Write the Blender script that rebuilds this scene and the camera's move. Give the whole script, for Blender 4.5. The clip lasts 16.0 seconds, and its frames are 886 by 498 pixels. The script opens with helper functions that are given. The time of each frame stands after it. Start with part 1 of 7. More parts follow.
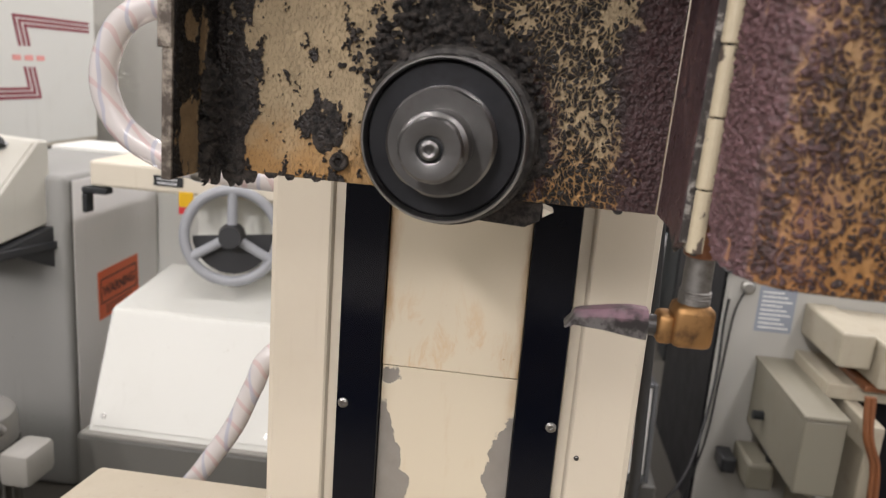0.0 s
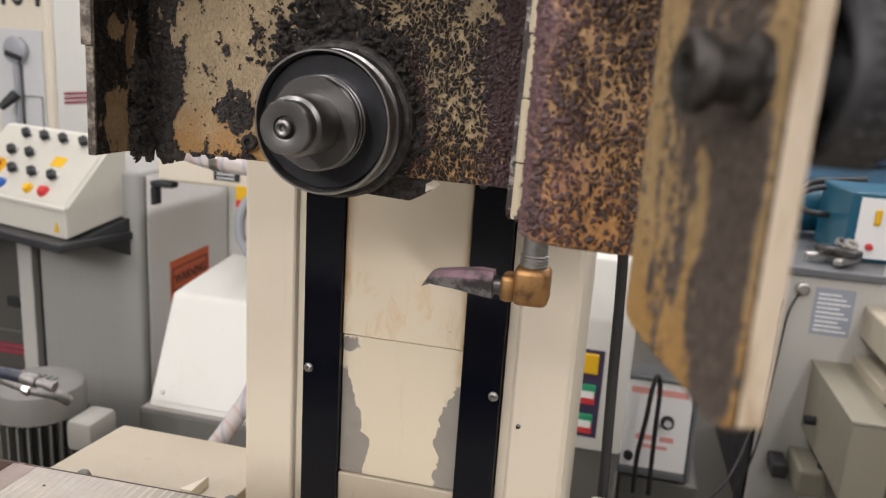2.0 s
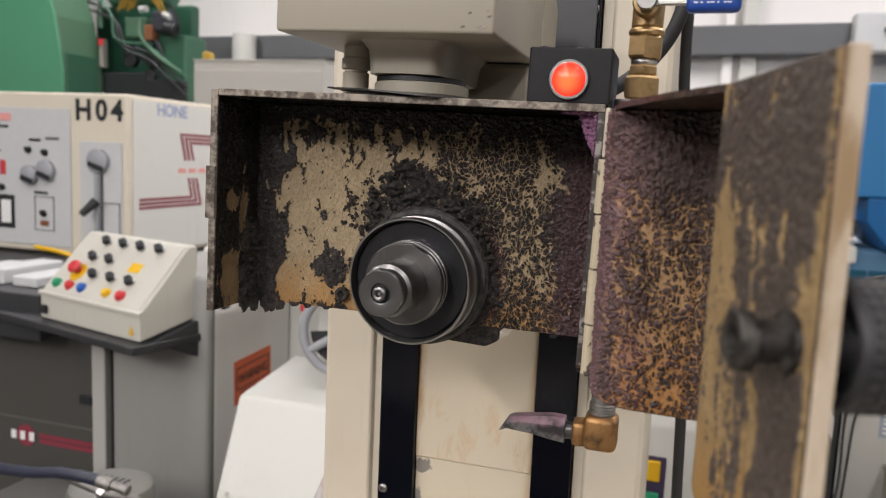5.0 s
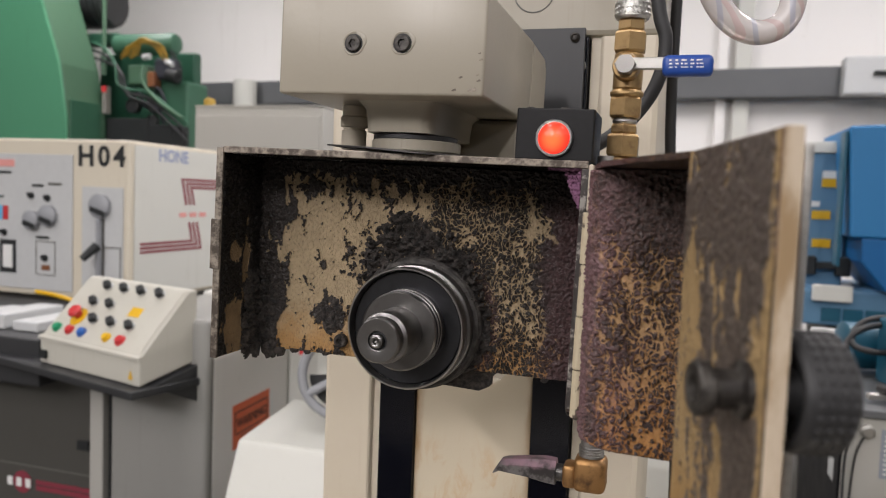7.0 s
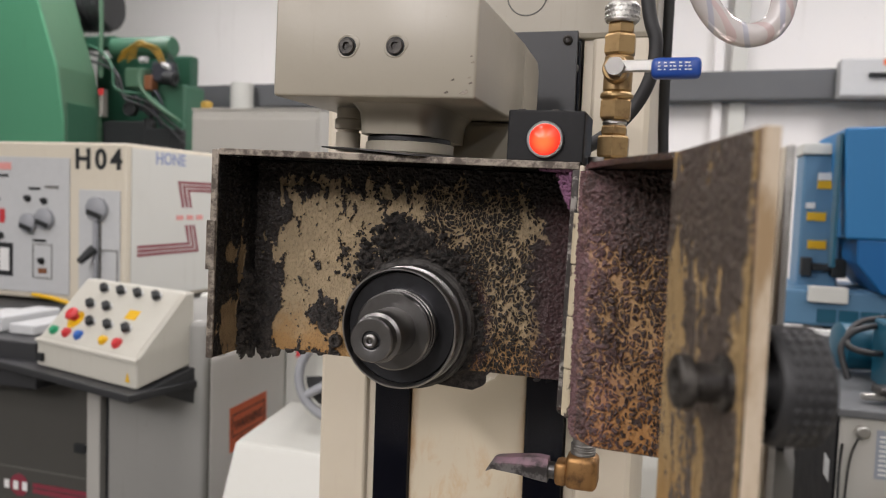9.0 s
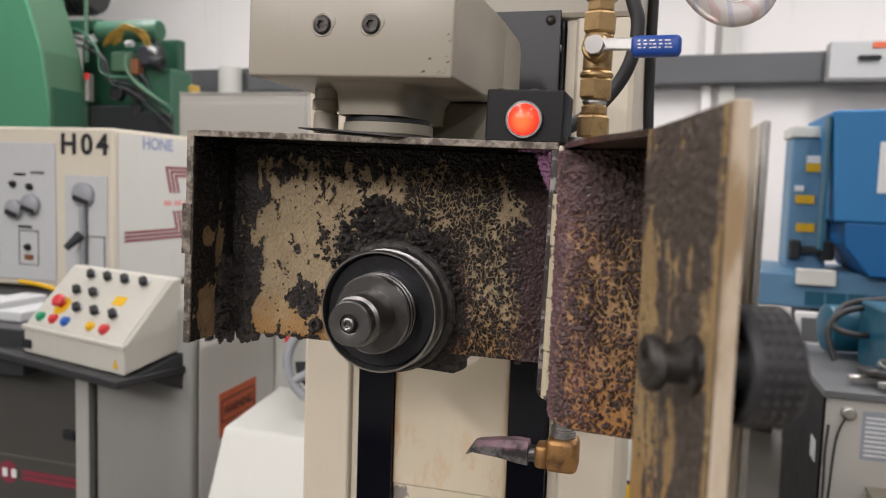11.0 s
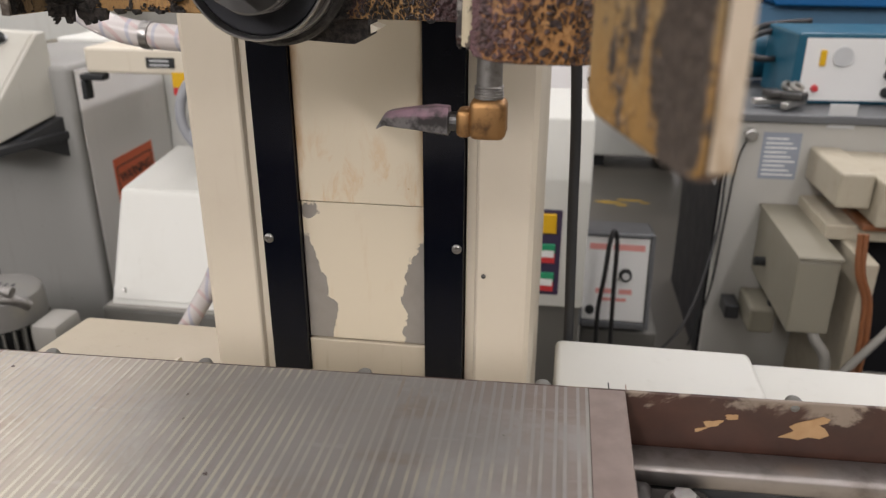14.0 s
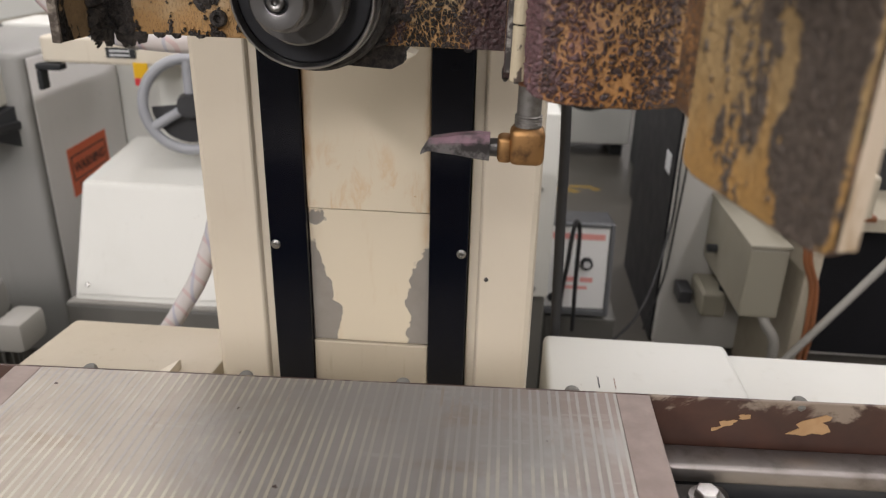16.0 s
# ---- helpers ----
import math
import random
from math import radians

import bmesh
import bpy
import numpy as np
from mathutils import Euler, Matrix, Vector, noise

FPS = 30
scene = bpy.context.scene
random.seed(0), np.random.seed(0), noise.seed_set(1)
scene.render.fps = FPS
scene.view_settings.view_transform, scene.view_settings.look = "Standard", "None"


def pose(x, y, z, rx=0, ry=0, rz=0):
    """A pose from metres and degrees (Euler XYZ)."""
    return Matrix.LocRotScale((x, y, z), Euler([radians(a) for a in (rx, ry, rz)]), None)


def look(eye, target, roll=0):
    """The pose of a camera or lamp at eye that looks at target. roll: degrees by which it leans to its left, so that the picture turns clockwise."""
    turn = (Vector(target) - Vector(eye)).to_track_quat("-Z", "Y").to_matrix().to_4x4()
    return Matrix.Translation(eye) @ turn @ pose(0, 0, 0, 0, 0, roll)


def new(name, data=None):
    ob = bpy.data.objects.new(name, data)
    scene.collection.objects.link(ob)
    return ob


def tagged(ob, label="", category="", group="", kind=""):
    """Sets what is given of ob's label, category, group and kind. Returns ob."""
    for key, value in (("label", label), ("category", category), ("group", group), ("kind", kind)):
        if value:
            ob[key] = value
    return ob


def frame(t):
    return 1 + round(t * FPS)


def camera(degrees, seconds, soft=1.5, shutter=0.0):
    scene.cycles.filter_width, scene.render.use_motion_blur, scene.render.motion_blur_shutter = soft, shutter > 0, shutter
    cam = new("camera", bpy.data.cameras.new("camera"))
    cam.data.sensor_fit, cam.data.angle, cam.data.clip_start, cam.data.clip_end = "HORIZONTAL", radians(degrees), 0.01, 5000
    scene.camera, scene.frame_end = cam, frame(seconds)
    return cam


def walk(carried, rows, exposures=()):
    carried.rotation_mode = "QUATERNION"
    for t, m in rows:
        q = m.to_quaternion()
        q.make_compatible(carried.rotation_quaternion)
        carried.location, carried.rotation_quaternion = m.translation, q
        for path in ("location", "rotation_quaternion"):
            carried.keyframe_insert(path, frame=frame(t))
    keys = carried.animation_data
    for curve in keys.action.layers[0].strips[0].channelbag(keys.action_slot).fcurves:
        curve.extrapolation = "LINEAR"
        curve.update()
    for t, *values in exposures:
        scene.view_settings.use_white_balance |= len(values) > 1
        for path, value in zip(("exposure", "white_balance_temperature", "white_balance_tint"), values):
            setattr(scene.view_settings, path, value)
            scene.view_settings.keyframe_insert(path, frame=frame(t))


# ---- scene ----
cam = camera(60.8, 16.0, soft=1.1)
PATH = [
    (0, (0.05, 0.031, 1.399), (-0.14, 1.969, 0.944), 4.4),
    (0.5, (0.107, 0.02, 1.395), (-0.073, 1.959, 0.941), 4.6),
    (1, (0.188, 0.003, 1.4), (-0.097, 1.925, 0.924), 4.4),
    (1.5, (0.199, -0.001, 1.398), (-0.157, 1.907, 0.914), 4.0),
    (2, (0.194, -0.009, 1.401), (-0.231, 1.889, 0.935), 3.7),
    (2.5, (0.189, -0.018, 1.406), (-0.287, 1.873, 0.963), 3.6),
    (3, (0.179, -0.029, 1.409), (-0.335, 1.859, 0.993), 3.6),
    (3.5, (0.176, -0.039, 1.411), (-0.367, 1.848, 1.029), 3.6),
    (4, (0.175, -0.043, 1.414), (-0.388, 1.846, 1.075), 3.4),
    (4.5, (0.182, -0.052, 1.439), (-0.395, 1.841, 1.154), 3.0),
    (4.7, (0.184, -0.057, 1.448), (-0.393, 1.839, 1.181), 2.8),
    (6.8, (0.197, -0.084, 1.465), (-0.382, 1.825, 1.319), 2.0),
    (7, (0.197, -0.086, 1.463), (-0.384, 1.823, 1.327), 2.2),
    (7.5, (0.197, -0.086, 1.461), (-0.384, 1.823, 1.331), 2.2),
    (8, (0.199, -0.089, 1.461), (-0.383, 1.82, 1.332), 2.1),
    (8.5, (0.2, -0.091, 1.461), (-0.38, 1.819, 1.333), 2.1),
    (9, (0.202, -0.091, 1.462), (-0.373, 1.82, 1.333), 2.1),
    (11.3, (0.209, -0.078, 1.459), (-0.334, 1.838, 1.27), 1.9),
    (11.5, (0.206, -0.075, 1.455), (-0.33, 1.84, 1.247), 1.9),
    (12, (0.203, -0.066, 1.441), (-0.309, 1.844, 1.143), 1.6),
    (12.5, (0.213, -0.036, 1.401), (-0.254, 1.86, 0.972), 1.2),
    (13, (0.215, -0.02, 1.375), (-0.203, 1.858, 0.831), 0.6),
    (13.5, (0.195, -0.012, 1.376), (-0.156, 1.845, 0.723), 0.1),
    (14, (0.193, -0.01, 1.374), (-0.09, 1.819, 0.615), 0.1),
    (14.5, (0.17, -0.015, 1.388), (-0.047, 1.802, 0.58), 0.4),
    (15, (0.16, -0.019, 1.394), (-0.013, 1.793, 0.567), 0.7),
    (15.5, (0.142, -0.025, 1.401), (-0.005, 1.791, 0.576), 0.9),
    (16, (0.133, -0.035, 1.406), (-0.002, 1.794, 0.606), 1.4),
]
walk(cam, [(t, look(eye, target, roll)) for t, eye, target, roll in PATH],
     exposures=[(0.0, 0.10), (1.5, 0.07), (4.5, 0.0), (7.0, -0.16), (9.0, -0.16), (12.0, -0.12), (13.0, -0.12), (14.5, -0.18), (16.0, -0.14)])

# the lens is focused a little beyond the spindle
cam.data.dof.use_dof = True
cam.data.dof.focus_distance = 0.60
cam.data.dof.aperture_fstop = 9.5
scene.view_settings.exposure = 0.0

# ---- light ----
world = bpy.data.worlds.new("world")
scene.world = world
world.use_nodes = True
world.node_tree.nodes["Background"].inputs[0].default_value = (0.93, 0.97, 1.0, 1)
world.node_tree.nodes["Background"].inputs[1].default_value = 0.015


def lamp(x, y, z, sx, sy, watts, target=None, colour=(1, 0.948, 0.955)):
    data = bpy.data.lights.new("high_bay", "AREA")
    data.shape, data.size, data.size_y, data.energy, data.color = "RECTANGLE", sx, sy, watts, colour
    ob = new("high_bay", data)
    ob.matrix_world = look((x, y, z), target or (x, y + 0.001, 0))


for lx, front in ((-4.2, 1.5), (-1.2, 1.35), (1.8, 0.7), (4.8, 0.5)):
    for ly, watts in ((-8.6, 50 * front), (-5.6, 225 * front), (-2.6, 50 * front), (0.8, 40), (4.3, 95)):
        lamp(lx, ly, 4.3, 0.3, 2.4, watts)

# ---- materials ----


class Nodes:
    """Short hand for building a node tree."""

    def __init__(self, name):
        self.m = bpy.data.materials.new(name)
        self.m.use_nodes = True
        self.t = self.m.node_tree
        self.bsdf = self.t.nodes["Principled BSDF"]
        self.pos = self.t.nodes.new("ShaderNodeTexCoord").outputs["Object"]

    def link(self, a, b):
        if hasattr(a, "is_output"):
            self.t.links.new(a, b)
        else:
            b.default_value = (*a, 1) if isinstance(a, tuple) and len(a) == 3 and b.type == "RGBA" else a

    def noise(self, scale, detail=4, rough=0.55, distort=0.0, vec=None, stretch=None):
        n = self.t.nodes.new("ShaderNodeTexNoise")
        n.inputs["Scale"].default_value, n.inputs["Detail"].default_value = scale, detail
        n.inputs["Roughness"].default_value, n.inputs["Distortion"].default_value = rough, distort
        v = vec or self.pos
        if stretch:
            mp = self.t.nodes.new("ShaderNodeMapping")
            mp.inputs["Scale"].default_value = stretch
            self.t.links.new(v, mp.inputs["Vector"])
            v = mp.outputs[0]
        self.t.links.new(v, n.inputs["Vector"])
        return n.outputs["Fac"]

    def math(self, op, a, b=0.0, c=0.0, clamp=False):
        n = self.t.nodes.new("ShaderNodeMath")
        n.operation, n.use_clamp = op, clamp
        for k, v in enumerate((a, b, c)):
            self.link(v, n.inputs[k])
        return n.outputs[0]

    def step(self, v, lo, hi):
        n = self.t.nodes.new("ShaderNodeMapRange")
        n.interpolation_type = "SMOOTHSTEP"
        self.link(v, n.inputs["Value"])
        self.link(lo, n.inputs["From Min"])
        self.link(hi, n.inputs["From Max"])
        return n.outputs[0]

    def mix(self, f, a, b):
        n = self.t.nodes.new("ShaderNodeMix")
        n.data_type = "RGBA"
        self.link(f, n.inputs["Factor"])
        self.link(a, n.inputs[6])
        self.link(b, n.inputs[7])
        return n.outputs[2]

    def axis(self):
        n = self.t.nodes.new("ShaderNodeSeparateXYZ")
        self.t.links.new(self.pos, n.inputs[0])
        return n.outputs

    def near(self, x, y, z, sx=1.0, sy=1.0, sz=1.0):
        """Distance from a point, with each axis scaled."""
        o = self.axis()
        d = [self.math("MULTIPLY", self.math("SUBTRACT", o[k], p), f) for k, (p, f) in enumerate(((x, sx), (y, sy), (z, sz)))]
        q = [self.math("MULTIPLY", a, a) for a in d]
        return self.math("SQRT", self.math("ADD", self.math("ADD", q[0], q[1]), q[2]))

    def done(self, colour, rough=0.5, metal=0.0, bump=None, strength=0.3, distance=0.001):
        self.link(colour, self.bsdf.inputs["Base Color"])
        self.link(rough, self.bsdf.inputs["Roughness"])
        self.link(metal, self.bsdf.inputs["Metallic"])
        if bump is not None:
            b = self.t.nodes.new("ShaderNodeBump")
            b.inputs["Strength"].default_value, b.inputs["Distance"].default_value = strength, distance
            self.t.links.new(bump, b.inputs["Height"])
            self.t.links.new(b.outputs[0], self.bsdf.inputs["Normal"])
        return self.m


def paint(name, col, rough=0.45, dirt=(0.16, 0.12, 0.08), amount=0.35, scale=9.0, orange=0.15, runs=True):
    """Machine paint: fine orange peel, faint blotches, some rubbed-in dirt."""
    n = Nodes(name)
    big = n.noise(scale, 5, 0.6)
    fine = n.noise(scale * 14, 4, 0.6)
    f = n.math("MULTIPLY", n.step(big, 0.5, 0.85), amount)
    c = n.mix(f, col, tuple(0.6 * a + 0.4 * b for a, b in zip(col, dirt)))
    if runs:
        r = n.noise(scale, 4, 0.6, stretch=(9, 9, 0.7))
        c = n.mix(n.math("MULTIPLY", n.step(r, 0.58, 0.8), amount * 0.5), c, dirt)
    speck = n.step(n.noise(scale * 22, 2, 0.5), 0.74, 0.78)
    c = n.mix(n.math("MULTIPLY", speck, amount), c, dirt)
    return n.done(c, n.math("ADD", n.math("MULTIPLY", big, 0.25), rough - 0.12), 0, fine, orange, 0.0006)


def metal(name, col, rough=0.35, brush=None, dirt=(0.05, 0.045, 0.04), amount=0.5, scale=40.0):
    n = Nodes(name)
    big = n.noise(scale, 5, 0.6)
    fine = n.noise(scale * 6, 3, 0.6, stretch=brush or (1, 1, 1))
    c = n.mix(n.math("MULTIPLY", n.step(big, 0.45, 0.8), amount), col, dirt)
    return n.done(c, n.math("ADD", n.math("MULTIPLY", big, 0.3), rough - 0.15), 1.0, fine, 0.12, 0.0004)


def plain(name, col, rough=0.5, metallic=0.0, grain=60.0, vary=0.25):
    n = Nodes(name)
    a = n.noise(grain, 4, 0.6)
    c = n.mix(n.math("MULTIPLY", a, vary), col, tuple(v * 0.45 for v in col))
    return n.done(c, n.math("ADD", n.math("MULTIPLY", a, 0.2), rough - 0.1), metallic, a, 0.1, 0.0005)


def crust(n, scale, width, stretch=(1, 1, 0.62), warp=2.0):
    """Shrunken crust: dark islands with a network of bare veins between them; 1 on the islands."""
    nz = n.t.nodes.new("ShaderNodeTexNoise")
    nz.inputs["Scale"].default_value, nz.inputs["Detail"].default_value = scale * 0.9, 2.5
    n.t.links.new(n.pos, nz.inputs["Vector"])
    shift = n.t.nodes.new("ShaderNodeVectorMath")
    shift.operation = "MULTIPLY_ADD"
    n.t.links.new(nz.outputs["Color"], shift.inputs[0])
    shift.inputs[1].default_value = (warp / scale, warp / scale, warp / scale)
    n.t.links.new(n.pos, shift.inputs[2])
    mp = n.t.nodes.new("ShaderNodeMapping")
    mp.inputs["Scale"].default_value = stretch
    n.t.links.new(shift.outputs[0], mp.inputs["Vector"])
    vo = n.t.nodes.new("ShaderNodeTexVoronoi")
    vo.feature = "DISTANCE_TO_EDGE"
    vo.inputs["Scale"].default_value = scale
    n.t.links.new(mp.outputs[0], vo.inputs["Vector"])
    soft = n.noise(scale * 1.1, 4, 0.65)
    area = n.noise(scale * 0.22, 4, 0.6, stretch=(1, 1, 0.6))
    v = n.math("ADD", vo.outputs["Distance"], n.math("MULTIPLY", n.math("SUBTRACT", soft, 0.5), 0.16))
    v = n.math("ADD", v, n.math("MULTIPLY", n.math("SUBTRACT", area, 0.5), 0.34))
    return n.step(v, width - 0.05, width + 0.05)


def swarf(name, worm_from, worm_to, purple=None, dark_top=None, orange_low=None, base=(0.36, 0.265, 0.15), axis=0, extra=0.0, grain=150.0, width=0.10,
          dark=((0.006, 0.0045, 0.0038), (0.030, 0.023, 0.019)), stretch=(1, 1, 0.62), wet=0.42):
    """Tan paint under caked grinding swarf: pitted, smeared patches at one end, a shrunken crust at the other."""
    n = Nodes(name)
    o = n.axis()
    patch = n.noise(24, 7, 0.66, 0.5, stretch=(1.3, 1.3, 0.7))
    pits = n.noise(520, 3, 0.6, stretch=(1.3, 1.3, 0.55))
    dots = n.noise(150, 4, 0.6, 0.5, stretch=(1.2, 1.2, 0.6))
    w = n.step(n.math("ADD", o[axis], n.math("MULTIPLY", n.math("SUBTRACT", patch, 0.5), 0.10)), worm_from, worm_to)
    smear = n.step(n.math("ADD", patch, n.math("MULTIPLY", n.math("SUBTRACT", dots, 0.5), 0.16)), 0.60 - extra, 0.625 - extra)
    fleck = n.math("MULTIPLY", n.step(n.math("ADD", dots, n.math("MULTIPLY", n.math("SUBTRACT", patch, 0.5), 0.35)), 0.625, 0.655), n.math("SUBTRACT", 1.0, w))
    islands = n.math("MULTIPLY", crust(n, grain, width, stretch), w)
    mask = n.math("MAXIMUM", n.math("MAXIMUM", smear, fleck), islands)
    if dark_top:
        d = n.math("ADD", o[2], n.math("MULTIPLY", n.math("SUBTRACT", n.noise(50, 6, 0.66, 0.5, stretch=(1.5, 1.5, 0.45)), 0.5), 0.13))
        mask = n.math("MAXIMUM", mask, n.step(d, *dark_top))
    blot = n.noise(60, 4, 0.6)
    tan = n.mix(n.step(blot, 0.3, 0.7), tuple(v * 0.82 for v in base), tuple(v * f for v, f in zip(base, (1.12, 1.02, 0.85))))
    if orange_low:
        tan = n.mix(n.math("SUBTRACT", 1.0, n.step(n.math("ADD", o[2], n.math("MULTIPLY", blot, 0.05)), *orange_low)), tan, (0.33, 0.15, 0.035))
    crumb = n.noise(260, 5, 0.7)
    deep = n.mix(n.step(crumb, 0.35, 0.75), *dark)
    if purple:
        px, r0, r1 = purple
        tint = n.math("SUBTRACT", 1.0, n.step(n.math("ABSOLUTE", n.math("SUBTRACT", n.math("ADD", o[axis], n.math("MULTIPLY", n.math("SUBTRACT", blot, 0.5), 0.04)), px)), r0, r1))
        deep = n.mix(n.math("MULTIPLY", tint, 0.75), deep, (0.105, 0.056, 0.060))
        tan = n.mix(n.math("MULTIPLY", tint, 0.85), tan, (0.22, 0.12, 0.11))
    tan = n.mix(n.math("MULTIPLY", n.step(pits, 0.54, 0.66), 0.5), tan, tuple(v * 0.3 for v in base))
    c = n.mix(mask, tan, deep)
    height = n.math("ADD", n.math("MULTIPLY", mask, 0.7), n.math("MULTIPLY", n.math("MULTIPLY", crumb, mask), 0.8))
    height = n.math("SUBTRACT", height, n.math("ADD", n.math("MULTIPLY", n.step(pits, 0.5, 0.7), 0.22), n.math("MULTIPLY", islands, 1.3)))
    rough = n.math("SUBTRACT", 0.72, n.math("MULTIPLY", mask, n.math("MULTIPLY", n.noise(140, 3), 0.72)))
    n.bsdf.inputs["Specular IOR Level"].default_value = wet
    return n.done(c, rough, 0, height, 1.0, 0.0032)


M_CREAM = paint("cream_machine_paint", (0.575, 0.515, 0.41), 0.42, (0.25, 0.15, 0.06), 0.22)
M_CREAMD = paint("darker_cream_paint", (0.45, 0.395, 0.30), 0.5, (0.22, 0.15, 0.08), 0.5, 14)
M_CREAM2 = paint("light_cream_paint", (0.64, 0.585, 0.475), 0.45, (0.3, 0.2, 0.1), 0.3)
M_OFFWHITE = paint("off_white_paint", (0.62, 0.62, 0.575), 0.5, (0.3, 0.27, 0.2), 0.25, 4)
M_GREY = paint("warm_grey_paint", (0.12, 0.117, 0.104), 0.5, (0.1, 0.09, 0.07), 0.4, 4)
M_GREYL = paint("pale_grey_paint", (0.25, 0.24, 0.215), 0.5, (0.12, 0.13, 0.1), 0.4, 5)
M_HEAD = paint("satin_cast_paint", (0.335, 0.305, 0.245), 0.36, (0.2, 0.16, 0.1), 0.4, 12)
M_DARK = paint("charcoal_paint", (0.026, 0.027, 0.029), 0.45, (0.1, 0.1, 0.09), 0.3, 6)
M_BLACK = plain("black_way_strip", (0.0018, 0.0026, 0.006), 0.24, 0, 30, 0.4)
M_BLACK.node_tree.nodes["Principled BSDF"].inputs["Specular IOR Level"].default_value = 0.24
M_RUBBER = plain("black_rubber", (0.018, 0.018, 0.019), 0.55)
M_PBOX = plain("scuffed_black_enamel", (0.0085, 0.0085, 0.0095), 0.5, 0, 220, 0.9)
M_PBOX.node_tree.nodes["Principled BSDF"].inputs["Specular IOR Level"].default_value = 0.3
M_STEEL = metal("turned_steel", (0.36, 0.35, 0.335), 0.34, None, (0.09, 0.08, 0.07), 0.55)
M_STEEL2 = metal("dark_steel", (0.11, 0.106, 0.103), 0.42, None, (0.04, 0.035, 0.03), 0.6)
M_SPIN = metal("oiled_turned_steel", (0.185, 0.18, 0.175), 0.35, None, (0.12, 0.11, 0.10), 0.5, 50)
n = Nodes("crusted_ring")
a = n.noise(160, 5, 0.7)
M_RING = n.done(n.mix(n.step(a, 0.35, 0.7), (0.018, 0.016, 0.014), (0.07, 0.064, 0.058)), 0.6, 0.2, a, 0.8, 0.0015)
M_DISC = metal("dark_flange_steel", (0.062, 0.063, 0.068), 0.36, None, (0.03, 0.028, 0.027), 0.6)
M_ZINC = metal("zinc_plate", (0.55, 0.54, 0.51), 0.38)
M_BRASS = metal("tarnished_brass", (0.43, 0.295, 0.145), 0.45, None, (0.13, 0.07, 0.04), 0.75, 90)
M_ELBOW = metal("dull_stained_brass", (0.38, 0.215, 0.09), 0.55, None, (0.05, 0.035, 0.03), 1.0, 75)
M_DULL = metal("dull_grey_pipe", (0.28, 0.27, 0.255), 0.55, None, (0.10, 0.08, 0.06), 0.7, 90)
M_LEDGE = metal("worn_ledge_steel", (0.30, 0.275, 0.26), 0.46, (0.1, 1, 1), (0.09, 0.065, 0.05), 0.7, 30)
M_BLUEP = plain("blue_vinyl", (0.012, 0.06, 0.30), 0.35, 0, 30, 0.15)
M_GREEN = paint("green_machine_paint", (0.085, 0.29, 0.165), 0.4, (0.02, 0.05, 0.03), 0.4, 3)
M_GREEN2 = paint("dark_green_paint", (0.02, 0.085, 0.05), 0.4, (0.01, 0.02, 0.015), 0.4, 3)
M_BLUE = paint("blue_machine_paint", (0.022, 0.175, 0.40), 0.5, (0.01, 0.06, 0.14), 0.2, 3)
M_BLUED = paint("deep_blue_paint", (0.0015, 0.105, 0.30), 0.5, (0.01, 0.05, 0.12), 0.2, 3)
M_BLUE2 = paint("pale_blue_paint", (0.10, 0.22, 0.35), 0.45, (0.05, 0.08, 0.1), 0.3, 3)
M_TEAL = paint("teal_paint", (0.008, 0.085, 0.14), 0.4, (0.01, 0.03, 0.04), 0.3, 5)
M_WALL = paint("painted_block_wall", (0.86, 0.84, 0.82), 0.7, (0.5, 0.48, 0.42), 0.3, 1.2)
M_FARWALL = paint("unseen_wall_grey", (0.20, 0.197, 0.19), 0.7, (0.2, 0.2, 0.18), 0.3, 1.2)
M_CEIL = plain("ceiling_deck", (0.7, 0.7, 0.68), 0.8, 0, 2, 0.1)
M_GUN = plain("gunmetal_duct", (0.12, 0.125, 0.13), 0.5, 0, 4, 0.3)
M_MAROON = plain("maroon_tape", (0.24, 0.035, 0.055), 0.5, 0, 20, 0.2)
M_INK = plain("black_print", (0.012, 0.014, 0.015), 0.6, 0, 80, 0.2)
M_BLUEINK = plain("faded_blue_print", (0.30, 0.35, 0.52), 0.6, 0, 80, 0.2)
M_ORANGE = plain("orange_sticker", (0.78, 0.15, 0.05), 0.5, 0, 20, 0.15)
M_RED = plain("red_plastic", (0.56, 0.04, 0.045), 0.35, 0, 20, 0.15)
M_GREENP = plain("green_plastic", (0.02, 0.28, 0.13), 0.35, 0, 20, 0.15)
M_YELLOW = plain("yellow_plastic", (0.72, 0.42, 0.01), 0.4, 0, 20, 0.15)
M_WHITEP = plain("white_plastic", (0.78, 0.78, 0.76), 0.4, 0, 20, 0.08)
M_BLUEB = plain("blue_button_plastic", (0.03, 0.12, 0.42), 0.35, 0, 20, 0.15)
M_PURPLE = plain("violet_panel", (0.045, 0.03, 0.075), 0.5, 0, 20, 0.2)
M_PAPER = plain("printed_grey_label", (0.30, 0.33, 0.38), 0.6, 0, 140, 0.5)
M_PINK = plain("pale_red_print", (0.75, 0.33, 0.30), 0.6, 0, 60, 0.2)
M_COPPER = plain("brown_hose", (0.22, 0.085, 0.035), 0.4, 0, 30, 0.3)
M_PANEL = plain("brushed_panel", (0.55, 0.56, 0.56), 0.45, 0, 30, 0.2)

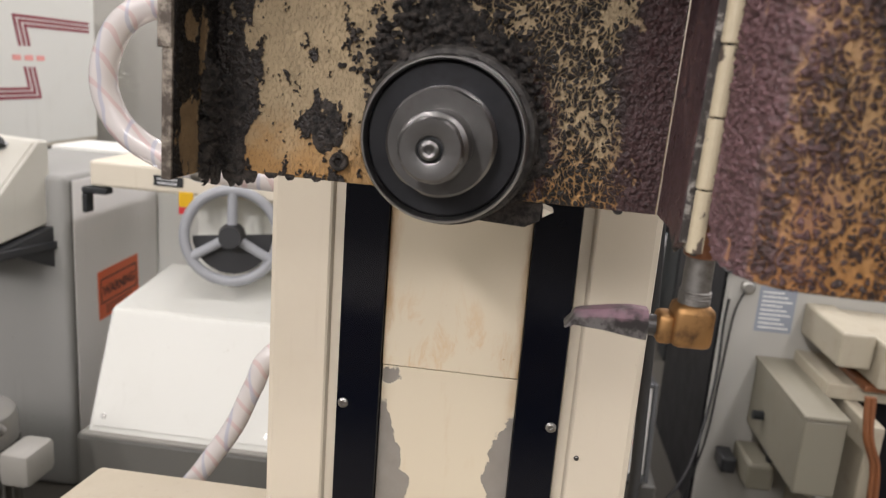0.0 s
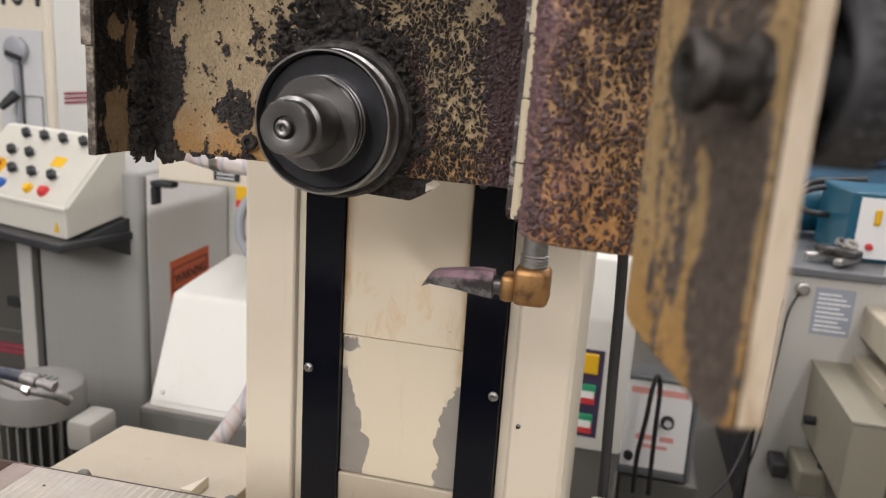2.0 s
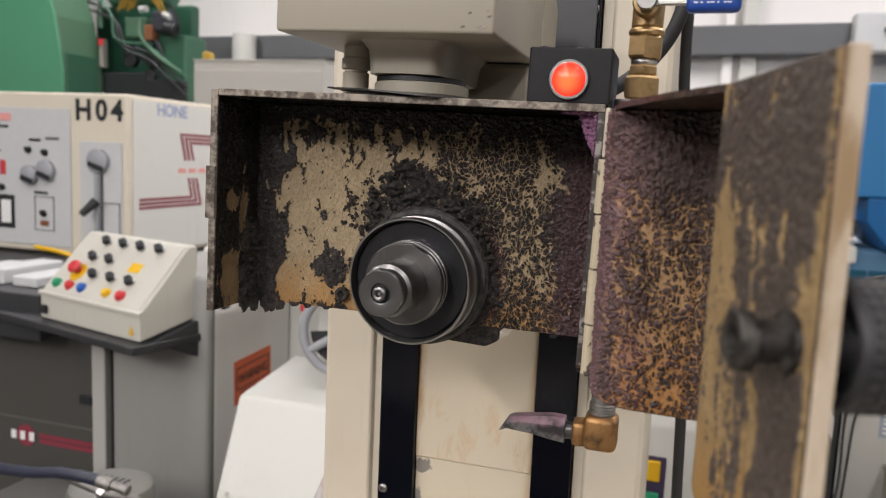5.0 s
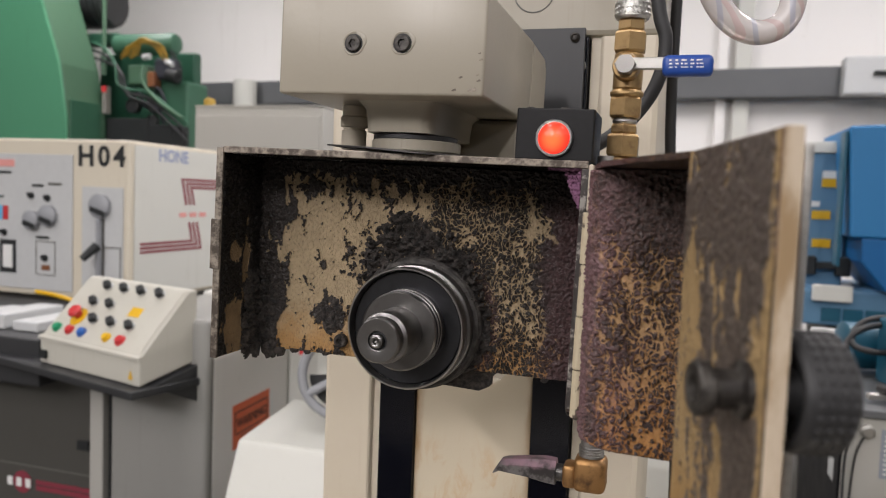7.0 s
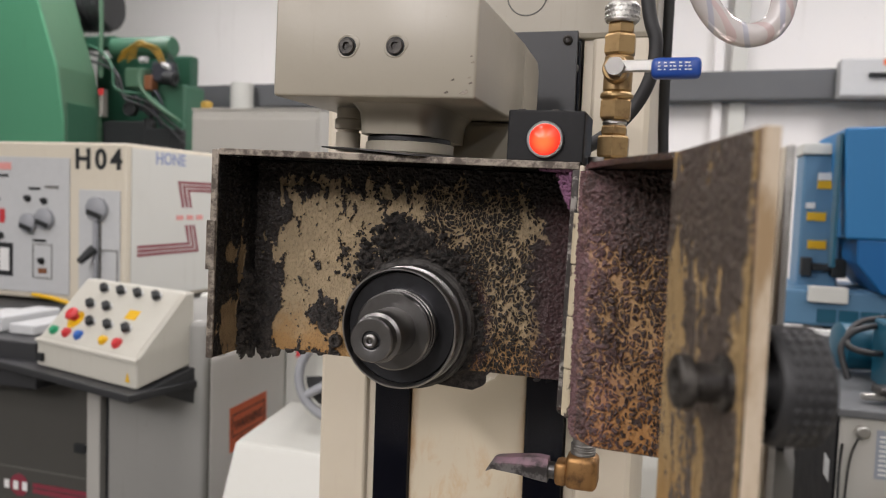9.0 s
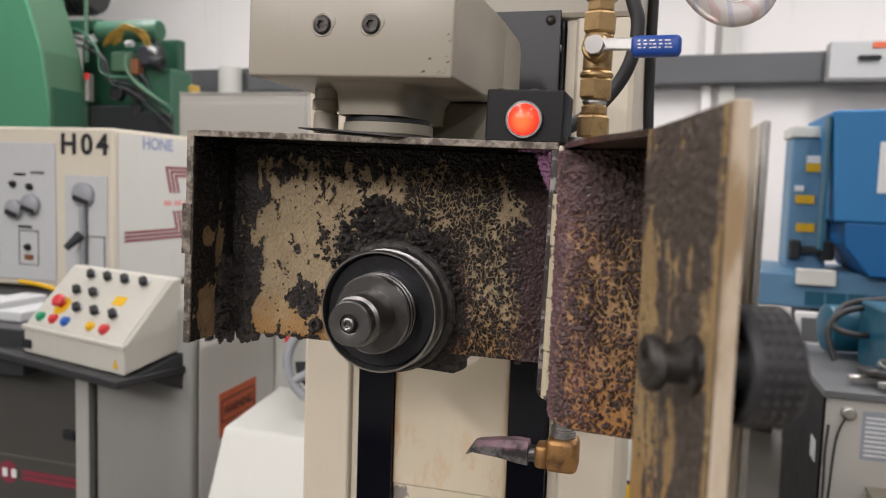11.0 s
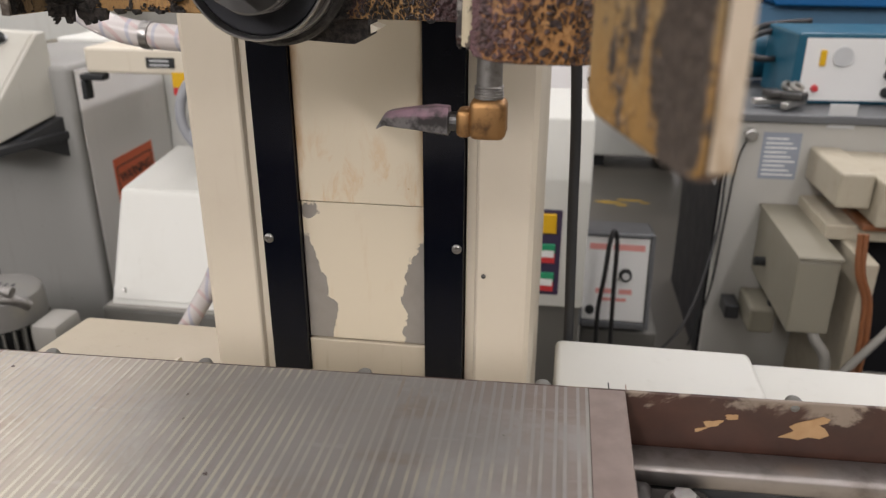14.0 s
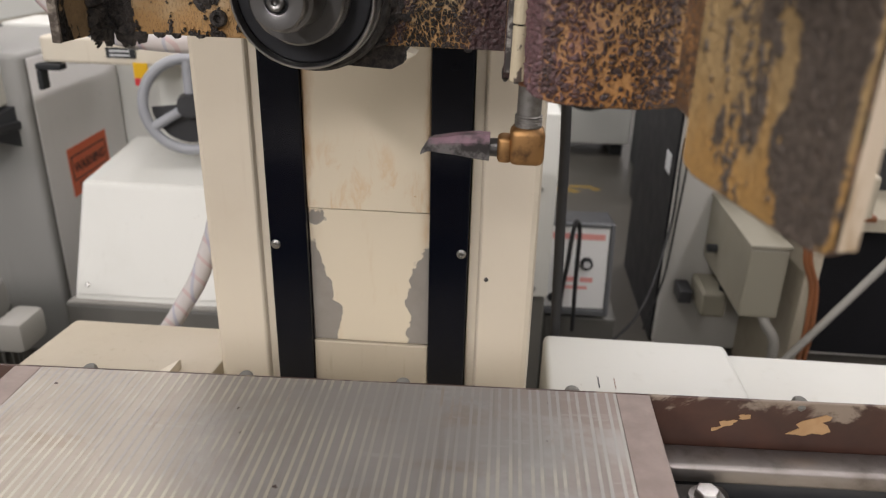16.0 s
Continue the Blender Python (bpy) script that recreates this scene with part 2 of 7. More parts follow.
# concrete floor
n = Nodes("sealed_concrete")
a = n.noise(1.4, 6, 0.6)
b = n.noise(30, 4, 0.6)
M_FLOOR = n.done(n.mix(a, (0.045, 0.041, 0.034), (0.095, 0.087, 0.072)), n.math("ADD", n.math("MULTIPLY", a, 0.35), 0.18), 0, b, 0.15, 0.001)

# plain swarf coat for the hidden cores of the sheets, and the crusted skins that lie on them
# M_TOP is near black: shade inside the guard is put into its colour
M_TOP = swarf("swarf_and_inner_shade", 0.5, 0.6, dark_top=(1.40, 1.42), axis=1, dark=((0.002, 0.0017, 0.0015), (0.006, 0.005, 0.0045)), wet=0.06)
M_RIGHT = swarf("swarf_right_wall", 0.3, 0.4, axis=1, extra=0.05, purple=(0.45, 0.1, 0.2), width=0.02, base=(0.16, 0.10, 0.07))
M_DOORA = swarf("swarf_door_wall", 0.10, 0.15, dark_top=(1.445, 1.50), orange_low=(1.30, 1.45), purple=(0.142, 0.020, 0.036), grain=290, width=0.08, base=(0.40, 0.225, 0.105), extra=0.0,
                dark=((0.024, 0.0145, 0.0115), (0.105, 0.062, 0.046)), stretch=(1, 1, 0.8))


def crusted(name, tan, low, dark, bloom, low_z, shine=0.4):
    """Stained paint under a proud crust: the mesh carries how thick the crust is (crust) and where it is violet (tint)."""
    n = Nodes(name)
    read = {}
    for key in ("crust", "tint"):
        at = n.t.nodes.new("ShaderNodeAttribute")
        at.attribute_name = key
        read[key] = at.outputs["Fac"]
    o = n.axis()
    blot, pits, crumb = n.noise(60, 4, 0.6), n.noise(760, 3, 0.6, stretch=(1.2, 1.2, 0.5)), n.noise(420, 5, 0.7)
    c = n.mix(n.step(blot, 0.3, 0.7), tuple(v * 0.8 for v in tan), tuple(v * 1.08 for v in tan))
    c = n.mix(n.math("SUBTRACT", 1.0, n.step(n.math("ADD", o[2], n.math("MULTIPLY", n.math("SUBTRACT", blot, 0.5), 0.06)), *low_z)), c, low)
    c = n.mix(n.math("MULTIPLY", n.step(pits, 0.54, 0.66), 0.40), c, tuple(v * 0.3 for v in tan))
    c = n.mix(n.math("MULTIPLY", read["tint"], 0.45), c, tuple(v * 1.4 for v in bloom))
    deep = n.mix(n.step(crumb, 0.36, 0.72), *dark)
    deep = n.mix(n.math("MULTIPLY", read["tint"], n.step(crumb, 0.1, 0.75)), deep, bloom)
    c = n.mix(n.step(read["crust"], 0.22, 0.70), c, deep)
    rough = n.math("SUBTRACT", 0.74, n.math("MULTIPLY", n.step(read["crust"], 0.3, 0.7), n.math("MULTIPLY", n.noise(150, 3), 0.62)))
    n.bsdf.inputs["Specular IOR Level"].default_value = shine
    height = n.math("SUBTRACT", n.math("MULTIPLY", n.math("MULTIPLY", crumb, read["crust"]), 0.9), n.math("MULTIPLY", n.step(pits, 0.46, 0.64), n.math("SUBTRACT", 0.45, n.math("MULTIPLY", read["crust"], 0.45))))
    return n.done(c, rough, 0, height, 0.9, 0.0012)


M_BACK = crusted("crusted_back_wall", (0.365, 0.28, 0.168), (0.38, 0.215, 0.078), ((0.006, 0.0048, 0.0042), (0.042, 0.031, 0.026)), (0.080, 0.037, 0.038), (1.325, 1.375), 0.5)
# darker copy of the back wall's colours, with the left wall's shade in them
M_LEFT = crusted("crusted_left_wall_shaded", (0.20, 0.135, 0.07), (0.20, 0.13, 0.07), ((0.003, 0.0026, 0.0024), (0.016, 0.013, 0.011)), (0.03, 0.02, 0.02), (1.2, 1.21), 0.25)
M_TRAY = crusted("crusted_door_tray", (0.40, 0.25, 0.115), (0.40, 0.195, 0.06), ((0.022, 0.0145, 0.0125), (0.125, 0.077, 0.066)), (0.205, 0.108, 0.118), (1.315, 1.40), 0.5)
M_PLATE = crusted("smeared_cover_plate", (0.33, 0.225, 0.105), (0.35, 0.20, 0.065), ((0.052, 0.041, 0.034), (0.125, 0.098, 0.078)), (0.08, 0.05, 0.05), (1.325, 1.37), 0.3)
n = Nodes("caked_mud")
a, b = n.noise(70, 5, 0.65), n.noise(330, 5, 0.7)
M_CAKE = n.done(n.mix(n.step(n.math("ADD", n.math("MULTIPLY", n.noise(190, 4, 0.6), 0.6), n.math("MULTIPLY", b, 0.4)), 0.40, 0.60), (0.006, 0.0053, 0.005), (0.062, 0.051, 0.044)), n.math("SUBTRACT", 0.85, n.math("MULTIPLY", a, 0.5)), 0, n.math("ADD", n.math("MULTIPLY", a, 1.5), b), 1.0, 0.004)

n = Nodes("oily_crusted_steel")
a = n.noise(150, 5, 0.65)
M_STUD = n.done(n.mix(n.step(a, 0.4, 0.65), (0.02, 0.017, 0.015), (0.075, 0.068, 0.06)), 0.45, 0.4, a, 0.5, 0.0012)

n = Nodes("violet_deposit")
a = n.noise(260, 5, 0.7)
M_BLOOM = n.done(n.mix(a, (0.09, 0.032, 0.075), (0.34, 0.16, 0.27)), 0.8, 0, a, 0.8, 0.001)

# edge of the guard: bare steel through chipped paint
n = Nodes("chipped_edge")
a = n.noise(150, 6, 0.75, stretch=(0.6, 1, 0.6))
M_EDGE = n.done(n.mix(n.step(a, 0.40, 0.60), (0.31, 0.27, 0.22), (0.075, 0.060, 0.048)), 0.45, 0.4, a, 0.4, 0.0008)

n = Nodes("oily_chipped_edge")
a = n.noise(150, 6, 0.75, stretch=(0.6, 1, 0.6))
M_EDGE2 = n.done(n.mix(n.step(a, 0.50, 0.62), (0.055, 0.048, 0.045), (0.36, 0.34, 0.31)), 0.4, 0.3, a, 0.5, 0.0008)

# cream paint scraped and blotched with swarf
n = Nodes("scraped_cream")
a, b = n.noise(95, 5, 0.65, stretch=(1, 1, 0.5)), n.noise(300, 4, 0.6)
M_KNUCKLE = n.done(n.mix(n.step(a, 0.57, 0.62), n.mix(b, (0.50, 0.42, 0.28), (0.60, 0.53, 0.38)), (0.10, 0.075, 0.06)), 0.5, 0, a, 0.4, 0.0008)
n = Nodes("stained_edge_paint")
o = n.axis()
a = n.noise(60, 5, 0.65, stretch=(1, 1, 0.35))
M_PLATEEDGE = n.done(n.mix(n.step(a, 0.46, 0.68), (0.53, 0.44, 0.33), (0.30, 0.205, 0.11)), 0.5, 0, a, 0.2, 0.0008)

# centre panel of the column: cream coat flaked off grey primer at both sides, rusty runs along the edges
n = Nodes("flaked_panel_paint")
o = n.axis()
wob = n.math("MULTIPLY", n.math("SUBTRACT", n.noise(34, 5, 0.6), 0.5), 0.03)
edge = n.math("SUBTRACT", 0.060, n.math("MULTIPLY", n.step(n.math("SUBTRACT", 1.095, o[2]), 0.0, 0.06), 0.017))
edge = n.math("SUBTRACT", edge, n.math("MULTIPLY", n.step(n.math("SUBTRACT", 1.02, o[2]), 0.0, 0.012), n.math("MULTIPLY", n.step(n.math("MULTIPLY", o[0], -1.0), 0.0, 0.01), 0.010)))
flake = n.step(n.math("SUBTRACT", n.math("ADD", n.math("ABSOLUTE", o[0]), wob), edge), 0.0, 0.0012)
flake = n.math("MULTIPLY", flake, n.step(n.math("ADD", n.math("SUBTRACT", 1.087, o[2]), wob), 0.0, 0.003))
flake = n.math("MAXIMUM", flake, n.math("SUBTRACT", 1.0, n.step(n.math("ADD", n.near(-0.058, 0.7, 1.112, 1.0, 0, 0.8), wob), 0.009, 0.0105)))
rust = n.math("MULTIPLY", n.step(n.math("ADD", n.math("ABSOLUTE", o[0]), n.math("MULTIPLY", wob, 0.5)), 0.052, 0.068), n.step(n.noise(40, 4, 0.6, stretch=(1, 1, 0.3)), 0.35, 0.7))
coat = n.mix(n.math("MULTIPLY", rust, 0.6), (0.60, 0.53, 0.40), (0.42, 0.22, 0.06))
coat = n.mix(n.math("MULTIPLY", n.step(n.noise(16, 5, 0.65, stretch=(2.5, 1, 0.5)), 0.55, 0.8), 0.35), coat, (0.45, 0.28, 0.11))
primer = n.mix(n.noise(60, 4), (0.20, 0.18, 0.155), (0.27, 0.25, 0.22))
M_FLAKED = n.done(n.mix(flake, coat, primer), 0.45, 0, n.math("SUBTRACT", 1.0, flake), 0.6, 0.0006)
n = Nodes("runny_panel_paint")
o = n.axis()
rust = n.math("MULTIPLY", n.step(n.math("ADD", n.math("ABSOLUTE", o[0]), n.math("MULTIPLY", n.math("SUBTRACT", n.noise(45, 5, 0.6, stretch=(1, 1, 0.3)), 0.5), 0.03)), 0.054, 0.068), 0.75)
low = n.math("MULTIPLY", n.step(n.math("SUBTRACT", 1.23, o[2]), 0.0, 0.07), n.step(n.noise(30, 6, 0.68, 0.5, stretch=(1.6, 1, 0.55)), 0.50, 0.68))
coat = n.mix(n.math("MULTIPLY", low, 0.42), (0.60, 0.53, 0.40), (0.50, 0.28, 0.09))
speck = n.step(n.noise(190, 2), 0.75, 0.78)
M_RUNNY = n.done(n.mix(n.math("MAXIMUM", rust, n.math("MULTIPLY", speck, 0.6)), coat, (0.36, 0.19, 0.06)), 0.45, 0, n.noise(160, 3), 0.1, 0.0005)

# face of the magnetic chuck
n = Nodes("chuck_steel")
o = n.axis()
a, b = n.noise(14, 6, 0.6), n.noise(160, 3, 0.6, stretch=(0.15, 1.4, 1))
drift = n.math("ADD", o[0], n.math("MULTIPLY", n.math("SUBTRACT", n.noise(7, 5, 0.6), 0.5), 0.22))
c = n.mix(a, (0.30, 0.268, 0.225), (0.38, 0.345, 0.295))
c = n.mix(n.step(drift, -0.14, 0.03), c, n.mix(a, (0.235, 0.226, 0.214), (0.305, 0.293, 0.278)))
c = n.mix(n.math("MULTIPLY", n.step(drift, 0.13, 0.22), 0.75), c, (0.225, 0.17, 0.148))
rub = n.math("MULTIPLY", n.step(n.noise(11, 6, 0.66, 0.6, stretch=(0.7, 1, 1)), 0.50, 0.66), 0.45)
c = n.mix(rub, c, (0.40, 0.40, 0.385))
brown = n.math("MULTIPLY", n.step(n.noise(9, 5, 0.6, 0.4, stretch=(1, 2.2, 1)), 0.56, 0.74), 0.55)
c = n.mix(brown, c, (0.20, 0.14, 0.10))
c = n.mix(n.math("MULTIPLY", n.step(n.noise(120, 4, 0.6, stretch=(1, 0.06, 1)), 0.54, 0.70), 0.40), c, (0.19, 0.165, 0.15))
c = n.mix(n.math("MULTIPLY", n.step(n.noise(36, 5, 0.6, stretch=(0.3, 1.5, 1)), 0.60, 0.70), 0.35), c, (0.42, 0.41, 0.39))
c = n.mix(n.step(n.noise(85, 2, 0.5), 0.745, 0.765), c, (0.06, 0.04, 0.035))
M_CHUCK = n.done(c, n.math("ADD", n.math("MULTIPLY", b, 0.22), 0.34), 0.7, b, 0.16, 0.0003)
n = Nodes("chuck_end_steel")
a = n.noise(22, 6, 0.62)
M_CHUCKEND = n.done(n.mix(n.step(a, 0.35, 0.7), (0.20, 0.155, 0.135), (0.27, 0.22, 0.195)), 0.5, 0.5, a, 0.2, 0.0005)
n = Nodes("pole_alloy")
geo = n.t.nodes.new("ShaderNodeNewGeometry").outputs["Position"]
a = n.noise(30, 5, 0.6, vec=geo)
wear = n.step(n.noise(7, 4, 0.6, 0.4, vec=geo, stretch=(1, 1.4, 1)), 0.34, 0.58)
c = n.mix(wear, (0.46, 0.42, 0.35), (0.300, 0.288, 0.27))
c = n.mix(n.math("MULTIPLY", n.step(n.noise(16, 5, 0.65, vec=geo, stretch=(2.5, 1, 1)), 0.55, 0.72), 0.6), c, (0.24, 0.185, 0.145))
M_POLE = n.done(c, 0.42, 0.7, a, 0.1, 0.0003)

# rusty, oil-varnished splash rail of the table
n = Nodes("varnished_rail")
o = n.axis()
a = n.noise(13, 6, 0.62, 0.8, stretch=(1, 1, 1.4))
b = n.noise(24, 5, 0.6, 1.0)
mid = n.math("ABSOLUTE", n.math("SUBTRACT", o[2], 1.0815))
blotch = n.step(n.math("SUBTRACT", n.math("ADD", n.math("ADD", a, 0.15), n.math("MULTIPLY", n.math("SUBTRACT", b, 0.5), 0.35)), n.math("MULTIPLY", mid, 9.0)), 0.36, 0.43)
c = n.mix(blotch, n.mix(b, (0.17, 0.135, 0.105), (0.27, 0.215, 0.165)), n.mix(n.noise(30, 5, 0.6), (0.014, 0.008, 0.006), (0.075, 0.032, 0.021)))
c = n.mix(n.step(n.noise(15, 4, 0.55, 0.6), 0.70, 0.71), c, (0.50, 0.33, 0.17))
M_RAIL = n.done(c, n.math("ADD", n.math("MULTIPLY", a, 0.35), 0.30), 0.0, b, 0.25, 0.0008)

# clear braided hose with a helical thread
n = Nodes("braided_clear_hose")
w = n.t.nodes.new("ShaderNodeTexWave")
w.inputs["Scale"].default_value, w.inputs["Distortion"].default_value = 14, 2
w.bands_direction = "DIAGONAL"
n.t.links.new(n.pos, w.inputs["Vector"])
band = n.step(w.outputs["Fac"], 0.86, 0.93)
w2 = n.t.nodes.new("ShaderNodeTexWave")
w2.inputs["Scale"].default_value, w2.inputs["Distortion"].default_value = 9, 3
n.t.links.new(n.pos, w2.inputs["Vector"])
c = n.mix(n.math("MULTIPLY", band, 0.45), (0.70, 0.66, 0.64), (0.62, 0.36, 0.34))
c = n.mix(n.math("MULTIPLY", n.step(w2.outputs["Fac"], 0.93, 0.97), 0.6), c, (0.42, 0.45, 0.58))
M_HOSE = n.done(c, 0.25, 0, w.outputs["Fac"], 0.2, 0.0006)
n.bsdf.inputs["Transmission Weight"].default_value = 0.25

# lit pilot lens
n = Nodes("lit_pilot_lens")
d = n.near(0.113, 0.414, 1.507)
n.link(n.mix(n.step(d, 0.001, 0.011), (1.0, 0.17, 0.05), (1.0, 0.028, 0.016)), n.bsdf.inputs["Emission Color"])
n.bsdf.inputs["Emission Strength"].default_value = 1.35
M_LENS = n.done((0.6, 0.03, 0.01), 0.25)

# ---- building helpers ----


def thing(name, label, category, at=(0, 0, 0), group="", kind=""):
    ob = new(name)
    ob.empty_display_size = 0.05
    ob.location = at
    return tagged(ob, label, category, group, kind)


def part(name, bm, material, parent=None, label="", smooth=None):
    """Links a bmesh, in world metres, as one mesh object under a thing or part."""
    me = bpy.data.meshes.new(name)
    bmesh.ops.recalc_face_normals(bm, faces=bm.faces)
    if smooth is not None:
        for f in bm.faces:
            f.smooth = True
        for e in bm.edges:
            e.smooth = len(e.link_faces) == 2 and e.calc_face_angle(0) < radians(smooth)
    bm.to_mesh(me)
    bm.free()
    for m in material if isinstance(material, (list, tuple)) else [material]:
        me.materials.append(m)
    ob = new(name, me)
    if parent:
        ob.parent = parent
        if not parent.parent:
            ob.matrix_parent_inverse = Matrix.Translation(-parent.location)
    return tagged(ob, label)


def solo(name, bm, material, label, category, group="", kind="", smooth=None):
    return tagged(part(name, bm, material, None, label, smooth), label, category, group, kind)


def box(x0, x1, y0, y1, z0, z1, bevel=0.0, bm=None, seg=2, m=None):
    bm = bm or bmesh.new()
    r = bmesh.ops.create_cube(bm, size=1)
    vs = r["verts"]
    for v in vs:
        v.co = Vector(((x0 + x1) / 2 + v.co.x * (x1 - x0), (y0 + y1) / 2 + v.co.y * (y1 - y0), (z0 + z1) / 2 + v.co.z * (z1 - z0)))
    if m:
        bmesh.ops.transform(bm, matrix=m, verts=vs)
    if bevel:
        es = list({e for v in vs for e in v.link_edges})
        bmesh.ops.bevel(bm, geom=es, offset=bevel, segments=seg, affect="EDGES", profile=0.5)
    return bm


def lathe(profile, at, way, seg=40, bm=None, hexes=()):
    """A turned part: (distance along the axis, radius) rows, from a point along a direction."""
    bm = bm or bmesh.new()
    q = Vector(way).to_track_quat("Z", "Y").to_matrix().to_4x4()
    m = Matrix.Translation(at) @ q
    rings = []
    for k, (h, r) in enumerate(profile):
        ring = []
        for i in range(seg):
            a = 2 * math.pi * i / seg
            rr = max(r, 1e-5)
            if k in hexes:
                rr = r * math.cos(math.pi / 6) / math.cos((a % (math.pi / 3)) - math.pi / 6)
            ring.append(bm.verts.new(m @ Vector((rr * math.cos(a), rr * math.sin(a), h))))
        rings.append(ring)
    for a, b in zip(rings, rings[1:]):
        for i in range(seg):
            bm.faces.new((a[i], a[(i + 1) % seg], b[(i + 1) % seg], b[i]))
    bm.faces.new(rings[0])
    bm.faces.new(rings[-1])
    return bm


def cyl(a, b, r, r2=None, seg=24, bm=None, bevel=0.0):
    a, b = Vector(a), Vector(b)
    h = (b - a).length
    r2 = r if r2 is None else r2
    prof = [(0, r), (h, r2)] if not bevel else [(0, r - bevel), (bevel, r), (h - bevel, r2), (h, r2 - bevel)]
    return lathe(prof, a, b - a, seg, bm)


def prism(pts, way, depth, bm=None, bevel=0.0):
    """A polygon (3D points in one plane) pushed along a direction."""
    bm = bm or bmesh.new()
    vs = [bm.verts.new(p) for p in pts]
    f = bm.faces.new(vs)
    r = bmesh.ops.extrude_face_region(bm, geom=[f])
    nv = [g for g in r["geom"] if isinstance(g, bmesh.types.BMVert)]
    bmesh.ops.translate(bm, verts=nv, vec=Vector(way).normalized() * depth)
    if bevel:
        es = list({e for v in vs + nv for e in v.link_edges})
        bmesh.ops.bevel(bm, geom=es, offset=bevel, segments=2, affect="EDGES", profile=0.5)
    return bm


def spline(pts, steps=10):
    pts = [Vector(p) for p in pts]
    out = []
    for i in range(len(pts) - 1):
        p0, p1, p2, p3 = pts[max(i - 1, 0)], pts[i], pts[i + 1], pts[min(i + 2, len(pts) - 1)]
        for k in range(steps):
            t = k / steps
            out.append(0.5 * ((2 * p1) + (p2 - p0) * t + (2 * p0 - 5 * p1 + 4 * p2 - p3) * t * t + (3 * p1 - p0 - 3 * p2 + p3) * t ** 3))
    return out + [pts[-1]]


def tube(pts, r, seg=14, steps=10, bm=None):
    bm = bm or bmesh.new()
    line = spline(pts, steps)
    up = Vector((0.31, 0.17, 0.93))
    rings = []
    for i, p in enumerate(line):
        d = (line[min(i + 1, len(line) - 1)] - line[max(i - 1, 0)]).normalized()
        s = d.cross(up).normalized()
        up = s.cross(d).normalized()
        rings.append([bm.verts.new(p + r * (math.cos(2 * math.pi * k / seg) * s + math.sin(2 * math.pi * k / seg) * up)) for k in range(seg)])
    for a, b in zip(rings, rings[1:]):
        for k in range(seg):
            bm.faces.new((a[k], a[(k + 1) % seg], b[(k + 1) % seg], b[k]))
    bm.faces.new(rings[0])
    bm.faces.new(rings[-1])
    return bm


def lettering(text, size, m, material, parent, name="lettering", depth=0.0006, bold=0.0, spacing=1.0):
    """Writing in the built-in font as a thin mesh; m places it, its x along the line and z off the face."""
    cu = bpy.data.curves.new(name, "FONT")
    cu.body, cu.size, cu.extrude, cu.resolution_u, cu.offset, cu.space_character = text, size, depth, 3, bold, spacing
    tmp = bpy.data.objects.new(name, cu)
    scene.collection.objects.link(tmp)
    me = bpy.data.meshes.new_from_object(tmp.evaluated_get(bpy.context.evaluated_depsgraph_get()))
    bpy.data.objects.remove(tmp)
    bm = bmesh.new()
    bm.from_mesh(me)
    bmesh.ops.transform(bm, matrix=m, verts=bm.verts)
    return part(name, bm, material, parent)


def face(at, right, up):
    """A pose whose x runs along right and y along up, for things laid on a face."""
    r, u = Vector(right).normalized(), Vector(up).normalized()
    z = r.cross(u).normalized()
    u = z.cross(r)
    m = Matrix((r, u, z)).transposed().to_4x4()
    m.translation = at
    return m


def plate(m, x0, x1, y0, y1, t=0.001, bevel=0.0, bm=None):
    """A thin plate on a face pose, from its plane out by t."""
    return box(x0, x1, y0, y1, 0.0, t, bevel, bm, 1, m)


def field(nx, nz, step, size, seed, tall=1.0, ring=0.0):
    """Smooth random field on a grid, mean 0, spread 1: cloudy down from a size in metres, or, with ring, of that one wavelength."""
    white = np.fft.rfft2(np.random.default_rng(seed).standard_normal((nx, nz)))
    fx, fz = np.fft.fftfreq(nx, step)[:, None], np.fft.rfftfreq(nz, step)[None, :] / tall
    k = np.hypot(fx, fz) * size
    white *= np.exp(-((k - 1) / ring) ** 2) if ring else 1 / (1 + k * k) ** 1.15
    white[0, 0] = 0
    out = np.fft.irfft2(white, (nx, nz))
    return out / out.std()


def ramp(v, lo, hi):
    t = np.clip((v - lo) / (hi - lo), 0, 1)
    return t * t * (3 - 2 * t)


def spot(x, z, cx, cz, rx, rz):
    """1 in the middle of an ellipse, 0 on its rim, below 0 outside."""
    return 1 - np.hypot((x - cx) / rx, (z - cz) / rz)


